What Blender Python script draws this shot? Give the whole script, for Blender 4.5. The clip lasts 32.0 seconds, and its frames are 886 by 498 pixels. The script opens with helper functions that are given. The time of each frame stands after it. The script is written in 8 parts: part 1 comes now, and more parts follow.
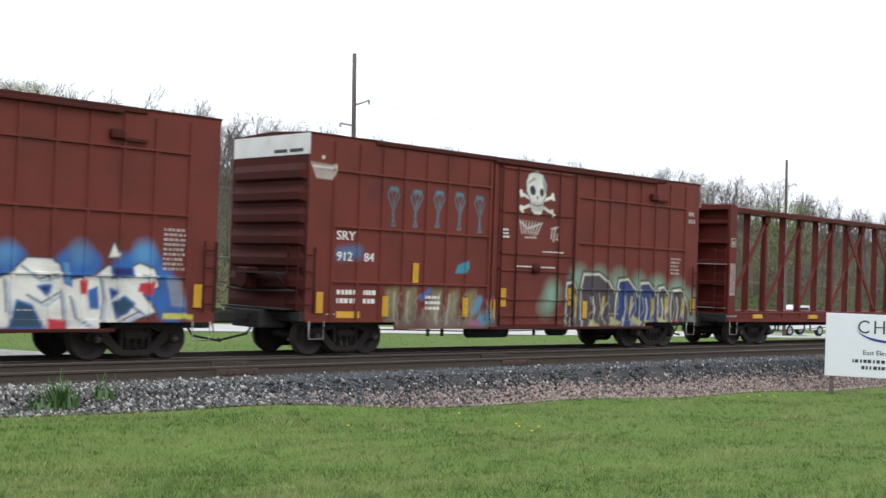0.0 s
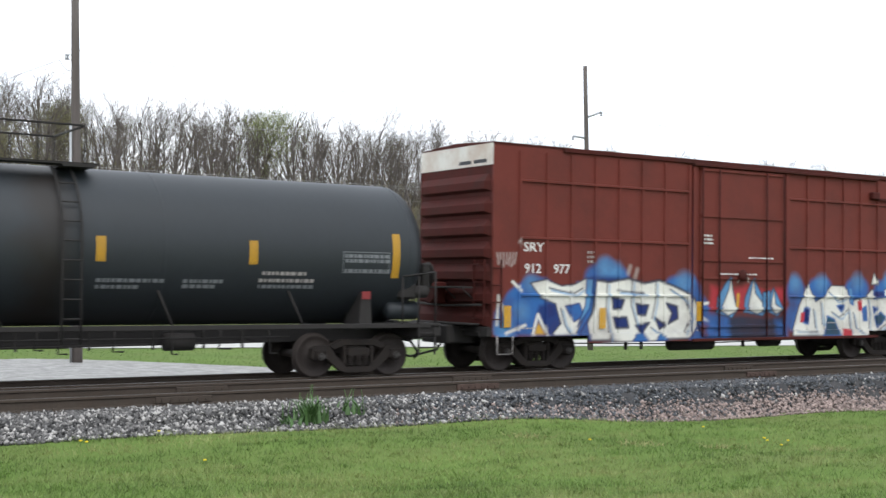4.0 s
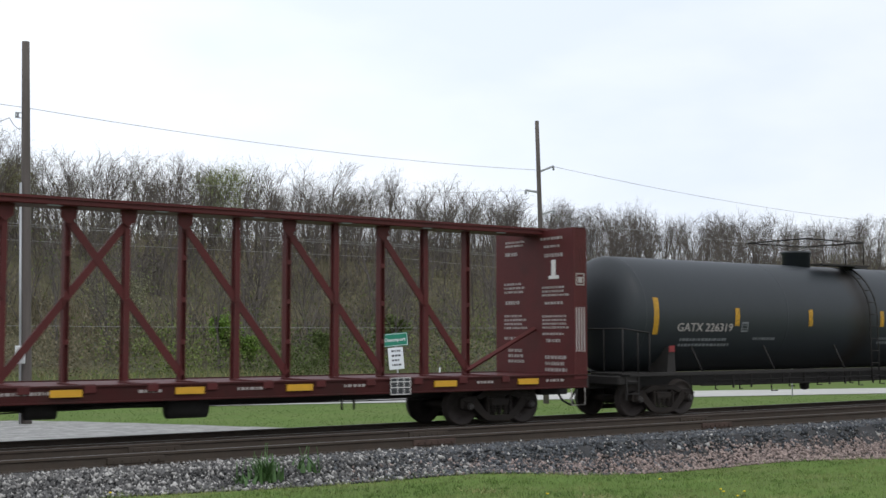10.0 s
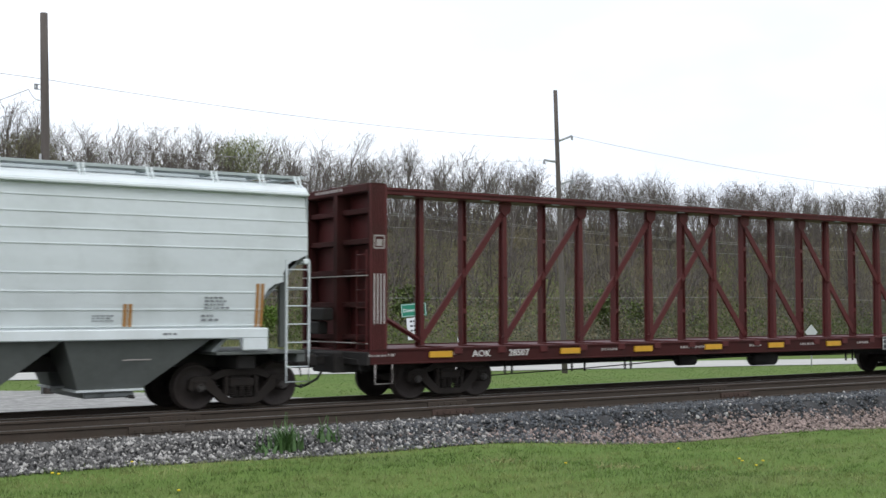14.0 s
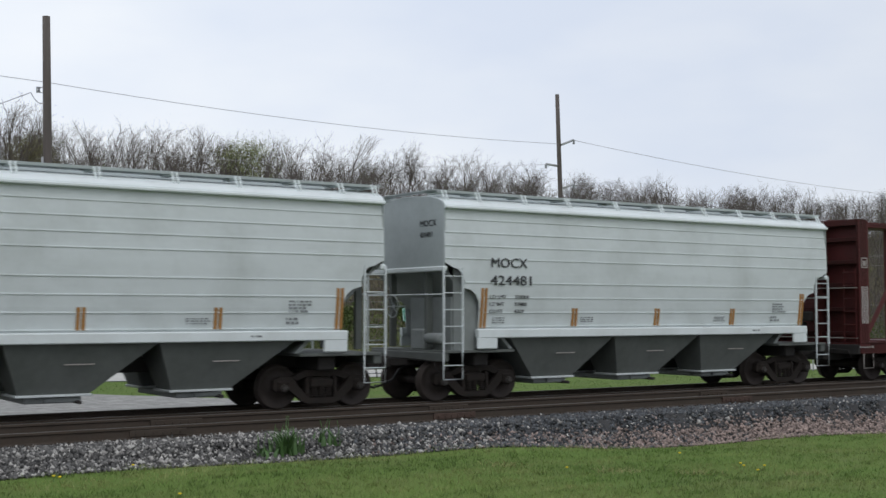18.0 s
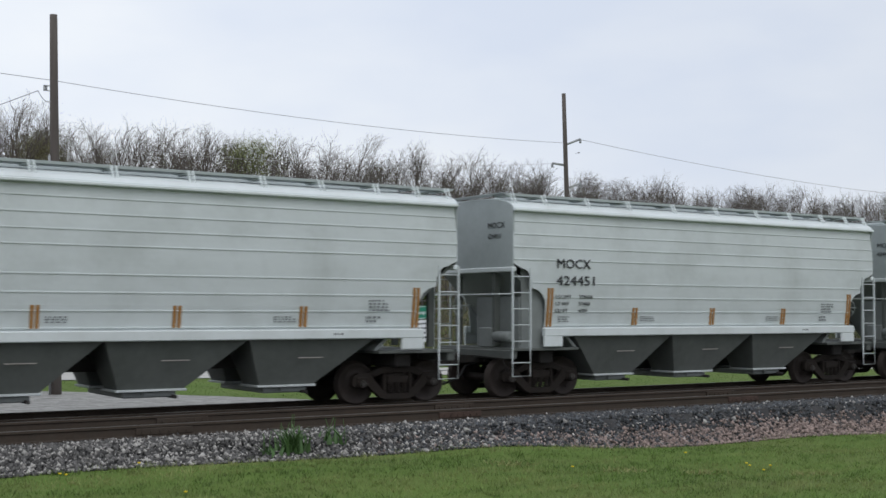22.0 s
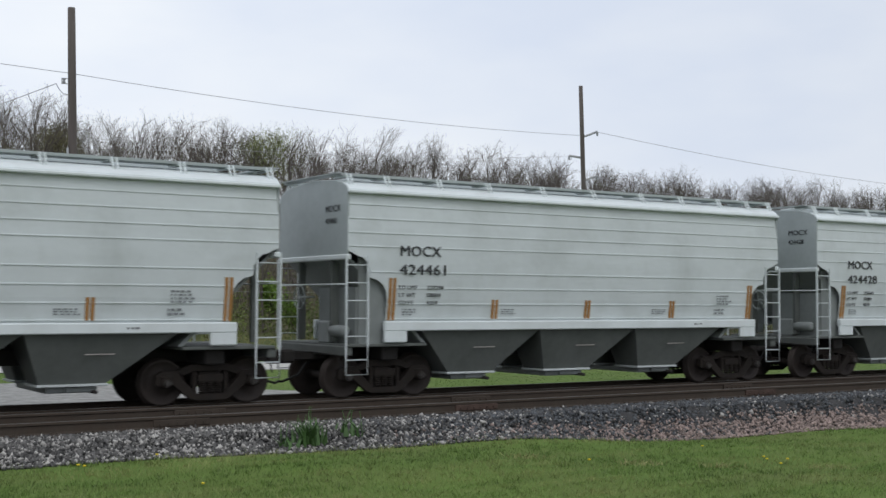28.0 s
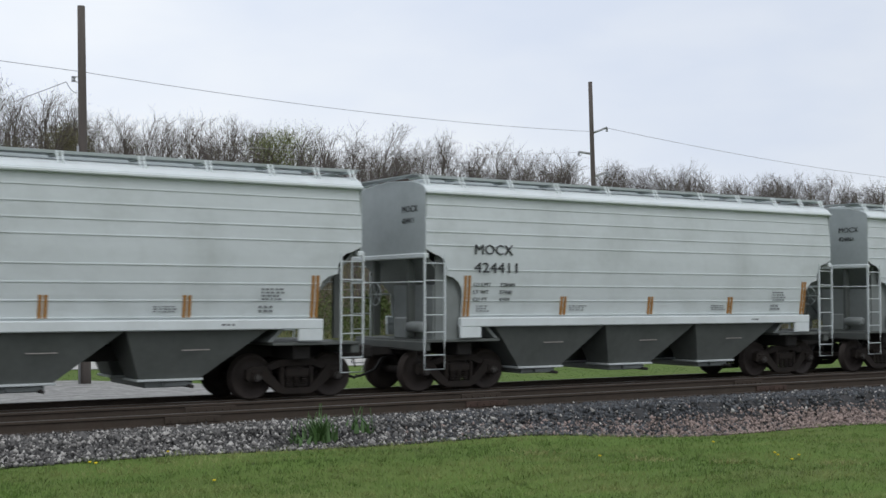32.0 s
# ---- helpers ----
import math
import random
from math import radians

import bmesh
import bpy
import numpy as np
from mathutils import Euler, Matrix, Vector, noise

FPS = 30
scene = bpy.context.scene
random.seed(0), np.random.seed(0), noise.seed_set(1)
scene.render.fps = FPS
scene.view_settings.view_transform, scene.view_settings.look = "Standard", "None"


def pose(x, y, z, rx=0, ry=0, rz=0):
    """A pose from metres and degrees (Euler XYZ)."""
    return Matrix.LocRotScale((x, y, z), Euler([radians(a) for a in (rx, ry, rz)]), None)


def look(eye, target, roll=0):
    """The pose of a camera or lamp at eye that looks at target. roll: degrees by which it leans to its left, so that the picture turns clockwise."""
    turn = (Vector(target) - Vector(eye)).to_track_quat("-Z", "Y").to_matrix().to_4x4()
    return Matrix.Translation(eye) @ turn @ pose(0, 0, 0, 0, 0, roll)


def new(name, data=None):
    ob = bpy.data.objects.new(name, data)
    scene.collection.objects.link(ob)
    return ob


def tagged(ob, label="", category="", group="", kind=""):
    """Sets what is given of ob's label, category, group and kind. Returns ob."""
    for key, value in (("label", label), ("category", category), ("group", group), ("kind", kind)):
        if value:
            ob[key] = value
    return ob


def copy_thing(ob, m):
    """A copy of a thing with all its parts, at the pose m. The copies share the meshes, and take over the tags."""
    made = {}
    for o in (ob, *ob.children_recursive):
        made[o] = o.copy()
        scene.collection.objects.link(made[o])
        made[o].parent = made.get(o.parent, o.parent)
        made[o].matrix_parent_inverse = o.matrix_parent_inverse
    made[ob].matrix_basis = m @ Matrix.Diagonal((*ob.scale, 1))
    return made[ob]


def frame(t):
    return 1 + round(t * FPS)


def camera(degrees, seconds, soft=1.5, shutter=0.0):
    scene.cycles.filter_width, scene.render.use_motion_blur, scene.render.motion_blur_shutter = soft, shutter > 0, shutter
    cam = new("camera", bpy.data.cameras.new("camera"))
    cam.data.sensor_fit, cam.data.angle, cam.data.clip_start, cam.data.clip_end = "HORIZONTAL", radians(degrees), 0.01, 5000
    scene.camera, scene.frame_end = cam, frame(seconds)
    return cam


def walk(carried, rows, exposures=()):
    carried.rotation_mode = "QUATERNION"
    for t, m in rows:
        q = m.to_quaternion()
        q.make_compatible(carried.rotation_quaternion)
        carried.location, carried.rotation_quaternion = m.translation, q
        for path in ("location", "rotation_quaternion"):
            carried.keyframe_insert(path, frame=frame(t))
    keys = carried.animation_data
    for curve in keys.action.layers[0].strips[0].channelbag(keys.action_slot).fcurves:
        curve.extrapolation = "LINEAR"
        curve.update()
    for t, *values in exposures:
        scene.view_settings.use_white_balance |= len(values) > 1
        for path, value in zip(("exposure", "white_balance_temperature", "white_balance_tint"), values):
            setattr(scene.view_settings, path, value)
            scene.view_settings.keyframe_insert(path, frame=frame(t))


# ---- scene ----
# ---- camera ----
EYE_Z = 1.977
TRACK_Y = 23.30        # centre line of the track that carries the train, rail top at z = 0
NEAR_Y = 19.03         # centre line of the empty track in front of it
NEAR_Z = 0.20          # rail top of that track

cam = camera(40.04, 32.0, shutter=0.4)
PATH = [
    (0.0, 45.95, 1.22, -2.12),
    (0.5, 46.71, 1.27, -1.78),
    (1.0, 48.31, 1.46, -1.62),
    (1.5, 49.54, 1.45, -1.39),
    (2.0, 51.61, 1.48, -0.98),
    (2.5, 53.22, 1.46, -0.74),
    (2.7, 54.10, 1.46, -0.58),
    (3.0, 54.92, 1.42, -0.71),
    (3.5, 56.19, 1.46, -0.61),
    (4.0, 57.08, 1.59, -0.69),
    (4.5, 57.47, 1.81, -0.60),
    (6.5, 55.64, 3.40, -0.07),
    (7.0, 55.61, 3.61, -0.06),
    (7.5, 55.53, 3.77, -0.11),
    (8.0, 55.42, 3.86, -0.27),
    (8.5, 55.37, 3.90, -0.24),
    (9.0, 55.16, 4.06, 0.12),
    (9.5, 55.05, 4.14, 0.03),
    (10.0, 54.97, 4.18, 0.03),
    (10.5, 55.07, 3.88, 0.05),
    (11.0, 55.27, 3.45, 0.04),
    (11.5, 55.42, 3.11, -0.07),
    (12.0, 55.59, 2.93, 0.12),
    (12.5, 55.68, 2.78, 0.13),
    (13.0, 55.76, 2.74, 0.12),
    (13.5, 55.81, 2.74, 0.10),
    (14.0, 55.84, 2.78, 0.11),
    (14.5, 55.92, 2.78, 0.13),
    (16.5, 55.94, 2.81, -0.01),
    (17.0, 55.94, 2.85, -0.00),
    (17.5, 55.90, 2.91, -0.06),
    (18.0, 55.91, 2.96, -0.01),
    (18.5, 55.90, 2.99, -0.05),
    (19.0, 55.94, 3.01, -0.08),
    (19.5, 55.94, 3.04, -0.07),
    (20.0, 55.98, 3.05, -0.03),
    (20.5, 55.99, 3.04, -0.12),
    (21.0, 56.05, 2.98, -0.07),
    (21.5, 56.11, 2.95, -0.18),
    (22.0, 56.19, 2.91, -0.16),
    (22.5, 56.27, 2.86, -0.11),
    (23.0, 56.34, 2.82, -0.13),
    (23.5, 56.38, 2.81, -0.16),
    (24.0, 56.43, 2.79, -0.18),
    (24.5, 56.47, 2.77, -0.16),
    (25.0, 56.52, 2.73, -0.22),
    (25.5, 56.58, 2.70, -0.21),
    (27.5, 56.90, 2.59, -0.24),
    (28.0, 56.97, 2.56, -0.24),
    (28.5, 57.07, 2.56, -0.25),
    (29.0, 57.11, 2.54, -0.19),
    (29.5, 57.17, 2.54, -0.13),
    (30.0, 57.24, 2.51, -0.18),
    (30.5, 57.24, 2.51, -0.20),
    (31.0, 57.32, 2.46, -0.12),
    (31.5, 57.37, 2.42, -0.15),
    (32.0, 57.44, 2.40, -0.07),
]
EXPOSURES = [(0.0, 0.62), (1.0, 0.66), (2.0, 0.73), (4.5, 0.76), (6.5, 0.24), (9.0, 0.12), (11.0, 0.15), (13.0, 0.36), (14.5, 0.28), (16.5, -0.11), (19.0, -0.18), (23.0, -0.20), (32.0, -0.17)]
walk(cam, [(t, pose(0, 0, EYE_Z, 90 + p, r, a - 90)) for t, a, p, r in PATH], EXPOSURES)

# ---- sky and sun ----
world = bpy.data.worlds.new("world")
scene.world = world
world.use_nodes = True
wn, wl = world.node_tree.nodes, world.node_tree.links
wn.clear()
SUN_EL, SUN_AZ = 52.0, -100.0
sky = wn.new("ShaderNodeTexSky")
sky.sky_type, sky.sun_disc = "NISHITA", False
sky.sun_elevation, sky.sun_rotation = radians(SUN_EL), radians(90 - SUN_AZ)
sky.dust_density, sky.air_density = 3.0, 1.0
skyb = wn.new("ShaderNodeBackground")
skyb.inputs["Strength"].default_value = 0.06
wl.new(sky.outputs[0], skyb.inputs["Color"])
# an overcast layer: soft cloud sheets, brighter low down, thinning to pale blue
wtc = wn.new("ShaderNodeTexCoord")
wmap = wn.new("ShaderNodeMapping")
wmap.inputs["Scale"].default_value = (1.0, 1.0, 2.6)
wl.new(wtc.outputs["Generated"], wmap.inputs["Vector"])
wno = wn.new("ShaderNodeTexNoise")
wno.inputs["Scale"].default_value, wno.inputs["Detail"].default_value, wno.inputs["Roughness"].default_value = 2.2, 5.0, 0.5
wl.new(wmap.outputs[0], wno.inputs["Vector"])
wra = wn.new("ShaderNodeValToRGB")
wra.color_ramp.elements[0].position, wra.color_ramp.elements[0].color = 0.34, (0.735, 0.805, 0.935, 1)
wra.color_ramp.elements[1].position, wra.color_ramp.elements[1].color = 0.62, (0.918, 0.955, 1.0, 1)
wl.new(wno.outputs[0], wra.inputs[0])
cloudb = wn.new("ShaderNodeBackground")
wdot = wn.new("ShaderNodeVectorMath")
wdot.operation = "DOT_PRODUCT"
wdot.inputs[1].default_value = (-0.755 * 0.20, 0.656 * 0.20, 0.0)
wl.new(wtc.outputs["Generated"], wdot.inputs[0])
wsum = wn.new("ShaderNodeMath")
wsum.operation, wsum.inputs[1].default_value = "ADD", 1.19
wl.new(wdot.outputs["Value"], wsum.inputs[0])
wl.new(wsum.outputs[0], cloudb.inputs["Strength"])
wl.new(wra.outputs[0], cloudb.inputs["Color"])
wmix = wn.new("ShaderNodeMixShader")
wmix.inputs[0].default_value = 0.86
wl.new(skyb.outputs[0], wmix.inputs[1])
wl.new(cloudb.outputs[0], wmix.inputs[2])
wout = wn.new("ShaderNodeOutputWorld")
wl.new(wmix.outputs[0], wout.inputs["Surface"])

sun_data = bpy.data.lights.new("sun", "SUN")
sun_data.energy, sun_data.angle, sun_data.color = 0.5, radians(25), (1.0, 0.97, 0.92)
sun = new("sun", sun_data)
_d = Vector((math.cos(radians(SUN_AZ)) * math.cos(radians(SUN_EL)), math.sin(radians(SUN_AZ)) * math.cos(radians(SUN_EL)), math.sin(radians(SUN_EL))))
sun.matrix_world = look(_d * 60, (0, 0, 0))


# ---- materials ----
def material(name, colour, rough=0.8, metal=0.0, vary=0.18, scale=3.0, fine=40.0, bump=0.0, dirt=None, dirt_amount=0.0,
             dirt_scale=1.2, stretch=(1, 1, 1), random=0.0, paint=False, island=0.0, spec=0.5, dirt_lo=0.45):
    """A surface with variation at two scales, optional dirt patches, bump, and painted writing from the mesh's own colours."""
    m = bpy.data.materials.new(name)
    m.use_nodes = True
    n, l = m.node_tree.nodes, m.node_tree.links
    bs = n["Principled BSDF"]
    bs.inputs["Roughness"].default_value, bs.inputs["Metallic"].default_value = rough, metal
    bs.inputs["Specular IOR Level"].default_value = spec
    tc = n.new("ShaderNodeTexCoord")
    mp = n.new("ShaderNodeMapping")
    mp.inputs["Scale"].default_value = stretch
    l.new(tc.outputs["Object"], mp.inputs["Vector"])

    def noise_tex(s, detail=4.0, r=0.55):
        t = n.new("ShaderNodeTexNoise")
        t.inputs["Scale"].default_value, t.inputs["Detail"].default_value, t.inputs["Roughness"].default_value = s, detail, r
        l.new(mp.outputs[0], t.inputs["Vector"])
        return t

    def math_node(op, a, b):
        t = n.new("ShaderNodeMath")
        t.operation = op
        for i, v in enumerate((a, b)):
            if isinstance(v, (int, float)):
                t.inputs[i].default_value = v
            else:
                l.new(v, t.inputs[i])
        return t.outputs[0]

    def mix(f, a, b, mode="MIX"):
        t = n.new("ShaderNodeMix")
        t.data_type, t.blend_type = "RGBA", mode
        for i, v in ((0, f), (6, a), (7, b)):
            if isinstance(v, (int, float)):
                t.inputs[i].default_value = v
            elif isinstance(v, tuple):
                t.inputs[i].default_value = (*v, 1)
            else:
                l.new(v, t.inputs[i])
        return t.outputs[2]

    big, small = noise_tex(scale), noise_tex(fine, 3.0)
    tone = math_node("ADD", math_node("MULTIPLY", math_node("SUBTRACT", big.outputs[0], 0.5), 2.2 * vary),
                     math_node("MULTIPLY", math_node("SUBTRACT", small.outputs[0], 0.5), 1.6 * vary))
    if random:
        oi = n.new("ShaderNodeObjectInfo")
        tone = math_node("ADD", tone, math_node("MULTIPLY", math_node("SUBTRACT", oi.outputs["Random"], 0.5), random))
    if island:
        ge = n.new("ShaderNodeNewGeometry")
        tone = math_node("ADD", tone, math_node("MULTIPLY", math_node("SUBTRACT", ge.outputs["Random Per Island"], 0.5), island))
    tone = math_node("MAXIMUM", math_node("ADD", tone, 1.0), 0.1)
    hv = n.new("ShaderNodeHueSaturation")
    hv.inputs["Color"].default_value = (*colour, 1)
    l.new(tone, hv.inputs["Value"])
    col = hv.outputs[0]
    if paint:
        at = n.new("ShaderNodeAttribute")
        at.attribute_name = "paint"
        col = mix(at.outputs["Alpha"], col, at.outputs["Color"])
    if dirt:
        dn = noise_tex(dirt_scale, 6.0, 0.65)
        mr = n.new("ShaderNodeMapRange")
        mr.inputs[1].default_value, mr.inputs[2].default_value = dirt_lo, 0.75
        mr.inputs[3].default_value, mr.inputs[4].default_value = 0.0, dirt_amount
        l.new(dn.outputs[0], mr.inputs[0])
        col = mix(mr.outputs[0], col, dirt)
    l.new(col, bs.inputs["Base Color"])
    if bump:
        bp = n.new("ShaderNodeBump")
        bp.inputs["Strength"].default_value, bp.inputs["Distance"].default_value = min(1.0, bump * 10), bump
        l.new(small.outputs[0], bp.inputs["Height"])
        l.new(bp.outputs[0], bs.inputs["Normal"])
    return m


def two_tone(name, a, b, rough, scale, lo, fine_scale, fine_amount, bump=0.0, island=0.0):
    """Ground covers: two colours in patches, with a fine grain over them."""
    m = material(name, a, rough, vary=fine_amount, scale=fine_scale * 0.2, fine=fine_scale, bump=bump, dirt=b, dirt_amount=1.0,
                 dirt_scale=scale, island=island, dirt_lo=lo, spec=0.2)
    return m


BOX_RED = material("boxcar_red_paint", (0.150, 0.0330, 0.0245), 0.62, spec=0.2, vary=0.10, scale=0.5, fine=9, dirt=(0.075, 0.024, 0.019), dirt_amount=0.55, dirt_scale=0.9, paint=True)
WHITE_CLEAN = material("cleaner_white_paint", (0.68, 0.68, 0.64), 0.6, vary=0.08, scale=2, fine=20, dirt=(0.45, 0.42, 0.36), dirt_amount=0.5, dirt_scale=1.6)
# darker than the red sides: shade between the cars is put into this colour
BOX_END = material("boxcar_end_shaded_paint", (0.068, 0.0155, 0.0125), 0.7, spec=0.12, vary=0.14, scale=0.8, fine=9, dirt=(0.038, 0.018, 0.015), dirt_amount=0.8, dirt_scale=1.5)
BEAM_RED = material("beam_car_red_paint", (0.094, 0.0200, 0.0195), 0.55, spec=0.25, vary=0.14, scale=0.7, fine=12, dirt=(0.06, 0.022, 0.02), dirt_amount=0.6, dirt_scale=1.3)
# dirt, and the shade below deck and between cars, put into one darker red
BEAM_SILL = material("beam_car_grimy_shaded_paint", (0.056, 0.0150, 0.0140), 0.7, spec=0.15, vary=0.2, scale=0.9, fine=12, dirt=(0.030, 0.018, 0.015), dirt_amount=0.7, dirt_scale=1.1)
BEAM_BRIGHT = material("beam_car_bright_red_paint", (0.125, 0.0185, 0.0145), 0.55, spec=0.2, vary=0.14, scale=0.7, fine=12, dirt=(0.08, 0.03, 0.025), dirt_amount=0.5, dirt_scale=1.3)
HOP_GREY = material("hopper_light_grey_paint", (0.655, 0.70, 0.712), 0.40, vary=0.035, scale=0.35, fine=5, dirt=(0.43, 0.46, 0.45), dirt_amount=0.6, dirt_scale=0.6)


def dented(m, scale, depth):
    """Broad shallow waviness, as in thin sheet between seams."""
    n, l = m.node_tree.nodes, m.node_tree.links
    tc, mp, no, bp = n.new("ShaderNodeTexCoord"), n.new("ShaderNodeMapping"), n.new("ShaderNodeTexNoise"), n.new("ShaderNodeBump")
    mp.inputs["Scale"].default_value = (0.6, 1.0, 1.0)
    no.inputs["Scale"].default_value, no.inputs["Detail"].default_value, no.inputs["Roughness"].default_value = scale, 3.0, 0.45
    bp.inputs["Strength"].default_value, bp.inputs["Distance"].default_value = 1.0, depth
    l.new(tc.outputs["Object"], mp.inputs["Vector"])
    l.new(mp.outputs[0], no.inputs["Vector"])
    l.new(no.outputs[0], bp.inputs["Height"])
    l.new(bp.outputs[0], n["Principled BSDF"].inputs["Normal"])
    return m


dented(HOP_GREY, 1.1, 0.035)
dented(BOX_RED, 1.3, 0.02)
HOP_WHITE = material("hopper_white_trim_paint", (0.74, 0.79, 0.80), 0.4, vary=0.05, scale=0.8, fine=10, dirt=(0.5, 0.52, 0.5), dirt_amount=0.4, dirt_scale=1.0)
HOP_DARK = material("hopper_dark_grey_paint", (0.120, 0.130, 0.122), 0.65, vary=0.14, scale=0.9, fine=8, dirt=(0.075, 0.085, 0.075), dirt_amount=0.7, dirt_scale=1.4)
# darker copy of the hopper grey: shade behind the end cut-outs put into the colour
HOP_WEB = material("hopper_slope_shaded_grey", (0.25, 0.27, 0.267), 0.6, vary=0.12, scale=0.8, fine=8, dirt=(0.165, 0.18, 0.172), dirt_amount=0.6, dirt_scale=1.2)
# darker than the side sheets: the end walls' shade is put into the colour
HOP_END = material("hopper_end_shaded_grey", (0.40, 0.44, 0.445), 0.5, vary=0.10, scale=0.8, fine=8, dirt=(0.24, 0.265, 0.265), dirt_amount=0.6, dirt_scale=0.8)
TANK_BLACK = material("tank_dark_paint", (0.0250, 0.0295, 0.0340), 0.50, spec=0.38, vary=0.12, scale=0.6, fine=10, dirt=(0.023, 0.026, 0.028), dirt_amount=0.6, dirt_scale=0.7, stretch=(1, 1, 0.5))


def stained_tank():
    """The tank's paint with a soft-edged streak of spilled grime round its middle."""
    m = TANK_BLACK.copy()
    m.name = "tank_dark_paint_with_spill"
    n, l = m.node_tree.nodes, m.node_tree.links
    bs = n["Principled BSDF"]
    was = bs.inputs["Base Color"].links[0].from_socket
    tc, sp, no = n.new("ShaderNodeTexCoord"), n.new("ShaderNodeSeparateXYZ"), n.new("ShaderNodeTexNoise")
    l.new(tc.outputs["Object"], sp.inputs[0])
    l.new(tc.outputs["Object"], no.inputs["Vector"])
    no.inputs["Scale"].default_value, no.inputs["Detail"].default_value = 1.6, 5.0
    wob = n.new("ShaderNodeMath")
    wob.operation, wob.inputs[1].default_value = "MULTIPLY_ADD", 0.9
    l.new(no.outputs[0], wob.inputs[0])
    l.new(sp.outputs[0], wob.inputs[2])
    off = n.new("ShaderNodeMath")
    off.operation, off.inputs[1].default_value = "SUBTRACT", 1.02
    l.new(wob.outputs[0], off.inputs[0])
    ab = n.new("ShaderNodeMath")
    ab.operation = "ABSOLUTE"
    l.new(off.outputs[0], ab.inputs[0])
    mr = n.new("ShaderNodeMapRange")
    mr.inputs[1].default_value, mr.inputs[2].default_value, mr.inputs[3].default_value, mr.inputs[4].default_value = 0.15, 0.62, 0.92, 0.0
    l.new(ab.outputs[0], mr.inputs[0])
    mx = n.new("ShaderNodeMix")
    mx.data_type = "RGBA"
    mx.inputs[7].default_value = (0.021, 0.0175, 0.0155, 1)
    l.new(mr.outputs[0], mx.inputs[0])
    l.new(was, mx.inputs[6])
    l.new(mx.outputs[2], bs.inputs["Base Color"])
    return m


TANK_STAINED = stained_tank()
UNDER = material("undercar_grime", (0.024, 0.021, 0.0195), 0.85, vary=0.3, scale=3, fine=25, bump=0.004)
TRUCK = material("truck_grime", (0.026, 0.0215, 0.019), 0.85, spec=0.25, vary=0.3, scale=4, fine=30, dirt=(0.038, 0.027, 0.020), dirt_amount=0.5, dirt_scale=5, bump=0.004)
WHEEL = material("wheel_rusty_steel", (0.038, 0.029, 0.025), 0.7, metal=0.2, vary=0.3, scale=5, fine=30)
CAP_STEEL = material("dull_bearing_steel", (0.055, 0.050, 0.046), 0.5, metal=0.4, vary=0.3, scale=6, fine=40)
WHITE_END = material("weathered_white_paint", (0.66, 0.64, 0.58), 0.6, vary=0.08, scale=2, fine=20, dirt=(0.36, 0.20, 0.11), dirt_amount=0.75, dirt_scale=1.6, stretch=(1, 1, 0.6), dirt_lo=0.42)
LETTER = material("white_stencil_paint", (0.72, 0.71, 0.68), 0.6, vary=0.12, scale=4, fine=40)
LETTER_DIM = material("faded_white_stencil_paint", (0.36, 0.33, 0.31), 0.7, vary=0.2, scale=4, fine=40)
LETTER_GREY = material("faded_grey_stencil_paint", (0.19, 0.20, 0.21), 0.7, vary=0.2, scale=4, fine=40)
LETTER_DARK = material("black_stencil_paint", (0.03, 0.032, 0.035), 0.6, vary=0.2, scale=4, fine=40)
YELLOW = material("yellow_reflective_strip", (0.62, 0.33, 0.02), 0.45, vary=0.12, scale=5, fine=30)
ORANGE = material("faded_orange_strip", (0.37, 0.18, 0.05), 0.5, vary=0.12, scale=5, fine=30)
REDPAINT = material("red_marker_paint", (0.22, 0.02, 0.022), 0.5)
RAIL = material("rail_brown_rust", (0.062, 0.049, 0.039), 0.8, spec=0.25, metal=0.0, vary=0.25, scale=2.0, fine=18, dirt=(0.070, 0.045, 0.032), dirt_amount=0.4, dirt_scale=3)
RAILHEAD = material("rail_worn_head", (0.17, 0.155, 0.145), 0.4, metal=0.7, vary=0.15, scale=1, fine=20)
RUST = material("rust_orange", (0.070, 0.043, 0.033), 0.85, vary=0.4, scale=8, fine=40)
TIE = material("tie_weathered_wood", (0.075, 0.060, 0.050), 0.9, vary=0.3, scale=3, fine=25, stretch=(6, 1, 6), random=0.4)
BALLAST = two_tone("ballast_bed", (0.060, 0.058, 0.058), (0.034, 0.034, 0.036), 0.9, 4.0, 0.35, 24.0, 0.4, bump=0.02)
STONE_WHITE = material("ballast_stone_pale", (0.36, 0.345, 0.325), 0.85, vary=0.15, scale=3, fine=30, island=0.9)
STONE_GREY = material("ballast_stone_grey", (0.090, 0.087, 0.084), 0.85, vary=0.15, scale=3, fine=30, island=1.7)
STONE_SLATE = material("ballast_stone_slate", (0.066, 0.071, 0.078), 0.8, vary=0.15, scale=3, fine=30, island=1.5)
STONE_PINK = material("ballast_stone_pink", (0.27, 0.208, 0.185), 0.85, vary=0.15, scale=3, fine=30, island=1.0)
GRAVEL = two_tone("gravel_drive", (0.33, 0.325, 0.31), (0.20, 0.195, 0.19), 0.95, 2.2, 0.42, 14.0, 0.55, bump=0.015)
ROAD = two_tone("pale_road", (0.50, 0.49, 0.46), (0.42, 0.41, 0.39), 0.9, 0.5, 0.4, 12.0, 0.10)
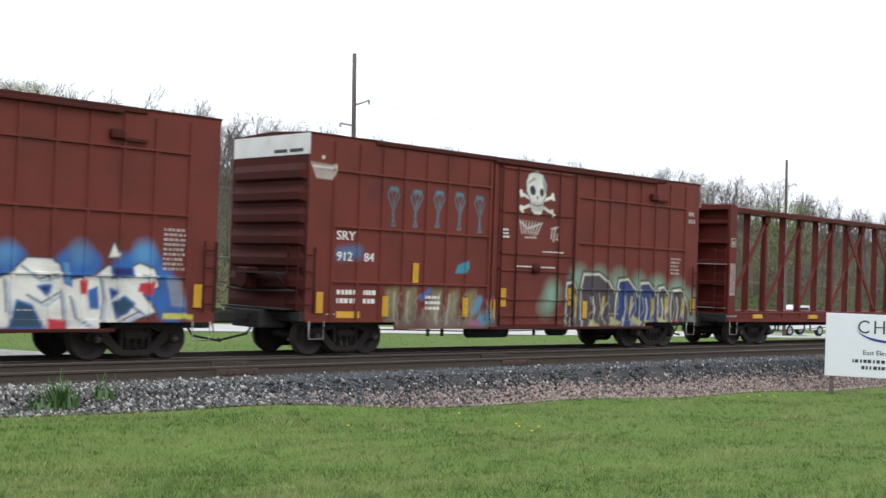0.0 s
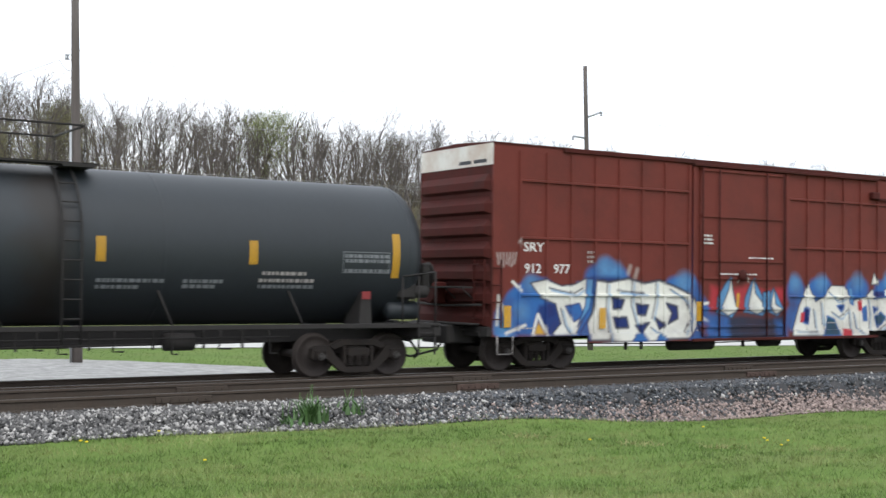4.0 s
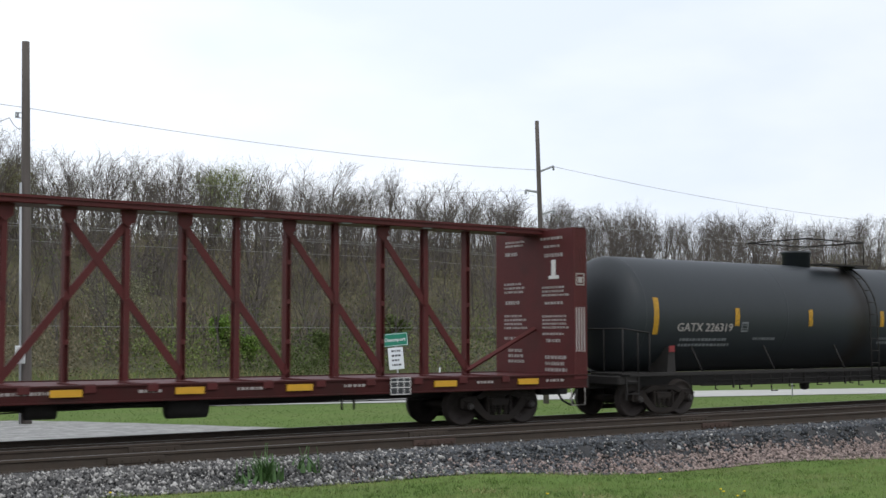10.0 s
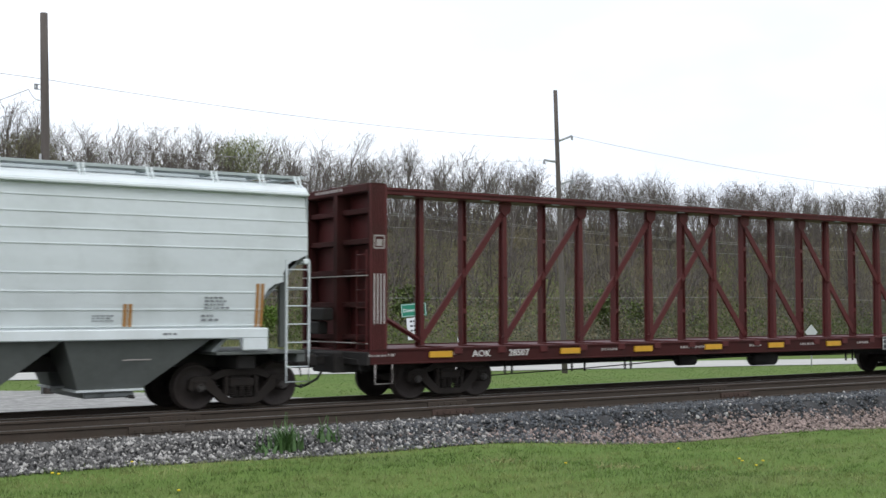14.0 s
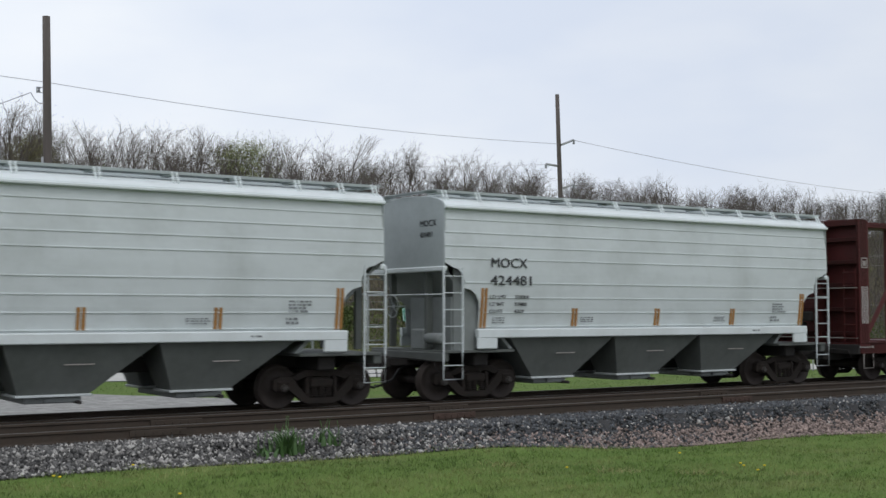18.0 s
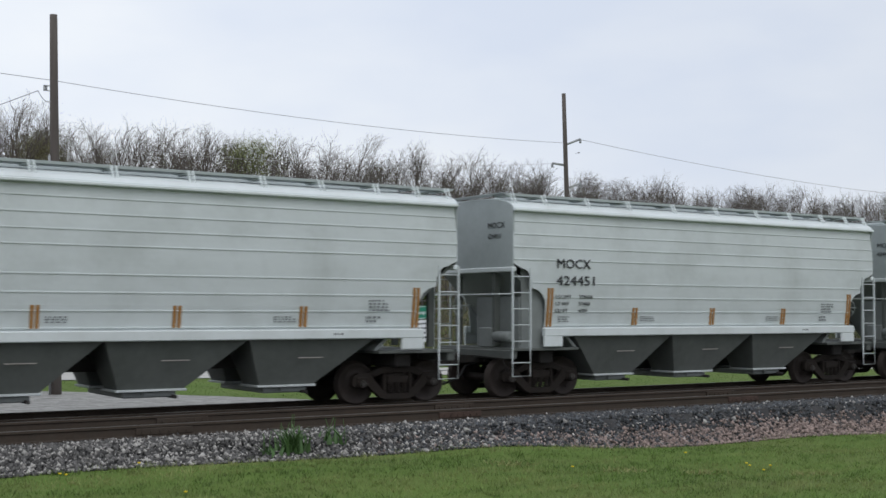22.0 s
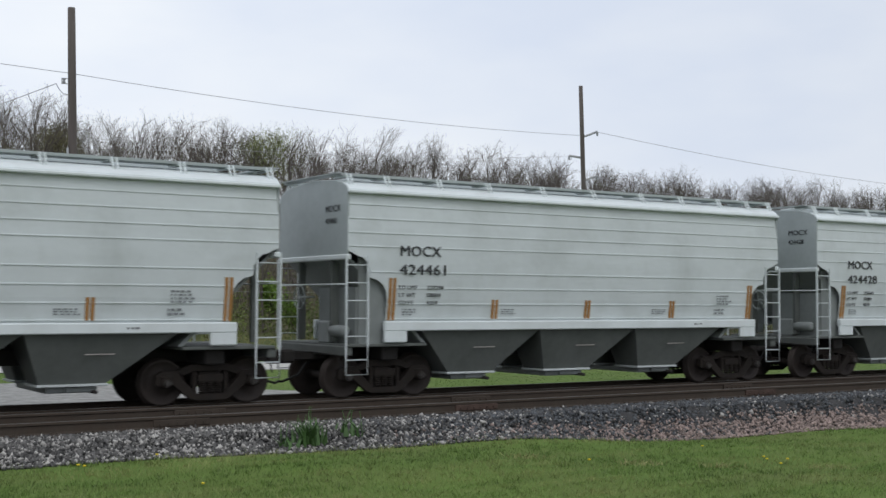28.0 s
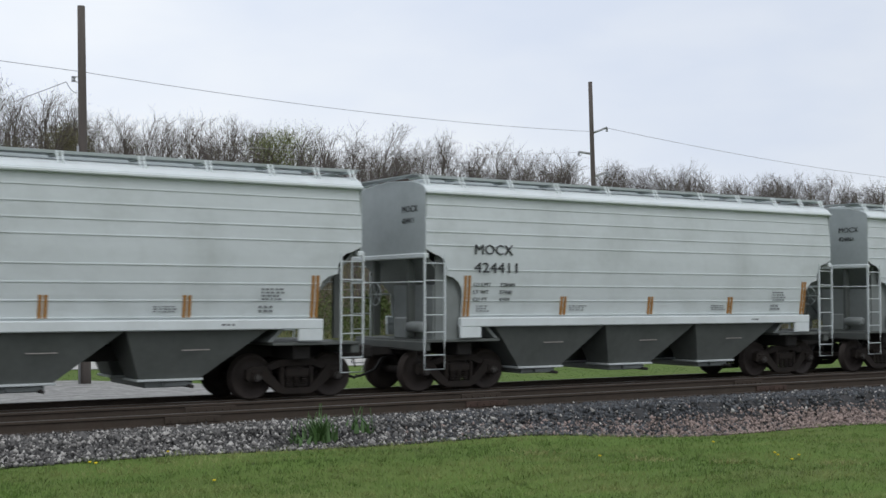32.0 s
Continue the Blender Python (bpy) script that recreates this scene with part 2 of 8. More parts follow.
BLADE = material("grass_blade", (0.116, 0.188, 0.044), 0.6, vary=0.34, scale=0.30, fine=2.5, island=1.15, spec=0.25, dirt=(0.36, 0.36, 0.15), dirt_amount=1.0, dirt_scale=0.9, dirt_lo=0.44, stretch=(0.45, 1.4, 1))
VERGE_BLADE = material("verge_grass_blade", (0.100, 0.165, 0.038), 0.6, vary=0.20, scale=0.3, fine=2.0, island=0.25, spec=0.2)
BLADE_DRY = material("dry_grass_blade", (0.28, 0.27, 0.125), 0.8, vary=0.2, scale=1, fine=6, island=0.6, spec=0.1)
WEED = material("weed_leaf", (0.078, 0.150, 0.048), 0.5, vary=0.2, scale=3, fine=20, island=0.5, spec=0.3)
BARK = material("grey_bark", (0.115, 0.098, 0.080), 0.95, vary=0.3, scale=0.15, fine=3, island=0.25, spec=0.1)
BARK_FAR = material("grey_brown_bark", (0.128, 0.113, 0.102), 0.95, vary=0.3, scale=0.08, fine=2, spec=0.1)
BUDS = material("olive_spring_buds", (0.195, 0.185, 0.095), 0.8, vary=0.3, scale=0.07, fine=1.2, island=0.6, spec=0.1)
FIRST_LEAF = material("first_leaf", (0.150, 0.185, 0.060), 0.75, vary=0.25, scale=0.10, fine=1.5, island=0.6, spec=0.12)
YOUNG_LEAF = material("pale_spring_leaf", (0.24, 0.28, 0.105), 0.7, vary=0.2, scale=0.3, fine=3, island=0.5, spec=0.15)
HOARY = material("hoary_twigs", (0.130, 0.135, 0.105), 0.85, vary=0.2, scale=0.2, fine=2, island=0.4, spec=0.1)
PALE_BUSH = material("pale_budding_twigs", (0.25, 0.25, 0.16), 0.8, vary=0.2, scale=0.3, fine=3, island=0.5, spec=0.1)
BUSH_LEAF = material("brush_leaf", (0.082, 0.108, 0.036), 0.75, vary=0.3, scale=0.12, fine=1.5, island=0.7, spec=0.15)
BRUSH_BROWN = material("bare_brush_twigs", (0.190, 0.165, 0.110), 0.85, vary=0.25, scale=0.05, fine=0.6, island=0.35, spec=0.1)
SPRING_LEAF = material("spring_leaf", (0.19, 0.245, 0.075), 0.7, vary=0.2, scale=0.3, fine=3, island=0.5, spec=0.15)
BRIGHT_LEAF = material("bright_green_leaf", (0.135, 0.225, 0.038), 0.6, vary=0.2, scale=0.4, fine=3, island=0.5, spec=0.2)
POLE_WOOD = material("weathered_pole_wood", (0.115, 0.098, 0.089), 0.9, vary=0.28, scale=1.2, fine=20, stretch=(6, 6, 0.5), bump=0.006)
GALV = material("galvanised_steel", (0.42, 0.43, 0.44), 0.5, metal=0.6, vary=0.1)
WIRE = material("overhead_wire", (0.36, 0.36, 0.37), 0.9, vary=0.05)
PORCELAIN = material("insulator_porcelain", (0.30, 0.31, 0.33), 0.25, vary=0.05)
BOX_WHITE = material("meter_box_paint", (0.62, 0.63, 0.63), 0.5, vary=0.06)
SIGN_GREEN = material("green_sign_sheet", (0.010, 0.20, 0.125), 0.45, vary=0.05)
SIGN_WHITE = material("white_sign_sheet", (0.74, 0.76, 0.80), 0.5, vary=0.03, scale=1.2, fine=8)
SIGN_BACK = material("bare_sign_back", (0.62, 0.64, 0.66), 0.45, metal=0.3, vary=0.08, scale=2, fine=12)
SIGN_INK = material("sign_black_ink", (0.03, 0.033, 0.045), 0.5, vary=0.05)
SIGN_BLUE = material("sign_blue_ink", (0.03, 0.032, 0.22), 0.5, vary=0.05)
DANDELION = material("dandelion_yellow", (0.78, 0.58, 0.02), 0.7, vary=0.1)
FEATHER = material("grey_feathers", (0.20, 0.20, 0.21), 0.8, vary=0.15, scale=12, fine=60)
CAR_WHITE = material("white_car_paint", (0.72, 0.73, 0.74), 0.3, vary=0.03)
CAR_GLASS = material("dark_car_glass", (0.02, 0.024, 0.028), 0.1, vary=0.05)
RUBBER = material("tyre_rubber", (0.02, 0.02, 0.02), 0.9, vary=0.2)
HOSE = material("brake_hose_rubber", (0.018, 0.018, 0.018), 0.7, vary=0.2)


def ground_material():
    """Mown and rough grass, passing into leaf litter on the wooded slope."""
    m = material("ground_cover", (0.105, 0.165, 0.036), 0.95, vary=0.22, scale=0.35, fine=7.0, bump=0.008, dirt=(0.135, 0.160, 0.052),
                 dirt_amount=0.8, dirt_scale=0.55, spec=0.15)
    n, l = m.node_tree.nodes, m.node_tree.links
    bs = n["Principled BSDF"]
    was = bs.inputs["Base Color"].links[0].from_socket
    tc = n.new("ShaderNodeTexCoord")
    sp = n.new("ShaderNodeSeparateXYZ")
    l.new(tc.outputs["Object"], sp.inputs[0])
    mr = n.new("ShaderNodeMapRange")
    mr.inputs[1].default_value, mr.inputs[2].default_value = 51.0, 60.0
    l.new(sp.outputs[1], mr.inputs[0])
    mx = n.new("ShaderNodeMix")
    mx.data_type = "RGBA"
    l.new(mr.outputs[0], mx.inputs[0])
    l.new(was, mx.inputs[6])
    no = n.new("ShaderNodeTexNoise")
    no.inputs["Scale"].default_value = 0.32
    no.inputs["Detail"].default_value = 8.0
    no.inputs["Roughness"].default_value = 0.7
    l.new(tc.outputs["Object"], no.inputs["Vector"])
    ra = n.new("ShaderNodeValToRGB")
    ra.color_ramp.elements[0].color, ra.color_ramp.elements[0].position = (0.072, 0.066, 0.040, 1), 0.38
    ra.color_ramp.elements[1].color, ra.color_ramp.elements[1].position = (0.118, 0.108, 0.061, 1), 0.66
    l.new(no.outputs[0], ra.inputs[0])
    l.new(ra.outputs[0], mx.inputs[7])
    l.new(mx.outputs[2], bs.inputs["Base Color"])
    return m


GROUND = ground_material()


# ---- mesh building ----
class Geo:
    """Vertices and faces of one part."""

    def __init__(self):
        self.v, self.f, self.s = [], [], []

    def add(self, verts, faces, smooth=False):
        o = len(self.v)
        self.v += [tuple(p) for p in verts]
        self.f += [tuple(i + o for i in f) for f in faces]
        self.s += [smooth] * len(faces)
        return self

    def box(self, x0, x1, y0, y1, z0, z1, b=0.0):
        if b <= 0:
            p = [(x, y, z) for z in (z0, z1) for y in (y0, y1) for x in (x0, x1)]
            return self.add(p, [(0, 2, 3, 1), (4, 5, 7, 6), (0, 1, 5, 4), (2, 6, 7, 3), (0, 4, 6, 2), (1, 3, 7, 5)])
        b = min(b, 0.45 * min(x1 - x0, y1 - y0, z1 - z0))
        p = []
        for sz in (0, 1):
            for sy in (0, 1):
                for sx in (0, 1):
                    c = ((x0, x1)[sx], (y0, y1)[sy], (z0, z1)[sz])
                    d = (b if sx == 0 else -b, b if sy == 0 else -b, b if sz == 0 else -b)
                    p += [(c[0], c[1] + d[1], c[2] + d[2]), (c[0] + d[0], c[1], c[2] + d[2]), (c[0] + d[0], c[1] + d[1], c[2])]
        q = lambda sx, sy, sz, k: 3 * (sx + 2 * sy + 4 * sz) + k
        f = [(q(0, 0, 0, 0), q(0, 0, 1, 0), q(0, 1, 1, 0), q(0, 1, 0, 0)), (q(1, 0, 0, 0), q(1, 1, 0, 0), q(1, 1, 1, 0), q(1, 0, 1, 0)),
             (q(0, 0, 0, 1), q(1, 0, 0, 1), q(1, 0, 1, 1), q(0, 0, 1, 1)), (q(0, 1, 0, 1), q(0, 1, 1, 1), q(1, 1, 1, 1), q(1, 1, 0, 1)),
             (q(0, 0, 0, 2), q(0, 1, 0, 2), q(1, 1, 0, 2), q(1, 0, 0, 2)), (q(0, 0, 1, 2), q(1, 0, 1, 2), q(1, 1, 1, 2), q(0, 1, 1, 2))]
        for i in (0, 1):
            for j in (0, 1):
                a = (q(i, j, 0, 0), q(i, j, 1, 0), q(i, j, 1, 1), q(i, j, 0, 1))
                f.append(a if i != j else a[::-1])
                a = (q(i, 0, j, 0), q(i, 1, j, 0), q(i, 1, j, 2), q(i, 0, j, 2))
                f.append(a if i == j else a[::-1])
                a = (q(0, i, j, 1), q(1, i, j, 1), q(1, i, j, 2), q(0, i, j, 2))
                f.append(a if i != j else a[::-1])
                for k in (0, 1):
                    a = (q(i, j, k, 0), q(i, j, k, 1), q(i, j, k, 2))
                    f.append(a if (i + j + k) % 2 == 0 else a[::-1])
        return self.add(p, f)

    def prism(self, pts, y0, y1):
        """A flat outline in x and z, drawn anticlockwise seen from -y, thick from y0 to y1."""
        n = len(pts)
        v = [(x, y0, z) for x, z in pts] + [(x, y1, z) for x, z in pts]
        f = [tuple(range(n)), tuple(range(2 * n - 1, n - 1, -1))]
        f += [(i, i + n, (i + 1) % n + n, (i + 1) % n) for i in range(n)]
        return self.add(v, f)

    def lathe(self, profile, axis="y", at=(0, 0, 0), seg=24, smooth=True):
        """A profile of (along, radius) turned round an axis."""
        v, f = [], []
        for a, r in profile:
            for k in range(seg):
                c, s = r * math.cos(2 * math.pi * k / seg), r * math.sin(2 * math.pi * k / seg)
                v.append({"x": (a, c, s), "y": (s, a, c), "z": (c, s, a)}[axis])
        v = [(p[0] + at[0], p[1] + at[1], p[2] + at[2]) for p in v]
        for i in range(len(profile) - 1):
            for k in range(seg):
                f.append((i * seg + k, i * seg + (k + 1) % seg, (i + 1) * seg + (k + 1) % seg, (i + 1) * seg + k))
        self.add(v, f, smooth)
        m = len(profile) - 1
        o = len(self.v) - len(v)
        self.f += [tuple(o + k for k in range(seg - 1, -1, -1)), tuple(o + m * seg + k for k in range(seg))]
        self.s += [False, False]
        return self

    def tube(self, pts, r, seg=6, r1=None):
        """A round bar along a line of points."""
        pts = [Vector(p) for p in pts]
        v, f = [], []
        for i, p in enumerate(pts):
            t = (pts[min(i + 1, len(pts) - 1)] - pts[max(i - 1, 0)]).normalized()
            a = t.cross(Vector((0, 0, 1)) if abs(t.z) < 0.9 else Vector((1, 0, 0))).normalized()
            b = t.cross(a)
            rr = r if r1 is None else r + (r1 - r) * i / (len(pts) - 1)
            v += [p + rr * (math.cos(2 * math.pi * k / seg) * a + math.sin(2 * math.pi * k / seg) * b) for k in range(seg)]
        for i in range(len(pts) - 1):
            for k in range(seg):
                f.append((i * seg + k, (i + 1) * seg + k, (i + 1) * seg + (k + 1) % seg, i * seg + (k + 1) % seg))
        self.add(v, f, seg > 4)
        o, m = len(self.v) - len(v), (len(pts) - 1) * seg
        self.f += [tuple(o + k for k in range(seg)), tuple(o + m + k for k in range(seg - 1, -1, -1))]
        self.s += [False, False]
        return self

    def mesh(self, name, mat):
        me = bpy.data.meshes.new(name)
        me.from_pydata(self.v, [], self.f)
        me.polygons.foreach_set("use_smooth", self.s)
        for m in mat if isinstance(mat, (list, tuple)) else [mat]:
            me.materials.append(m)
        bm = bmesh.new()
        bm.from_mesh(me)
        bmesh.ops.recalc_face_normals(bm, faces=bm.faces)
        bm.to_mesh(me)
        bm.free()
        me.update()
        return me


def part(name, geo, mat, parent=None, label="", at=(0, 0, 0)):
    """One mesh object, under a thing or a part."""
    ob = new(name, geo if isinstance(geo, bpy.types.Mesh) else geo.mesh(name, mat))
    ob.parent, ob.location = parent, at
    if label:
        ob["label"] = label
    return ob


def arrays(name, verts, faces, mat):
    """A large joined mesh from numpy arrays; faces all have the same number of corners."""
    me = bpy.data.meshes.new(name)
    nf, k = faces.shape
    me.vertices.add(len(verts))
    me.vertices.foreach_set("co", np.asarray(verts, np.float32).ravel())
    me.loops.add(nf * k)
    me.loops.foreach_set("vertex_index", np.asarray(faces, np.int32).ravel())
    me.polygons.add(nf)
    me.polygons.foreach_set("loop_start", np.arange(0, nf * k, k, dtype=np.int32))
    me.materials.append(mat)
    me.update()
    me.validate()
    return me


def thing(name, label, category, group="", kind="", at=(0, 0, 0)):
    ob = new(name)
    ob.location = at
    return tagged(ob, label, category, group, kind)


def lettering(words, size, mat, parent, at, wide=1.0, face="side", name="lettering", label=""):
    """Words as a thin mesh on a wall. face: side looks to -y, end to -x, inner looks to -x as well."""
    cu = bpy.data.curves.new("text", "FONT")
    cu.body, cu.size, cu.extrude, cu.resolution_u, cu.offset = words, size, 0.002, 2, 0.0
    tmp = bpy.data.objects.new("text", cu)
    scene.collection.objects.link(tmp)
    me = bpy.data.meshes.new_from_object(tmp.evaluated_get(bpy.context.evaluated_depsgraph_get()))
    bpy.data.objects.remove(tmp)
    bpy.data.curves.remove(cu)
    turn = pose(0, 0, 0, 90, 0, 0) if face == "side" else pose(0, 0, 0, 90, 0, -90)
    me.transform(turn @ Matrix.Diagonal((wide, 1, 1, 1)))
    me.materials.clear()
    me.materials.append(mat)
    # a second, slightly shifted copy thickens the strokes
    bm = bmesh.new()
    bm.from_mesh(me)
    me.transform(Matrix.Translation((0.030 * size, -0.0012, 0.012 * size) if face == "side" else (-0.0012, -0.030 * size, 0.012 * size)))
    bm.from_mesh(me)
    bm.to_mesh(me)
    bm.free()
    ob = new(name, me)
    ob.parent, ob.location = parent, at
    if label:
        ob["label"] = label
    return ob


def bars(parent, x, z, width, height, lines, y, mat, rng, name="stencil_block", face="side", fill=0.55):
    """Rows of short bars where small writing cannot be read."""
    g = Geo()
    for i in range(lines):
        zz, xx = z - i * height / lines, 0.0
        end = width * rng.uniform(0.7, 1.0)
        while xx < end:
            w = rng.uniform(0.02, 0.07) * (1 + height / lines * 4)
            if face == "side":
                g.box(x + xx, x + min(xx + w, width), y - 0.003, y, zz - height / lines * fill, zz)
            else:
                g.box(y - 0.003, y, x - min(xx + w, width), x - xx, zz - height / lines * fill, zz)
            xx += w + rng.uniform(0.02, 0.05)
    ob = part(name, g, mat, parent)
    ob["kind"] = "stuff"
    return ob


# ---- the train's cars ----
WHEEL_R, WHEELBASE = 0.44, 1.76
CARS, WHEELS = [], []


def wheelset_mesh():
    g = Geo()
    for sd in (-1, 1):
        prof = [(-0.070, 0.03), (-0.070, 0.17), (-0.035, 0.19), (-0.030, 0.36), (-0.060, 0.39), (-0.068, 0.425), (-0.06, 0.44),
                (0.055, 0.445), (0.060, 0.475), (0.085, 0.475), (0.085, 0.40), (0.045, 0.37), (0.040, 0.19), (0.085, 0.16), (0.085, 0.03)]
        g.lathe([(sd * (0.775 - a), r) for a, r in prof], "y", seg=28)
        for k in range(5):
            a = 2 * math.pi * k / 5
            c, s = math.cos(a), math.sin(a)
            y0, y1 = sorted((sd * 0.80, sd * 0.822))
            g.box(0.27 * c - 0.02, 0.27 * c + 0.02, y0, y1, 0.27 * s - 0.02, 0.27 * s + 0.02)
        g.lathe([(sd * 0.83, 0.085), (sd * 1.06, 0.08)], "y", seg=12)
    g.lathe([(-0.70, 0.085), (0.70, 0.085)], "y", seg=12)
    return g.mesh("wheelset", WHEEL)


def side_frame_mesh():
    g = Geo()
    # solid webs round two openings
    def web(pts):
        g.prism(pts, -0.07, 0.07)
    web([(-1.10, 0.42), (-1.02, 0.36), (-0.98, 0.54), (-0.96, 0.66), (-1.08, 0.60)])
    web([(-0.98, 0.54), (-0.78, 0.54), (-0.66, 0.66), (-0.96, 0.66)])
    web([(-0.78, 0.54), (-0.74, 0.40), (-0.42, 0.14), (-0.30, 0.10), (-0.28, 0.22), (-0.56, 0.50), (-0.66, 0.66)])
    web([(-0.66, 0.66), (-0.56, 0.58), (-0.34, 0.66), (-0.40, 0.78)])
    web([(-0.40, 0.78), (-0.34, 0.66), (0.34, 0.66), (0.40, 0.78)])
    web([(0.40, 0.78), (0.34, 0.66), (0.56, 0.58), (0.66, 0.66)])
    web([(0.66, 0.66), (0.56, 0.50), (0.28, 0.22), (0.30, 0.10), (0.42, 0.14), (0.74, 0.40), (0.78, 0.54)])
    web([(0.66, 0.66), (0.78, 0.54), (0.98, 0.54), (0.96, 0.66)])
    web([(0.96, 0.66), (0.98, 0.54), (1.02, 0.36), (1.10, 0.42), (1.08, 0.60)])
    web([(-0.30, 0.10), (0.30, 0.10), (0.28, 0.22), (-0.28, 0.22)])
    web([(-0.36, 0.20), (-0.28, 0.22), (-0.28, 0.66), (-0.36, 0.62)])
    web([(0.28, 0.22), (0.36, 0.20), (0.36, 0.62), (0.28, 0.66)])
    for sx in (-1, 1):
        g.lathe([(-0.14, 0.05), (-0.14, 0.105), (0.06, 0.115), (0.10, 0.115)], "y", at=(sx * WHEELBASE / 2, 0, WHEEL_R), seg=14)
        g.box(sx * WHEELBASE / 2 - 0.13, sx * WHEELBASE / 2 + 0.13, -0.10, 0.10, 0.53, 0.58, 0.01)
    for sx in (-1, 1):
        g.box(sx * 0.32 - 0.03, sx * 0.32 + 0.03, -0.095, -0.06, 0.28, 0.60, 0.01)
    return g.mesh("side_frame", TRUCK)


def spring_mesh():
    g = Geo()
    g.tube([(0.066 * math.cos(a), 0.05 * math.sin(a), 0.23 + 0.21 * a / (10 * math.pi)) for a in np.linspace(0, 10 * math.pi, 41)], 0.016, 4)
    return g.mesh("coil_spring", TRUCK)


SHARED = {"wheelset": wheelset_mesh(), "side_frame": side_frame_mesh(), "spring": spring_mesh(), "bolster_end": Geo().box(-0.26, 0.26, -0.10, 0.10, 0.44, 0.60, 0.02).mesh("bolster_end", TRUCK)}


def cap_mesh(s):
    g = Geo().lathe([(0.0, 0.080), (s * 0.025, 0.075), (s * 0.035, 0.05), (s * 0.05, 0.045)], "y", seg=14)
    for k in range(3):
        a = 2 * math.pi * k / 3
        g.box(0.065 * math.cos(a) - 0.014, 0.065 * math.cos(a) + 0.014, *sorted((s * 0.02, s * 0.052)), 0.065 * math.sin(a) - 0.014, 0.065 * math.sin(a) + 0.014)
    return g.mesh("bearing_cap", CAP_STEEL)


SHARED["cap_near"], SHARED["cap_far"] = cap_mesh(-1), cap_mesh(1)


def truck(car, x):
    """A freight-car truck: bolster, two side frames with springs, two wheelsets that roll."""
    if "truck" not in SHARED:
        g = Geo()
        g.box(-0.22, 0.22, -1.02, 1.02, 0.44, 0.66, 0.03)
        g.lathe([(0.66, 0.30), (0.74, 0.30)], "z", seg=16)
        for sx in (-1, 1):
            g.box(sx * 0.42 - 0.05, sx * 0.42 + 0.05, -0.74, 0.74, 0.30, 0.40, 0.01)
            for sy in (-1, 1):
                g.box(sx * 0.47 - 0.05, sx * 0.47 + 0.06, sy * 0.775 - 0.07, sy * 0.775 + 0.07, 0.28, 0.52, 0.02)
        SHARED["truck"] = g.mesh("truck", TRUCK)
    tr = part("truck", SHARED["truck"], None, car, "grimy cast-steel freight truck", at=(x, 0, 0))
    for sy in (-1, 1):
        sf = part("side_frame", SHARED["side_frame"], None, tr, at=(0, sy * 1.00, 0))
        if sy > 0:
            sf.rotation_euler = (0, 0, math.pi)
        for dx in (-0.17, 0.0, 0.17):
            part("coil_spring", SHARED["spring"], None, tr, at=(dx, sy * 1.05, 0))
        part("bolster_end", SHARED["bolster_end"], None, tr, at=(0, sy * 1.00, 0))
    for sx in (-1, 1):
        for sy in (-1, 1):
            part("bearing_cap", SHARED["cap_near" if sy < 0 else "cap_far"], None, tr, "dull steel bearing end cap", at=(sx * WHEELBASE / 2, sy * 1.14, WHEEL_R))
        w = part("wheelset", SHARED["wheelset"], None, tr, "steel wheel pair on an axle", at=(sx * WHEELBASE / 2, 0, WHEEL_R))
        WHEELS.append((w, sx * WHEELBASE / 2))
    return tr


def couplers(car, half, reach, z=0.86):
    """A knuckle coupler, draft gear and brake hose at each end."""
    for sx in (-1, 1):
        g = Geo()
        x0, x1 = sx * (half - 0.35), sx * (reach - 0.02)
        a, b = sorted((x0, x1))
        g.box(a, b, -0.09, 0.09, z - 0.09, z + 0.09, 0.02)
        c, d = sorted((sx * (reach - 0.30), sx * (reach + 0.03)))
        g.box(c, d, -0.17, 0.15, z - 0.15, z + 0.14, 0.05)
        part("coupler", g, UNDER, car)
        h = Geo()
        ya = -0.30 * sx
        h.tube([(sx * (half - 0.2), ya, z - 0.12), (sx * (half + 0.1), ya, z - 0.18), (sx * (half + 0.3), ya * 0.9, z - 0.42),
                (sx * (reach - 0.15), ya * 0.6, z - 0.55), (sx * (reach + 0.0), ya * 0.2, z - 0.52)], 0.028, 6)
        part("brake_hose", h, HOSE, car)
        lv = Geo()
        lv.tube([(sx * (half + 0.06), -1.35, z + 0.02), (sx * (half + 0.12), -1.35, z - 0.25), (sx * (half + 0.14), -1.2, z + 0.04),
                 (sx * (half + 0.20), -0.4, z + 0.08), (sx * (reach - 0.3), -0.1, z + 0.10)], 0.014, 5)
        part("uncoupling_lever", lv, UNDER, car)


def ladder(car, x0, x1, y, z0, z1, n, mat, name="ladder", r=0.016, stile=0.03):
    g = Geo()
    for x in (x0, x1):
        g.box(x - stile / 2, x + stile / 2, y - stile / 2, y + stile / 2, z0, z1)
    for k in range(n):
        z = z0 + (k + 0.5) * (z1 - z0) / n
        g.tube([(x0, y, z), (x1, y, z)], r, 5)
    return part(name, g, mat, car)


def stirrup(car, x, y, z0, z1, mat, w=0.42):
    g = Geo()
    g.tube([(x - w / 2, y, z1), (x - w / 2, y, z0), (x + w / 2, y, z0), (x + w / 2, y, z1)], 0.017, 5)
    return part("stirrup_step", g, mat, car)


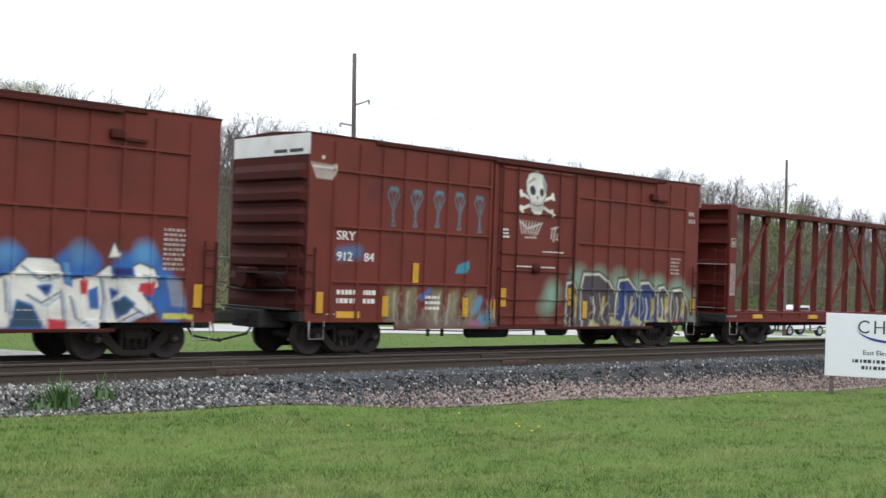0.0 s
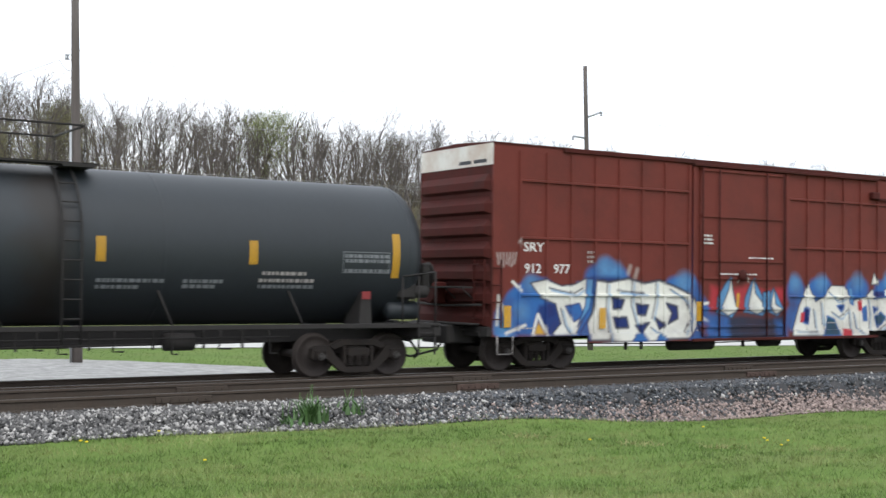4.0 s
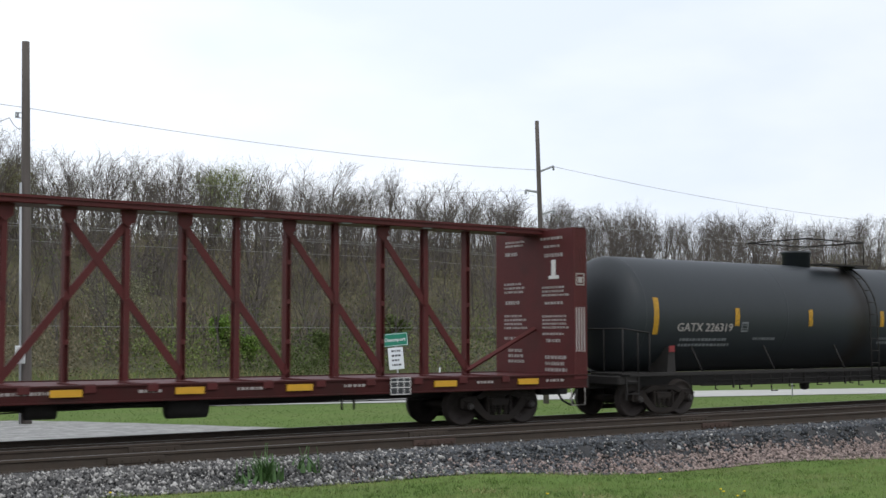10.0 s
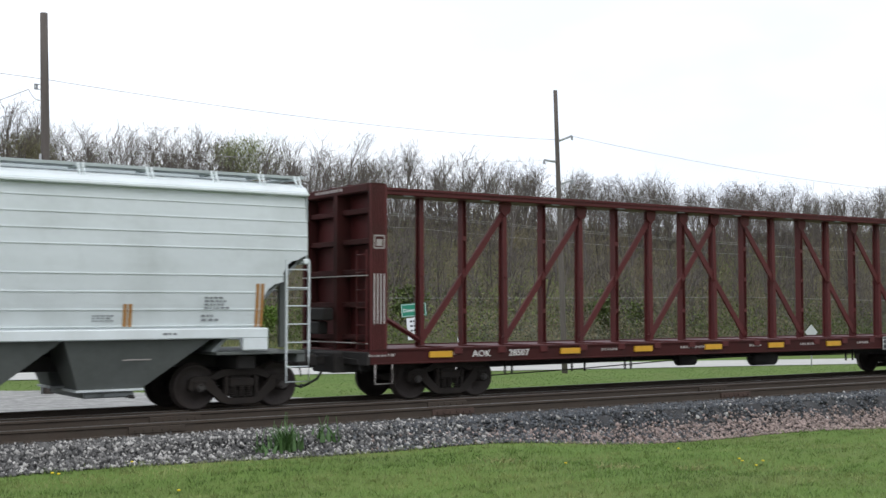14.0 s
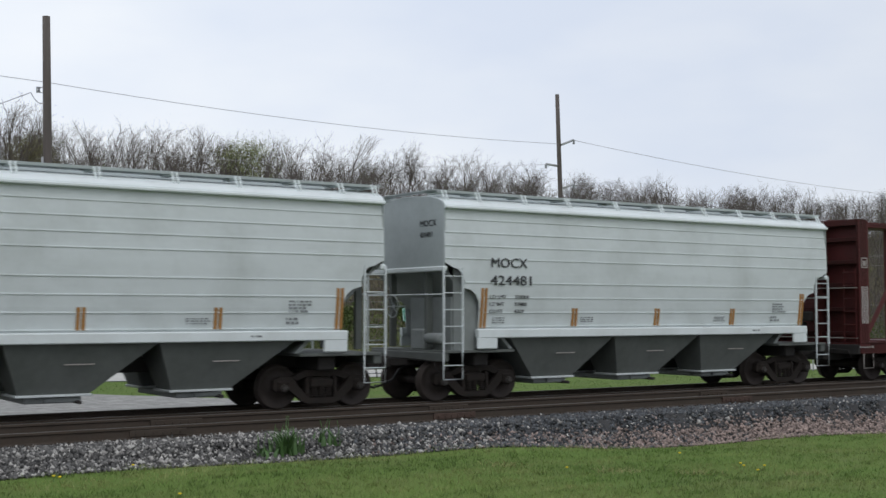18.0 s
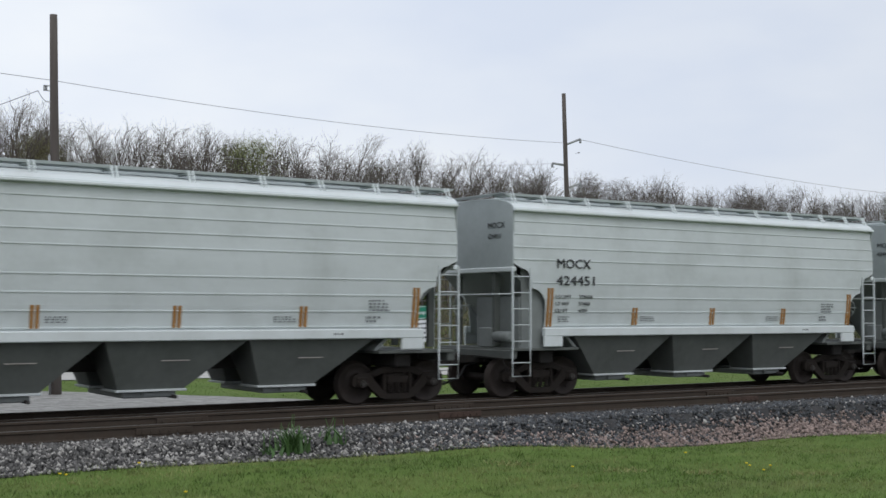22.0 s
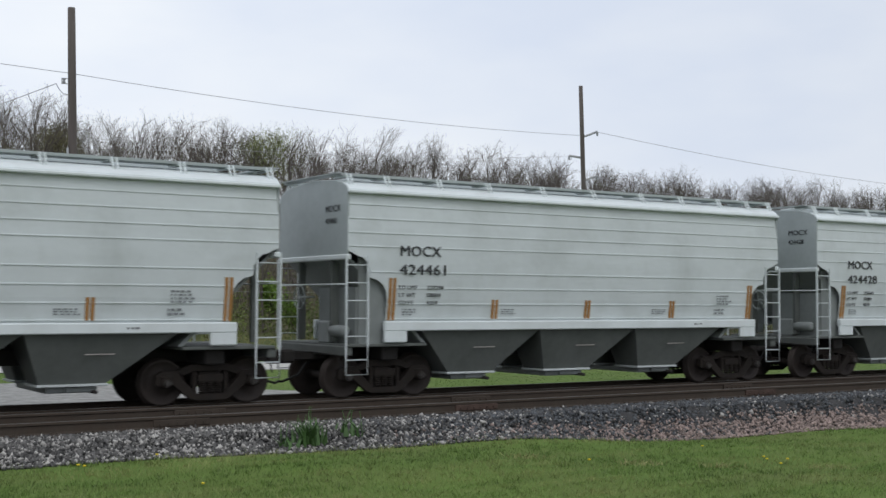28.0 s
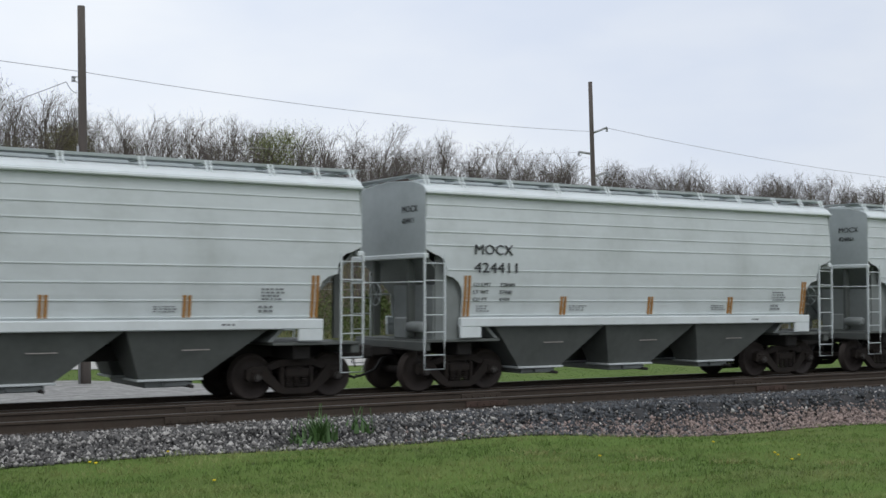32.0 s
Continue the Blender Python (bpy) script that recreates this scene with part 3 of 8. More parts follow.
# ---- painted lettering by spray can, laid on a car's side ----
class Spray:
    """Layers of soft strokes in the side's own x and z; each later layer covers the earlier ones."""

    def __init__(self, wobble=0.03, seed=1):
        self.layers, self.wobble, self.seed = [], wobble, seed

    def line(self, colour, width, *pts, soft=0.03, alpha=1.0):
        self.layers.append((colour, width, pts, soft, alpha))
        return self

    def poly(self, colour, *pts, soft=0.03, alpha=1.0, edge=None, rim=0.02):
        """A filled outline, with a thin edge of another colour when asked."""
        self.layers.append((colour, None, pts, soft, alpha))
        if edge:
            self.line(edge, rim, *pts, pts[0], soft=0.025, alpha=0.85)
        return self

    def colours(self, x, z):
        x = x + self.wobble * np.sin(3.1 * z + 1.7 * x + self.seed)
        z = z + self.wobble * np.sin(2.3 * x - 1.1 * z + 2 * self.seed)
        rgb, al = np.zeros((len(x), 3)), np.zeros(len(x))
        for colour, width, pts, soft, alpha in self.layers:
            d = np.full(len(x), 9.0)
            inside = np.zeros(len(x), bool)
            for (ax, az), (bx, bz) in zip(pts, (pts[1:] + pts[:1]) if width is None else (pts[1:] or pts)):
                if width is None:
                    inside ^= ((az > z) != (bz > z)) & (x < ax + (bx - ax) * (z - az) / (bz - az if bz != az else 1e-9))
                vx, vz = bx - ax, bz - az
                t = np.clip(((x - ax) * vx + (z - az) * vz) / max(vx * vx + vz * vz, 1e-9), 0, 1)
                d = np.minimum(d, np.hypot(x - ax - t * vx, z - az - t * vz))
            k = alpha * np.clip((np.where(inside, d, -d) if width is None else width - d) / soft + 0.5, 0, 1)
            rgb = rgb * (1 - k)[:, None] + np.array(colour) * k[:, None]
            al = al * (1 - k) + k
        return np.column_stack([rgb / np.maximum(al, 1e-6)[:, None], al])


W_, K_, R_ = (0.74, 0.73, 0.66), (0.03, 0.035, 0.06), (0.50, 0.045, 0.06)


LINE_WHITE = (0.60, 0.58, 0.54)


def spray_blue():
    """White block letters with deep blue hollows over blue clouds, along the whole side and door."""
    sp = Spray(0.02, 2)
    b, lb, db, ink = (0.035, 0.135, 0.38), (0.11, 0.29, 0.52), (0.018, 0.035, 0.15), (0.03, 0.035, 0.06)
    teal, amber = (0.02, 0.08, 0.13), (0.60, 0.34, 0.05)
    # clouds behind the rear word
    sp.poly(b, (-7.6, 0.84), (-7.6, 1.3), (-7.2, 1.75), (-6.7, 2.12), (-6.2, 2.1), (-5.8, 1.9), (-5.0, 0.8), soft=0.12)
    for x, z, r in ((-7.3, 1.0, .32), (-6.95, 1.5, .34), (-6.5, 1.86, .26), (-4.75, 2.12, .30), (-4.40, 2.18, .40), (-4.0, 2.08, .30), (-2.25, 1.78, .42), (-1.85, 1.78, .45), (-1.55, 1.35, .42)):
        sp.line(b, r, (x, z), soft=0.16, alpha=0.97)
    for x, z, r in ((-4.45, 2.36, .22), (-4.1, 2.28, .16), (-1.95, 2.05, .24), (-7.35, 0.98, .22), (-6.6, 1.98, .14), (-6.85, 1.35, .16)):
        sp.line(lb, r, (x, z), soft=0.30, alpha=0.85)
    sp.line(db, 0.09, (-4.85, 2.06), (-4.0, 2.05), soft=0.12).poly(db, (-6.6, 0.85), (-6.35, 1.5), (-5.7, 1.6), (-5.4, 0.8), soft=0.10, alpha=0.9)
    sp.poly(b, (-5.45, 0.7), (-5.3, 2.05), (-4.6, 2.1), (-4.6, 0.66), soft=0.08)
    # the white mass of the word, then its hollows and gaps
    sp.poly(W_, (-6.62, 1.98), (-6.2, 2.08), (-5.75, 1.96), (-5.35, 2.0), (-4.98, 2.14), (-4.95, 1.5), (-5.28, 0.82), (-6.0, 0.84), (-5.72, 1.1), (-5.9, 1.55), (-6.3, 1.66), soft=0.03, edge=ink)
    sp.poly(W_, (-4.72, 2.08), (-4.3, 2.02), (-3.7, 2.12), (-3.2, 2.04), (-2.75, 2.12), (-2.3, 1.98), (-1.75, 1.76), (-1.45, 1.4), (-1.5, 1.05), (-1.25, 0.70), (-2.0, 0.66), (-3.5, 0.64), (-4.9, 0.66), (-5.1, 0.86), (-4.85, 1.3), soft=0.03, edge=ink, rim=0.035)
    sp.poly(b, (-5.62, 1.5), (-5.22, 1.55), (-5.08, 1.25), (-5.35, 1.12), (-5.5, 1.3), edge=db)
    sp.poly(db, (-6.2, 1.6), (-5.95, 1.52), (-5.86, 1.3), (-6.15, 1.2), soft=0.05)
    sp.poly(lb, (-5.0, 2.12), (-4.78, 2.1), (-4.92, 1.42), (-5.25, 1.0), (-5.05, 1.5), edge=db)
    for hollow in (((-4.22, 1.66), (-3.84, 1.62), (-3.95, 1.40), (-4.2, 1.40)), ((-4.2, 1.20), (-3.78, 1.22), (-3.72, 0.98), (-4.12, 0.96)), ((-3.46, 1.54), (-3.06, 1.52), (-3.16, 1.28), (-3.42, 1.30)),
                   ((-2.52, 1.56), (-2.14, 1.46), (-2.10, 1.16), (-2.42, 1.04), (-2.30, 1.3)), ((-3.5, 1.04), (-3.05, 1.10), (-3.32, 0.84)), ((-2.86, 1.22), (-2.52, 1.02), (-2.72, 0.92))):
        sp.poly(db, *hollow, soft=0.03, edge=ink, rim=0.03)
    for cut in (((-3.62, 0.64), (-3.5, 0.84), (-3.3, 0.86), (-3.08, 0.64)), ((-2.86, 0.64), (-2.72, 0.84), (-2.45, 0.64)), ((-1.75, 0.64), (-1.5, 1.0), (-1.2, 0.64)), ((-5.2, 0.8), (-4.98, 1.12), (-4.86, 0.66))):
        sp.poly(b, *cut, soft=0.05, edge=db)
    for st in (((-4.36, 2.0), (-4.42, 1.4), (-4.30, 0.7)), ((-3.58, 2.08), (-3.62, 1.5), (-3.48, 1.1)), ((-2.86, 2.08), (-2.84, 1.6), (-2.95, 1.2)), ((-6.1, 1.9), (-5.4, 1.78), (-5.12, 1.9)), ((-2.4, 1.9), (-1.9, 1.62), (-1.7, 1.2), (-1.9, 0.8)),
               ((-5.5, 0.9), (-5.62, 1.08), (-5.75, 1.45)), ((-4.05, 1.82), (-3.2, 1.8)), ((-3.0, 0.98), (-2.6, 0.72))):
        sp.line(ink, 0.020, *st, soft=0.025, alpha=0.85)
        sp.line(lb, 0.022, *[(x + 0.07, z - 0.05) for x, z in st], soft=0.03, alpha=0.7)
    # pale spikes, arrow and drips round the word's tail
    for st in (((-7.55, 1.05), (-7.48, 1.7), (-7.3, 1.2)), ((-7.1, 2.0), (-6.85, 1.8)), ((-7.3, 0.86), (-6.75, 1.05)), ((-6.55, 0.84), (-6.38, 1.3), (-6.12, 0.84)), ((-1.42, 1.5), (-1.15, 1.55)), ((-1.4, 1.2), (-1.1, 1.1))):
        sp.line(W_, 0.035, *st, soft=0.03)
    for x, z in ((-3.72, 2.24), (-3.5, 2.18)):
        sp.line(W_, 0.05, (x, z), (x + 0.05, z + 0.16), soft=0.08, alpha=0.35)
    sp.poly(amber, (-6.5, 0.86), (-6.37, 1.12), (-6.18, 0.86), soft=0.05)
    # tags over the rear corner
    for k in range(7):
        sp.line(LINE_WHITE, 0.016, (-7.55 + 0.11 * k, 3.32 - 0.09 * k), (-7.42 + 0.10 * k, 3.50 - 0.10 * k), (-7.5 + 0.12 * k, 3.18 - 0.08 * k), soft=0.03, alpha=0.6)
        sp.line(LINE_WHITE, 0.016, (-7.55 + 0.085 * k, 2.66), (-7.50 + 0.07 * k, 2.40 - 0.03 * (k % 3)), soft=0.03, alpha=0.65)
    # across the door: red glow, white flames, black below
    sp.poly(ink, (-1.08, 0.6), (-1.05, 1.2), (0.0, 1.25), (1.0, 1.15), (1.62, 1.25), (1.62, 0.6), soft=0.16, alpha=1.0)
    sp.poly(b, (-1.2, 0.6), (-1.2, 1.3), (-0.45, 1.3), (-0.4, 0.6), soft=0.2, alpha=0.9).poly(b, (1.3, 0.7), (1.3, 1.1), (1.75, 1.1), (1.75, 0.7), soft=0.2, alpha=0.8)
    sp.poly(R_, (-1.1, 1.4), (-1.05, 1.98), (-0.4, 1.9), (0.3, 2.02), (0.9, 1.85), (1.62, 1.95), (1.62, 1.4), soft=0.16, alpha=0.85)
    for x0, x1, x2, zt in ((-0.78, -0.34, -0.12, 2.24), (0.22, 0.46, 1.02, 2.20), (1.08, 1.20, 1.58, 1.92)):
        sp.poly(lb, (x0 - 0.1, 1.32), (x0 - 0.04, 1.7), (x1, zt + 0.02), (x2 + 0.02, 1.4), (x2 - 0.2, 1.2), soft=0.04, edge=ink)
        sp.poly(W_, (x0 + 0.06, 1.38), (x1 - 0.04, zt - 0.3), (x1 + 0.02, zt), (x1 + 0.1, zt - 0.4), (x2, 1.36), ((x0 + x2) / 2, 1.26), soft=0.03, edge=ink)
    sp.poly(lb, (0.84, 1.3), (0.82, 1.82), (1.08, 1.86), (1.1, 1.34), soft=0.05, edge=ink)
    sp.line(amber, 0.05, (-0.1, 1.5), (-0.06, 1.78)).line(LINE_WHITE, 0.02, (-0.08, 2.1), (0.12, 2.38), (0.3, 2.1), soft=0.03, alpha=0.8)
    # the panel ahead of the door
    for x, z, r in ((2.05, 1.85, .38), (2.0, 1.2, .35), (2.9, 1.80, .42), (3.2, 1.90, .34), (4.4, 1.85, .36), (4.7, 1.92, .32), (5.55, 1.9, .30), (5.95, 1.92, .42), (6.35, 1.45, .42), (6.6, 1.1, .34)):
        sp.line(b, r, (x, z), soft=0.16, alpha=0.96)
    for x, z, r in ((2.05, 2.08, .2), (3.1, 2.10, .2), (4.55, 2.14, .2), (5.95, 2.2, .24)):
        sp.line(lb, r, (x, z), soft=0.28, alpha=0.85)
    sp.poly(W_, (1.95, 0.72), (2.2, 1.5), (2.55, 2.12), (2.85, 1.6), (3.2, 1.75), (3.5, 2.02), (3.95, 2.0), (4.15, 1.9), (4.28, 1.6), (4.9, 1.75), (5.15, 1.95), (5.5, 1.86), (5.85, 2.0), (6.2, 1.86), (6.3, 1.5),
            (5.95, 1.35), (6.28, 0.98), (5.9, 0.86), (5.4, 0.66), (4.2, 0.64), (3.0, 0.66), soft=0.03, edge=ink)
    for hollow, col in ((((2.42, 1.45), (2.62, 1.42), (2.56, 1.0), (2.3, 1.1)), db), (((3.15, 0.66), (3.3, 1.2), (3.6, 1.1), (3.85, 0.66)), teal), (((3.72, 1.46), (4.0, 1.5), (3.9, 1.3)), db), (((5.22, 1.92), (5.68, 1.92), (5.72, 1.74), (5.25, 1.70)), db),
                        (((5.3, 1.2), (5.55, 1.32), (5.78, 1.16), (5.62, 0.98), (5.4, 0.9)), teal), (((5.22, 1.48), (5.4, 1.42), (5.28, 1.28)), db), (((4.78, 1.42), (4.95, 1.5), (5.0, 1.1), (4.84, 1.1)), b), (((4.2, 1.95), (4.36, 1.95), (4.42, 1.5), (4.28, 1.55)), lb)):
        sp.poly(col, *hollow, soft=0.03, edge=b, rim=0.025)
    for red in (((4.58, 1.62), (4.76, 1.64), (4.74, 1.32), (4.62, 1.36)), ((5.86, 1.58), (6.22, 1.62), (6.16, 1.30), (5.82, 1.42)), ((3.9, 0.86), (4.3, 0.86), (4.3, 0.66), (3.9, 0.66)), ((2.28, 1.32), (2.42, 1.34), (2.4, 1.08), (2.26, 1.06))):
        sp.poly(R_, *red, soft=0.03)
    sp.poly(W_, (5.12, 2.08), (5.26, 2.42), (5.42, 2.10), soft=0.03, edge=ink)
    for st in (((3.4, 1.85), (3.75, 1.6), (4.1, 1.7)), ((3.5, 1.3), (3.8, 1.15), (4.15, 1.35)), ((4.4, 1.3), (4.5, 0.9), (4.8, 0.75)), ((5.0, 1.7), (5.1, 1.3), (5.05, 0.8)), ((5.9, 1.75), (6.15, 1.7)), ((5.75, 1.1), (6.0, 0.95)),
               ((3.05, 1.6), (3.1, 1.0)), ((2.1, 0.85), (2.9, 0.8)), ((4.2, 1.4), (4.25, 0.8)), ((2.75, 1.4), (2.85, 0.9)), ((5.45, 0.8), (5.9, 1.0))):
        sp.line(ink, 0.020, *st, soft=0.025, alpha=0.85)
        sp.line(lb, 0.020, *[(x + 0.06, z - 0.05) for x, z in st], soft=0.03, alpha=0.7)
    sp.poly((0.5, 0.49, 0.44), (6.45, 1.72), (6.85, 1.66), (6.9, 1.1), (6.6, 1.12), soft=0.06, alpha=0.45)
    sp.poly((0.62, 0.58, 0.12), (6.42, 0.97), (7.12, 0.97), (7.12, 0.86), (6.42, 0.86), soft=0.02)
    return sp


def spray_pale():
    sp = Spray(0.025, 5)
    o, d, chalk = (0.20, 0.20, 0.10), (0.05, 0.05, 0.07), (0.36, 0.35, 0.30)
    # rear: washed-out olive letters under chalky scribble
    for x, w in ((-5.05, 0.26), (-4.45, 0.22), (-3.6, 0.24), (-3.0, 0.2), (-2.4, 0.24)):
        sp.poly(o, (x - w, 0.7), (x - w * 0.7, 1.58), (x + w * 0.9, 1.66), (x + w * 0.8, 0.72), soft=0.18, alpha=0.8)
    sp.poly((0.16, 0.13, 0.12), (-5.3, 0.66), (-5.2, 0.95), (-1.6, 0.98), (-1.4, 0.66), soft=0.2, alpha=0.7)
    for k in range(46):
        x = -5.35 + 0.085 * k
        z = 0.72 + 0.11 * (k * 7 % 5)
        sp.line(chalk, 0.012, (x, z), (x + 0.10 * math.sin(k * 1.7), z + 0.22), (x + 0.05, z + 0.42), soft=0.03, alpha=0.6)
    for x in (-5.0, -4.55, -3.55, -3.2):
        sp.line((0.42, 0.41, 0.32), 0.03, (x, 0.8), (x + 0.06, 1.5), soft=0.05, alpha=0.7)
    sp.line((0.09, 0.13, 0.33), 0.08, (-4.05, 1.38), (-3.85, 1.55), soft=0.08).line((0.10, 0.28, 0.42), 0.12, (-2.2, 1.1), (-2.05, 1.35), soft=0.1, alpha=0.8)
    sp.line((0.10, 0.25, 0.36), 0.15, (-1.95, 0.82), (-1.65, 0.95), soft=0.12).line((0.34, 0.12, 0.2), 0.06, (-2.4, 0.78), (-2.1, 0.74), soft=0.08)
    # mint clouds and dark arched letters with cream rims ahead of the door
    ink_ = (0.03, 0.03, 0.04)
    mint, blue, dark, yel, cream = (0.22, 0.40, 0.30), (0.03, 0.06, 0.18), (0.075, 0.065, 0.075), (0.50, 0.38, 0.06), (0.55, 0.55, 0.44)
    for x, z, r in ((0.55, 1.25, .28), (0.75, 1.6, .30), (1.9, 1.95, .38), (2.8, 2.0, .35), (3.7, 1.95, .35), (4.7, 1.85, .35), (5.6, 1.8, .38), (6.6, 1.65, .40), (7.25, 1.4, .36), (7.3, 0.95, .28)):
        sp.line(mint, r, (x, z), soft=0.42, alpha=0.8)
    for x0, x1, zt, fill in ((1.30, 1.98, 1.90, dark), (1.98, 3.62, 2.20, dark), (3.58, 4.72, 2.04, blue), (4.66, 5.72, 2.00, blue), (5.60, 6.32, 1.88, dark), (6.28, 7.30, 1.78, dark)):
        w = x1 - x0
        arch = lambda m, h: ((x0 + m, 0.66), (x0 + m * 1.3, zt - 0.5), (x0 + m + 0.08 * w, zt - h), (x0 + 0.5 * w, zt - h + 0.04), (x1 - 0.2 * w - m * 0.4, zt - 0.22 - h), (x1 - m, zt - 0.62), (x1 - m * 0.9, 0.66))
        sp.poly(dark, *arch(-0.04, -0.05), soft=0.05)
        sp.poly(cream, *arch(0.01, 0.02), soft=0.03)
        sp.poly(fill, *arch(0.05 + 0.02 * w, 0.11), soft=0.03, edge=ink_, rim=0.02)
        # cream folds in the lower half
        sp.line(cream, 0.035, (x0 + 0.3 * w, 0.68), (x0 + 0.42 * w, 1.2), (x0 + 0.34 * w, 1.5), soft=0.04, alpha=0.9)
        sp.line(yel, 0.05, (x0 + 0.62 * w, 1.05), (x0 + 0.66 * w, 1.5), soft=0.05)
        sp.line(cream, 0.02, (x0 + 0.7 * w, 0.7), (x0 + 0.6 * w, 1.0), (x0 + 0.75 * w, 1.35), soft=0.03, alpha=0.8)
    for x, z in ((2.3, 0.74), (3.3, 0.8), (4.3, 0.86), (4.9, 0.76), (5.6, 0.8)):
        sp.poly((0.42, 0.42, 0.20), (x, z - 0.1), (x + 0.1, z + 0.16), (x + 0.55, z - 0.02), (x + 0.5, z - 0.12), soft=0.04)
    sp.line(R_, 0.06, (6.5, 0.78), (6.6, 0.78))
    for k in range(14):
        x = 1.6 + 0.40 * k
        sp.line(cream, 0.012, (x, 0.8 + 0.1 * (k % 3)), (x + 0.16, 1.2), (x + 0.05, 1.55 + 0.1 * (k % 2)), soft=0.02, alpha=0.7)
    # five pale-blue outlined figures
    cy = (0.085, 0.225, 0.275)
    for k in range(5):
        x = -5.27 + 0.735 * k
        sp.line(cy, 0.016, (x, 3.84), (x + .08, 4.0), (x + .28, 4.02), (x + .37, 3.86), (x + .22, 3.55), (x + .15, 3.4), (x + .24, 3.14), (x + .12, 3.12), (x + .20, 3.4), (x + .14, 3.55), (x, 3.84), soft=0.03)
        sp.line(cy, 0.014, (x + .12, 3.95), (x + .19, 3.6), (x + .27, 3.92), soft=0.03).line(cy, 0.05, (x + .10, 4.0), (x + .28, 3.99), soft=0.06, alpha=0.8)
    sp.poly((0.06, 0.23, 0.32), (-2.95, 2.05), (-2.85, 2.25), (-2.45, 2.4), (-2.4, 2.2), (-2.6, 2.06), soft=0.04).line((0.08, 0.17, 0.32), 0.15, (-6.65, 2.35), (-6.15, 2.42), soft=0.2, alpha=0.8)
    # fanned white tags at the rear corner and on the door
    for k in range(9):
        q = k - 4
        sp.line(LINE_WHITE, 0.02, (-7.25 + 0.055 * q, 4.10), (-7.25 + 0.095 * q, 4.42), soft=0.03, alpha=0.85)
    sp.line(LINE_WHITE, 0.02, (-7.6, 4.34), (-6.92, 4.36), soft=0.03).line(LINE_WHITE, 0.04, (-7.28, 4.56), (-7.26, 4.58))
    sp.line((0.09, 0.03, 0.04), 0.16, (-5.75, 3.75), (-5.55, 3.95), soft=0.2, alpha=0.5)
    return sp


def skull(sp):
    """A white skull over crossed bones with two tags below it, on the door."""
    g = (0.30, 0.31, 0.30)
    for p, q in (((-0.66, 4.20), (0.62, 3.78)), ((-0.62, 3.78), (0.66, 4.22))):
        sp.line(W_, 0.045, p, q)
        for e in (p, q):
            sp.line(W_, 0.06, (e[0], e[1] + 0.05)).line(W_, 0.06, (e[0] + 0.03, e[1] - 0.05))
    sp.poly(W_, (-0.46, 4.50), (-0.34, 4.74), (-0.05, 4.84), (0.24, 4.76), (0.40, 4.52), (0.38, 4.22), (0.26, 4.08), (0.24, 3.80), (0.08, 3.66), (-0.16, 3.66), (-0.26, 3.84), (-0.30, 4.10), (-0.44, 4.24), edge=K_, rim=0.014)
    sp.poly(g, (0.22, 4.7), (0.40, 4.5), (0.36, 4.24), (0.26, 4.34), soft=0.08)
    sp.line(K_, 0.11, (-0.20, 4.32), (-0.18, 4.28)).line(K_, 0.085, (0.19, 4.30), (0.19, 4.26)).poly(K_, (-0.04, 4.16), (0.05, 4.16), (0.0, 4.04))
    sp.line(g, 0.03, (-0.36, 4.5), (-0.1, 4.62), soft=0.05).line(K_, 0.012, (-0.24, 3.94), (-0.02, 3.90), (0.20, 3.95))
    for k in range(6):
        sp.line(K_, 0.010, (-0.20 + 0.075 * k, 3.99), (-0.18 + 0.065 * k, 3.80))
    for k in range(8):
        sp.line(LINE_WHITE, 0.020, (-0.52 + 0.085 * k, 3.14 + 0.02 * (k % 2)), (-0.62 + 0.12 * k, 3.48), soft=0.03, alpha=0.85)
    sp.line(LINE_WHITE, 0.018, (-0.62, 3.46), (-0.3, 3.28), (0.25, 3.48), soft=0.03).line(LINE_WHITE, 0.016, (-0.4, 3.04), (0.05, 3.08), soft=0.03)
    for p, q in (((0.62, 3.36), (0.92, 3.42)), ((0.74, 3.02), (0.78, 3.40)), ((0.86, 3.08), (0.94, 3.06)), ((0.86, 3.08), (0.88, 3.24)), ((0.64, 3.1), (0.66, 3.3))):
        sp.line(LINE_WHITE, 0.026, p, q, soft=0.03, alpha=0.85)
    return sp


def painted(me, sp):
    """Store the sprayed colours of a mesh's points, from its x and z."""
    co = np.empty(len(me.vertices) * 3)
    me.vertices.foreach_get("co", co)
    co = co.reshape(-1, 3)
    c = sp.colours(co[:, 0], co[:, 2])
    far = co[:, 1] > 0
    c[far, 3] = 0
    at = me.color_attributes.new("paint", "FLOAT_COLOR", "POINT")
    at.data.foreach_set("color", c.ravel())


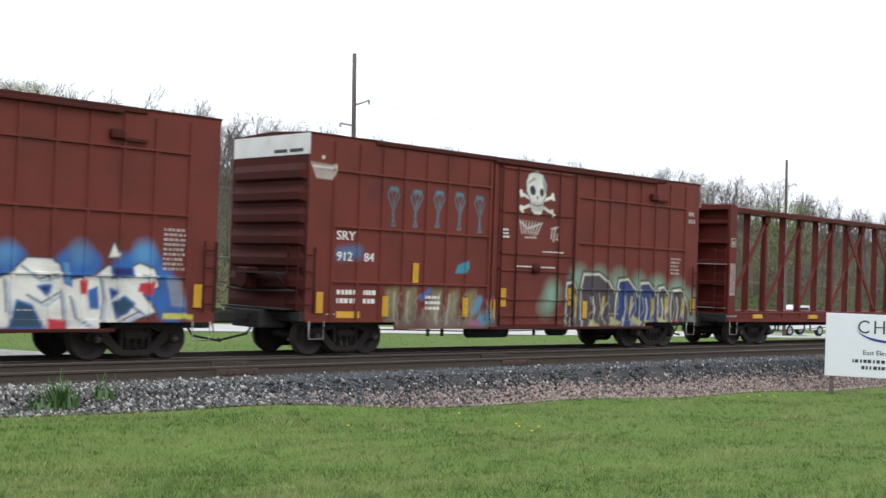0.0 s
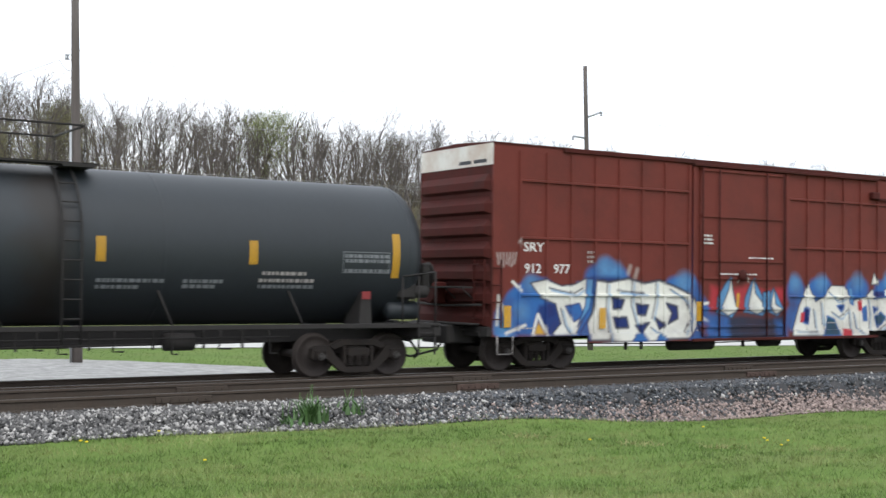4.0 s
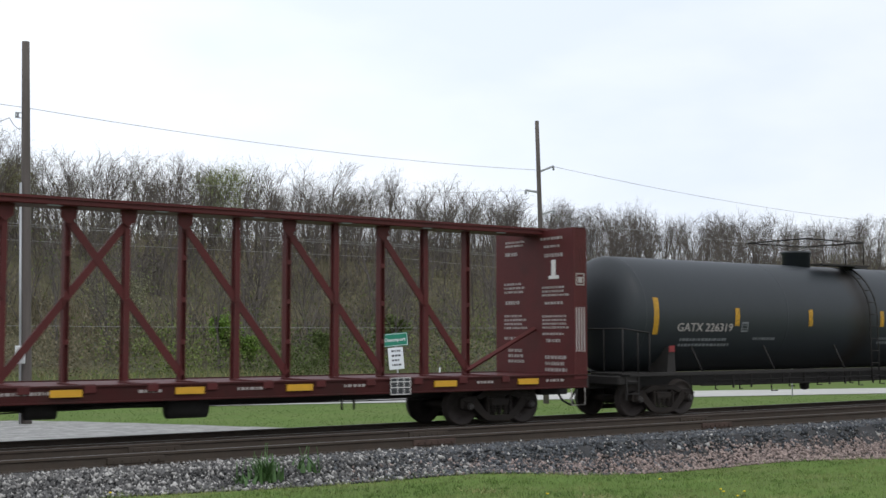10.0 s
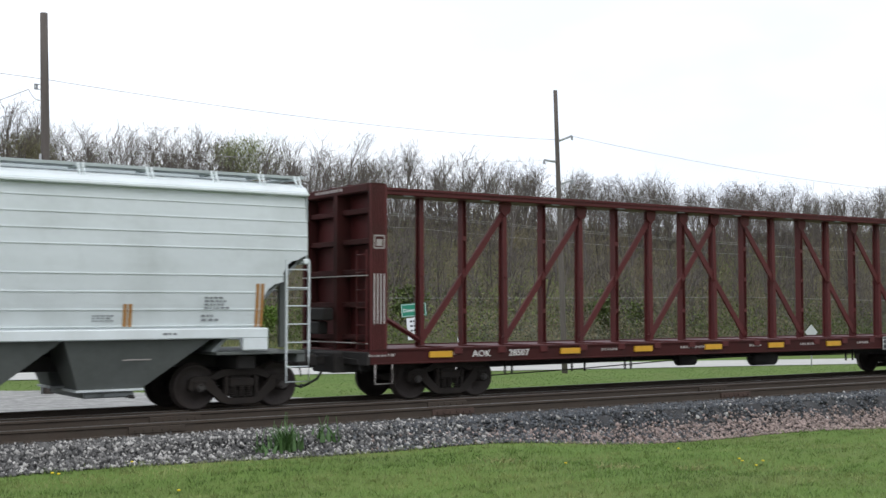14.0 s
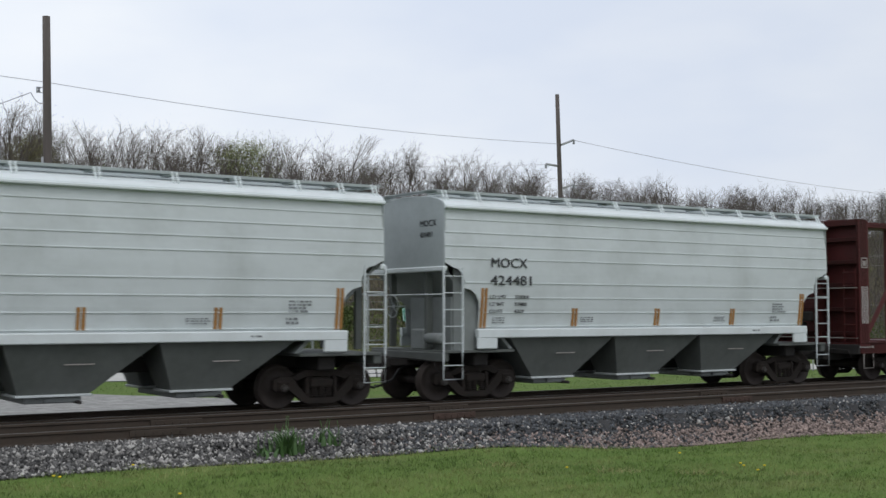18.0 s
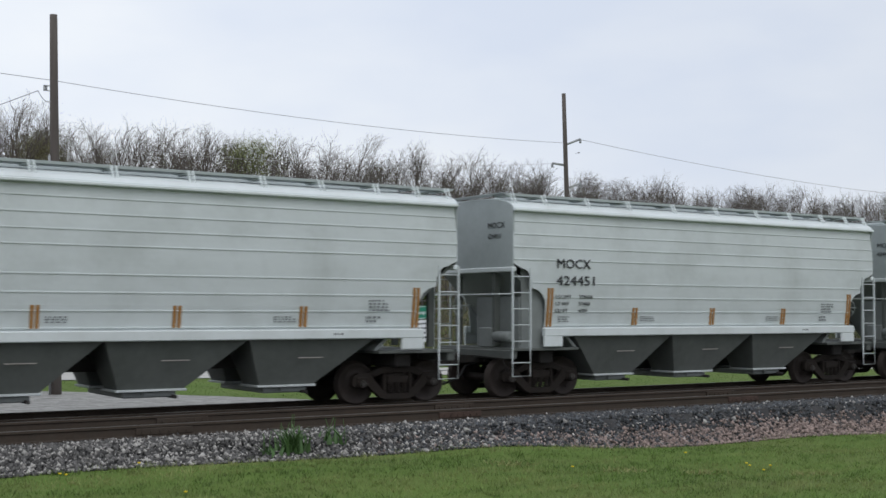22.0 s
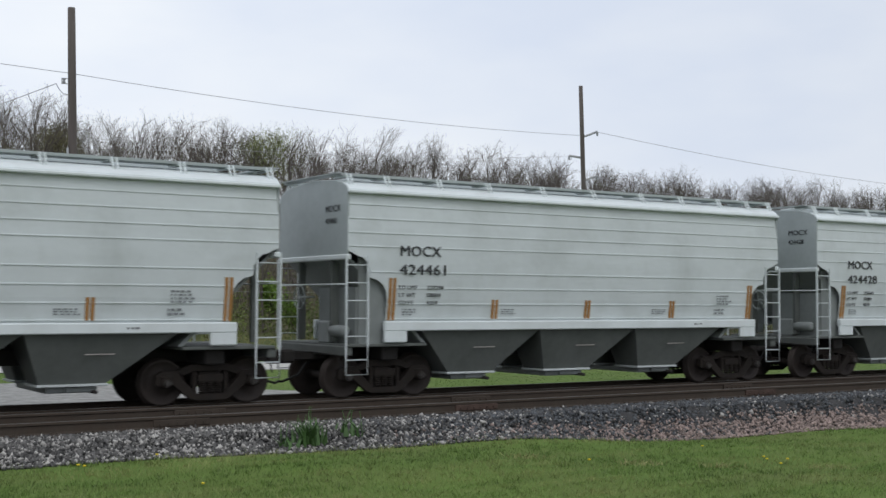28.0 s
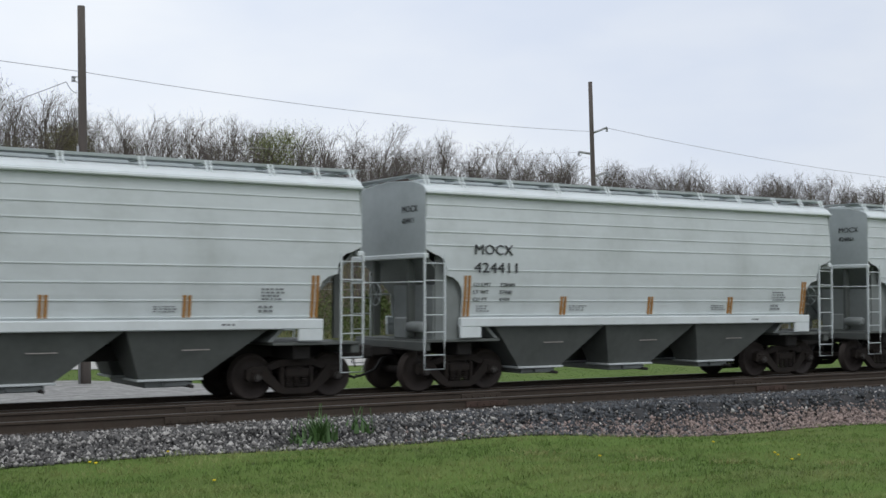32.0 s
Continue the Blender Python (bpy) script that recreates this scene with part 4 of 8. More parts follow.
def fine_panel(g, x0, x1, z0, z1, y, thick, step):
    """A plate whose outer face is finely divided, to carry sprayed colours."""
    nx, nz = max(1, round((x1 - x0) / step)), max(1, round((z1 - z0) / step))
    xs, zs = np.linspace(x0, x1, nx + 1), np.linspace(z0, z1, nz + 1)
    v = [(x, y, z) for z in zs for x in xs]
    f = [(j * (nx + 1) + i, j * (nx + 1) + i + 1, (j + 1) * (nx + 1) + i + 1, (j + 1) * (nx + 1) + i) for j in range(nz) for i in range(nx)]
    g.add(v, f)
    o = len(g.v)
    g.v += [(x0, y + thick, z0), (x1, y + thick, z0), (x1, y + thick, z1), (x0, y + thick, z1)]
    b = o - (nx + 1) * (nz + 1)
    bot = [b + i for i in range(nx + 1)]
    top = [b + nz * (nx + 1) + i for i in range(nx + 1)]
    lef = [b + j * (nx + 1) for j in range(nz + 1)]
    rig = [b + j * (nx + 1) + nx for j in range(nz + 1)]
    for face in (tuple(bot[::-1]) + (o, o + 1), tuple(top) + (o + 2, o + 3), tuple(lef) + (o + 3, o), tuple(rig[::-1]) + (o + 1, o + 2), (o, o + 3, o + 2, o + 1)):
        g.f.append(face)
        g.s.append(False)
    return g


RIBS = [-6.93, -6.17, -5.46, -4.75, -4.02, -3.30, -2.57, -1.78, 1.78, 2.52, 3.22, 3.97, 4.67, 5.40, 6.12, 6.93]


def boxcar(u, sp, rng, marks, label, white_end, extra):
    car = thing("boxcar", label, "boxcar", "freight cars of the train", at=(u, TRACK_Y, 0))
    CARS.append((car, u))
    H, Y, Z0, Z1 = 7.65, 1.52, 0.82, 5.08
    # near side, far side, floor, roof, ends
    g = Geo()
    fine_panel(g, -H, -1.42, Z0, 2.75, -Y, 0.06, 0.03)
    fine_panel(g, 1.58, H, Z0, 2.75, -Y, 0.06, 0.03)
    fine_panel(g, -H, -1.42, 2.75, Z1, -Y, 0.06, 0.033 if extra else 0.6)
    g.box(1.58, H, -Y, -Y + 0.06, 2.75, Z1)
    me = g.mesh("side_panel", BOX_RED)
    painted(me, sp)
    part("side_panel", me, None, car)
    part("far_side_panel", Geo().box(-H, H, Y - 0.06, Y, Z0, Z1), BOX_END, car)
    fl = Geo().box(-H, H, -Y + 0.06, Y - 0.06, 0.95, 1.08)
    part("floor", fl, UNDER, car)
    # sills: shallow at the ends over the trucks, deep between
    for name, a, b, z in (("side_sill", -H, -4.95, 0.80), ("side_sill", -4.95, 5.0, 0.63), ("side_sill", 5.0, H, 0.80)):
        s = Geo()
        fine_panel(s, a + 0.002, b - 0.002, z, Z0 + 0.03, -Y - 0.035, 0.05, 0.06)
        me = s.mesh(name, BOX_RED)
        painted(me, sp)
        part(name, me, None, car)
    part("centre_sill", Geo().box(-H + 0.1, H - 0.1, -0.28, 0.28, 0.66, 0.94, 0.02), UNDER, car)
    for x in np.linspace(-4.2, 4.2, 7):
        part("cross_bearer", Geo().box(x - 0.06, x + 0.06, -1.44, 1.44, 0.74, 0.94), UNDER, car)
    r = Geo()
    n = 12
    prof = [(-Y - 0.02, Z1 - 0.02), (-Y - 0.02, Z1 + 0.02), (0, Z1 + 0.10), (Y + 0.02, Z1 + 0.02), (Y + 0.02, Z1 - 0.02)]
    v = [(x, y, z) for x in (-H - 0.01, H + 0.01) for y, z in prof]
    r.add(v, [(0, 1, 2, 3, 4), (9, 8, 7, 6, 5), (0, 5, 6, 1), (1, 6, 7, 2), (2, 7, 8, 3), (3, 8, 9, 4), (4, 9, 5, 0)])
    for k in range(n):
        x = -H + 0.6 + k * (2 * H - 1.2) / (n - 1)
        r.box(x - 0.04, x + 0.04, -0.6, 0.6, Z1 + 0.02, Z1 + 0.105)
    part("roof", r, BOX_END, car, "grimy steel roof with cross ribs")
    for x in RIBS:
        for sy in (-1,):
            s = Geo()
            nz = 70
            zs = np.linspace(Z0 + 0.02, Z1 - 0.14, nz)
            v = [(x + dx, -Y - dy, z) for z in zs for dx, dy in ((-0.045, 0.0), (-0.03, 0.045), (0.03, 0.045), (0.045, 0.0))]
            s.add(v, [(4 * j + i, 4 * j + i + 1, 4 * j + 5 + i, 4 * j + 4 + i) for j in range(nz - 1) for i in range(3)] + [(3, 2, 1, 0), (4 * nz - 4, 4 * nz - 3, 4 * nz - 2, 4 * nz - 1)])
            me = s.mesh("side_post", BOX_RED)
            painted(me, sp)
            part("side_post", me, None, car)
    for z in (4.28, 3.0, 1.73):
        for a, b in ((-6.93, -1.75), (1.78, 6.93)):
            s = Geo()
            nx = 90
            xs = np.linspace(a, b, nx)
            v = [(x, -Y - dy, z + dz) for x in xs for dz, dy in ((-0.035, 0.0), (-0.02, 0.055), (0.02, 0.055), (0.035, 0.0))]
            s.add(v, [(4 * j + i, 4 * j + i + 1, 4 * j + 5 + i, 4 * j + 4 + i) for j in range(nx - 1) for i in range(3)] + [(3, 2, 1, 0), (4 * nx - 4, 4 * nx - 3, 4 * nx - 2, 4 * nx - 1)])
            me = s.mesh("side_rail", BOX_RED)
            painted(me, sp)
            part("side_rail", me, None, car)
    part("roof_rail", Geo().box(-5.72, 5.87, -Y - 0.06, -Y + 0.02, Z1 - 0.10, Z1 + 0.01, 0.015), BOX_END, car)
    # the sliding door, its rails and gear
    d = Geo()
    fine_panel(d, -1.42, 1.58, 0.70, 2.75, -Y - 0.03, 0.06, 0.03)
    fine_panel(d, -1.42, 1.58, 2.75, 4.92, -Y - 0.03, 0.06, 0.03 if extra else 0.5)
    me = d.mesh("door", BOX_RED)
    painted(me, sp)
    door = part("door", me, None, car, "ribbed sliding plug door")
    for z in (4.86, 3.72, 2.62, 2.18, 1.42, 0.98, 0.76):
        q = Geo()
        fine_panel(q, -1.38, 1.54, z - 0.03, z + 0.03, -Y - 0.075, 0.047, 0.03)
        me = q.mesh("door_rib", BOX_RED)
        painted(me, sp)
        part("door_rib", me, None, door)
    for x in (-1.38, -0.80, 0.90, 1.54):
        q = Geo().tube([(x, -Y - 0.09, 0.72), (x, -Y - 0.09, 4.9)], 0.022, 6)
        part("lock_rod", q, BOX_END, door)
    hw = Geo().lathe([(-0.05, 0.03), (-0.05, 0.15), (-0.02, 0.15), (-0.02, 0.03)], "y", at=(0.0, -Y - 0.08, 2.25), seg=14)
    part("lock_wheel", hw, BOX_END, door)
    for z, h in ((0.66, 0.05), (4.98, 0.05)):
        part("door_track", Geo().box(-1.7, 5.3, -Y - 0.12, -Y - 0.005, z - h, z + h * 0.4, 0.01), BOX_END, car)
    for x in (-1.62, 1.70):
        q = Geo()
        fine_panel(q, x - 0.05, x + 0.05, 0.68, 4.92, -Y - 0.06, 0.07, 0.034)
        me = q.mesh("door_post", BOX_RED)
        painted(me, sp)
        part("door_post", me, None, car)
    part("roller_block", Geo().box(5.05, 5.35, -Y - 0.14, -Y + 0.0, 4.42, 4.62, 0.03).box(5.35, 5.87, -Y - 0.1, -Y, 4.40, 4.46), BOX_END, car)
    # corrugated ends
    for sx in (-1, 1):
        e = Geo()
        a, b = sorted((sx * (H - 0.06), sx * (H - 0.002)))
        e.box(a, b, -Y + 0.06, Y - 0.06, Z0 + 0.1, Z1)
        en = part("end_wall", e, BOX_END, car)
        for k in range(7):
            z = 1.20 + 0.50 * k
            q = Geo()
            v = []
            for y in (-Y + 0.08, -Y + 0.20, Y - 0.20, Y - 0.08):
                d0 = 0.0 if abs(y) > Y - 0.15 else 0.12
                v += [(sx * (H - 0.004), y, z - 0.19), (sx * (H + d0), y, z - 0.13), (sx * (H + d0), y, z + 0.04), (sx * (H - 0.004), y, z + 0.21)]
            q.add(v, [(4 * j + i, 4 * j + i + 1, 4 * j + 5 + i, 4 * j + 4 + i) for j in range(3) for i in range(3)])
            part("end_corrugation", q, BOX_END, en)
        a, b = sorted((sx * H, sx * (H + 0.012)))
        part("end_top_band", Geo().box(a, b, -Y + 0.02, Y - 0.02, 4.60, Z1), white_end, en, "weathered white-painted band across the end top")
        for yy in (-1.0, -0.4):
            a, b = sorted((sx * (H + 0.012), sx * (H + 0.016)))
            part("stencil_block", Geo().box(a, b, yy - 0.25, yy + 0.25, 4.66, 4.74), LETTER_DARK, en)
        # brake platform, ladder, end sill
        part("end_sill", Geo().box(*sorted((sx * (H - 0.1), sx * (H + 0.12))), -1.5, 1.5, 0.80, 1.02, 0.02), UNDER, car)
        part("crossover_platform", Geo().box(*sorted((sx * (H + 0.12), sx * (H + 0.42))), -1.2, 1.2, 1.05, 1.09, 0.01), UNDER, car)
        part("draft_housing", Geo().box(*sorted((sx * (H - 0.2), sx * (H + 0.55))), -0.55, 0.55, 0.62, 1.04, 0.03), UNDER, car, "grimy cushioned draft-gear housing")
        part("brake_step", Geo().box(*sorted((sx * (H + 0.13), sx * (H + 0.42))), -0.95, 0.55, 1.86, 1.90, 0.005), UNDER, car)
        for yy in (-0.9, -0.2, 0.5):
            part("step_bracket", Geo().tube([(sx * (H + 0.02), yy, 1.55), (sx * (H + 0.40), yy, 1.87)], 0.018, 5), UNDER, car)
        part("end_pipe", Geo().tube([(sx * (H + 0.16), -1.3, 1.50), (sx * (H + 0.18), 0.1, 1.46), (sx * (H + 0.18), 1.3, 1.50)], 0.03, 6), UNDER, car)
        lx = sorted((sx * (H + 0.10), sx * (H + 0.14)))
        l = Geo()
        for y in (-1.36, -0.96):
            l.box(lx[0], lx[1], y - 0.015, y + 0.015, 1.05, 2.5)
        for z in np.linspace(1.2, 2.4, 4):
            l.tube([(lx[0], -1.36, z), (lx[0], -0.96, z)], 0.013, 5)
        part("end_ladder", l, BOX_END, car)
        ladder(car, sx * (H - 0.12) - 0.2, sx * (H - 0.12) + 0.06, -Y - 0.07, 1.0, 2.5, 4, BOX_END, "side_ladder")
        stirrup(car, sx * (H - 0.32), -Y - 0.03, 0.42, 0.82, LETTER_DIM)
    part("brake_gear", Geo().box(-H - 0.35, -H - 0.09, 0.2, 0.7, 1.5, 2.0, 0.03).lathe([(-0.05, 0.22), (0.0, 0.25), (0.03, 0.22)], "x", at=(-H - 0.36, 0.45, 1.75), seg=18), BOX_END, car)
    # air reservoir and valve under the floor
    part("air_reservoir", Geo().lathe([(-0.75, 0.05), (-0.70, 0.18), (0.70, 0.18), (0.75, 0.05)], "x", at=(-0.9, -0.7, 0.52), seg=14), UNDER, car)
    part("brake_cylinder", Geo().lathe([(-0.35, 0.1), (-0.33, 0.16), (0.33, 0.16), (0.35, 0.1)], "x", at=(1.9, -0.75, 0.55), seg=12), UNDER, car)
    for x in (-3.4, -2.9, 0.6):
        part("pipe_bracket", Geo().box(x - 0.03, x + 0.03, -1.1, -1.04, 0.42, 0.8), UNDER, car)
    part("brake_rod", Geo().tube([(-5.2, -0.5, 0.58), (-1, -0.6, 0.5), (3.8, -0.5, 0.55)], 0.016, 5), UNDER, car)
    # writing
    y = -Y - 0.005
    lettering(marks[0], 0.30, LETTER, car, (-6.83, y, 2.70), 1.15)
    lettering(marks[1], 0.30, LETTER, car, (-6.80, y, 2.22), 1.05)
    lettering(marks[2], 0.30, LETTER, car, (-5.98, y, 2.22), 1.05)
    if not extra:
        for x, z, w, h, n_ in ((6.38, 2.72, 0.5, 0.9, 9), (-4.98, 2.75, 0.28, 0.32, 3)):
            bars(car, x, z, w, h, n_, y, LETTER_DIM, rng)
    else:
        for x, z, w, h, n_ in ((-6.75, 1.55, 0.7, 0.4, 2), (-5.95, 1.55, 0.45, 0.4, 2), (6.25, 2.75, 0.5, 0.55, 5), (7.1, 4.2, 0.35, 0.45, 2), (-3.95, 1.45, 0.5, 0.4, 3)):
            bars(car, x, z, w, h, n_, y, LETTER_DIM if h > 0.42 else LETTER, rng)
    yd = -Y - 0.036
    for x, z, w, h, n_ in ((-1.32, 3.25, 0.3, 0.28, 3), (0.25, 2.72, 0.9, 0.07, 1), (-0.75, 2.30, 1.8, 0.07, 1)):
        bars(car, x, z, w, h, n_, yd - 0.04, LETTER, rng)
    for x, z in ((-7.05, 1.0), (-1.55, 0.9), (3.2, 1.05)):
        bars(car, x, z, 0.6, 0.06, 1, y, LETTER_DIM, rng)
    bars(en, 0.6, 3.75, 0.8, 0.16, 2, -H - 0.09, LETTER_DIM, rng, face="end")
    strips = [(-7.28, 1.25)] + ([(-4.35, 2.0), (-5.3, 1.18), (-2.6, 1.18), (-1.6, 1.15), (-1.2, 1.45), (7.35, 1.35), (1.5, 1.5), (2.15, 1.15)] if extra else [(7.2, 1.35), (-4.55, 1.2), (-1.45, 1.35)])
    for x, z in strips:
        for dx in (-0.065, 0.0, 0.065):
            part("reflective_strip", Geo().box(x + dx - 0.026, x + dx + 0.026, y - 0.05, y - 0.046, z - 0.24, z + 0.24).box(x + dx - 0.026, x + dx + 0.026, y - 0.046, y, z - 0.24, z - 0.23), YELLOW, car, "yellow reflective strip")
    if extra:
        part("warning_plate", Geo().box(-6.75, -6.05, y - 0.003, y, 0.90, 1.05), YELLOW, car)
    truck(car, -6.08)
    truck(car, 6.08)
    couplers(car, H, 8.87)
    return car


def tank_car(u, rng):
    car = thing("tank_car", "dark grey-black tank car with yellow reflective strips", "tank car", "freight cars of the train", at=(u, TRACK_Y, 0))
    CARS.append((car, u))
    R, ZC, L = 1.50, 2.58, 8.05
    prof = [(-L - 0.74 * math.sin(a), R * math.cos(a)) for a in np.linspace(math.pi / 2 - 0.02, 0, 12)]
    prof = prof + [(-L + 2 * L * k / 10, R) for k in range(1, 10)] + [(-p, r) for p, r in prof[::-1]]
    part("tank_shell", Geo().lathe(prof, "x", at=(0, 0, ZC), seg=72), TANK_STAINED, car, "dark painted tank with a grimy spill streak below its hatch")
    for x in (-L, -2.7, 2.7, L):
        part("weld_seam", Geo().lathe([(x - 0.02, R - 0.01), (x - 0.015, R + 0.002), (x + 0.015, R + 0.002), (x + 0.02, R - 0.01)], "x", at=(0, 0, ZC), seg=72), TANK_BLACK, car)
    # dome, platform, rails
    part("manway_dome", Geo().lathe([(3.98, 0.40), (4.42, 0.40), (4.43, 0.44), (4.48, 0.44), (4.50, 0.40), (4.52, 0.1)], "z", at=(-0.45, 0, 0), seg=24), TANK_BLACK, car, "dark manway dome with a flanged cover")
    pl = Geo()
    for y0, y1 in ((-1.05, -0.6), (0.6, 1.05)):
        pl.box(-0.6, 1.55, y0, y1, 4.06, 4.10)
    pl.box(0.9, 1.5, -1.05, 1.05, 4.02, 4.06)
    part("walkway", pl, UNDER, car)
    rl = Geo()
    for y in (-1.05, 1.05):
        rl.tube([(-1.35, y, 4.78), (1.30, y, 4.78)], 0.022, 6)
        for x in (0.45, 1.30):
            rl.tube([(x, y, 4.08), (x, y, 4.78)], 0.018, 5)
    for x in (-1.35, 1.30):
        rl.tube([(x, -1.05, 4.78), (x, 1.05, 4.78)], 0.022, 6)
    part("safety_railing", rl, UNDER, car)
    for x in (0.78, 1.12):
        pts = [(x, -(R + 0.10) * math.cos(a), ZC + (R + 0.10) * math.sin(a)) for a in np.linspace(0.0, 1.2, 8)]
        part("ladder_stile", Geo().tube([(x, -R - 0.12, 0.80)] + pts, 0.024, 6), UNDER, car)
    for z in np.linspace(0.9, 3.7, 9):
        y = -R - 0.12 if z < ZC else -math.sqrt(max((R + 0.1) ** 2 - (z - ZC) ** 2, 0.1))
        part("ladder_rung", Geo().tube([(0.78, y, z), (1.12, y, z)], 0.016, 5), UNDER, car)
    # sill, saddles, end platforms
    part("centre_sill", Geo().box(-8.9, 8.9, -0.30, 0.30, 0.70, 1.02, 0.02), UNDER, car)
    for sy in (-1, 1):
        part("side_sill", Geo().box(-8.6, 8.6, sy * 1.42 - 0.03, sy * 1.42 + 0.03, 1.02, 1.12, 0.01), UNDER, car)
        for sx in (-1, 1):
            part("end_platform", Geo().box(*sorted((sx * 7.6, sx * 8.85)), *sorted((sy * 0.3, sy * 1.45)), 1.06, 1.12, 0.01), UNDER, car)
    for sx in (-1, 1):
        for sy in (-1, 1):
            part("saddle", Geo().prism([(sx * 7.06 - 0.16, 1.0), (sx * 7.06 + 0.16, 1.0), (sx * 7.06 + 0.10, 1.75), (sx * 7.06 - 0.10, 1.75)], *sorted((sy * 0.7, sy * 1.36))), UNDER, car)
            part("jacking_marker", Geo().box(sx * 7.06 - 0.10, sx * 7.06 + 0.10, *sorted((sy * 1.365, sy * 1.385)), 1.62, 1.78), REDPAINT, car, "red painted tip")
        a, b = sorted((sx * 8.3, sx * 8.9))
        part("end_sill", Geo().box(a, b, -1.4, 1.4, 0.82, 1.05, 0.03), UNDER, car)
        for y in (-1.38, -0.7, 0.7, 1.38):
            part("railing_post", Geo().tube([(sx * 8.75, y, 1.1), (sx * 8.75, y, 2.2)], 0.02, 5), UNDER, car)
        for x in (sx * 7.9, sx * 8.3):
            part("railing_post", Geo().tube([(x, -1.44, 1.1), (x, -1.44, 2.1)], 0.02, 5), UNDER, car)
        part("end_railing", Geo().tube([(sx * 8.75, 1.38, 2.2), (sx * 8.75, -1.38, 2.2), (sx * 7.9, -1.46, 2.1)], 0.02, 5), UNDER, car)
        ladder(car, sx * 8.5 - 0.2, sx * 8.5 + 0.2, -1.45, 0.45, 1.05, 2, UNDER, "step_ladder")
    part("brake_reservoir", Geo().lathe([(-0.4, 0.06), (-0.36, 0.2), (0.36, 0.2), (0.4, 0.06)], "x", at=(8.1, -1.0, 1.38), seg=14), TANK_BLACK, car, "dark air reservoir on the end platform")
    for x in (-6.0, -3.2, -0.2, 2.9, 5.6):
        part("sill_bracket", Geo().tube([(x, -1.42, 1.1), (x - 0.25, -1.25, 1.78)], 0.025, 5), UNDER, car)
    # piping below
    pi = Geo()
    pi.tube([(-5.6, -1.2, 0.86), (5.4, -1.2, 0.86)], 0.02, 5)
    pi.tube([(-5.2, -0.6, 0.72), (0, -0.6, 0.70), (4.8, -0.6, 0.74)], 0.025, 5)
    part("brake_pipe", pi, UNDER, car)
    for x in (-4.6, -3.9, -2.6, -1.7, -0.6, 0.1, 1.4, 2.6, 3.6, 4.4):
        part("pipe_hanger", Geo().box(x - 0.02, x + 0.02, -1.22, -1.18, 0.66 if rng.random() < 0.5 else 0.76, 1.05), UNDER, car)
    part("bottom_outlet", Geo().lathe([(0.46, 0.06), (0.50, 0.13), (0.74, 0.16), (1.0, 0.28), (1.15, 0.3)], "z", at=(-0.2, 0, 0), seg=16), UNDER, car)
    part("brake_cylinder", Geo().lathe([(-0.3, 0.1), (-0.28, 0.17), (0.3, 0.17), (0.32, 0.05)], "x", at=(3.2, -0.9, 0.78), seg=12), UNDER, car)

    def on_shell(name, x, z, w, h, mat, label=""):
        """A thin patch lying on the curve of the tank."""
        q, n = Geo(), 6
        v = []
        for k in range(n + 1):
            zz = z - h / 2 + h * k / n
            y = -math.sqrt(max(R * R - (zz - ZC) ** 2, 0))
            v += [(x - w / 2, y - 0.008, zz), (x + w / 2, y - 0.008, zz)]
        q.add(v, [(2 * k, 2 * k + 1, 2 * k + 3, 2 * k + 2) for k in range(n)], True)
        return part(name, q, mat, car, label)

    for x, h in ((-7.7, 0.92), (-4.73, 0.46), (-1.74, 0.46), (1.49, 0.46), (4.48, 0.46), (7.7, 0.92)):
        for dx in (-0.06, 0.0, 0.06):
            on_shell("reflective_strip", x + dx, 2.52, 0.042, h, YELLOW, "yellow reflective strip")

    def shell_words(words, size, x, z, mat, wide=1.0):
        ob = lettering(words, size, mat, car, (0, 0, 0), wide)
        for v in ob.data.vertices:
            zz = v.co.z + z
            v.co = Vector((v.co.x + x, -math.sqrt(max(R * R - (zz - ZC) ** 2, 0)) - 0.006 + v.co.y, zz))
        return ob

    shell_words("GATX 226319", 0.30, -6.95, 2.14, LETTER_DIM, 1.15)
    for x, z, w, n_, m in ((-6.75, 1.93, 1.7, 1, LETTER_GREY), (-6.75, 1.79, 1.9, 1, LETTER_GREY), (-4.0, 1.95, 0.9, 1, LETTER_GREY), (1.45, 1.95, 1.2, 1, LETTER_GREY), (1.45, 1.83, 0.8, 1, LETTER_GREY),
                           (3.1, 1.95, 0.8, 1, LETTER_GREY), (3.1, 1.85, 0.6, 1, LETTER_GREY), (4.65, 1.98, 1.2, 1, LETTER_DIM), (4.65, 1.86, 1.2, 1, LETTER_GREY), (6.5, 2.5, 1.0, 1, LETTER_GREY), (6.5, 2.40, 1.0, 1, LETTER_GREY), (6.5, 2.2, 1.0, 1, LETTER_GREY), (4.7, 2.12, 0.9, 1, LETTER_DIM)):
        xx = x
        while xx < x + w:
            ww = rng.uniform(0.04, 0.12)
            on_shell("stencil_bar", xx + ww / 2, z, ww, 0.07, m)
            xx += ww + rng.uniform(0.02, 0.04)
    for z in (2.16, 2.58):
        on_shell("stencil_line", 7.0, z, 1.1, 0.014, LETTER_GREY)
    for x in (6.46, 7.54):
        on_shell("stencil_line", x, 2.37, 0.014, 0.42, LETTER_GREY)
    part("brake_wheel", Geo().lathe([(-0.02, 0.24), (0.0, 0.28), (0.02, 0.24)], "x", at=(8.95, -0.75, 2.15), seg=20), UNDER, car, "dark hand-brake wheel")
    part("brake_housing", Geo().box(8.72, 8.92, -0.9, -0.6, 1.75, 2.4, 0.03), UNDER, car)
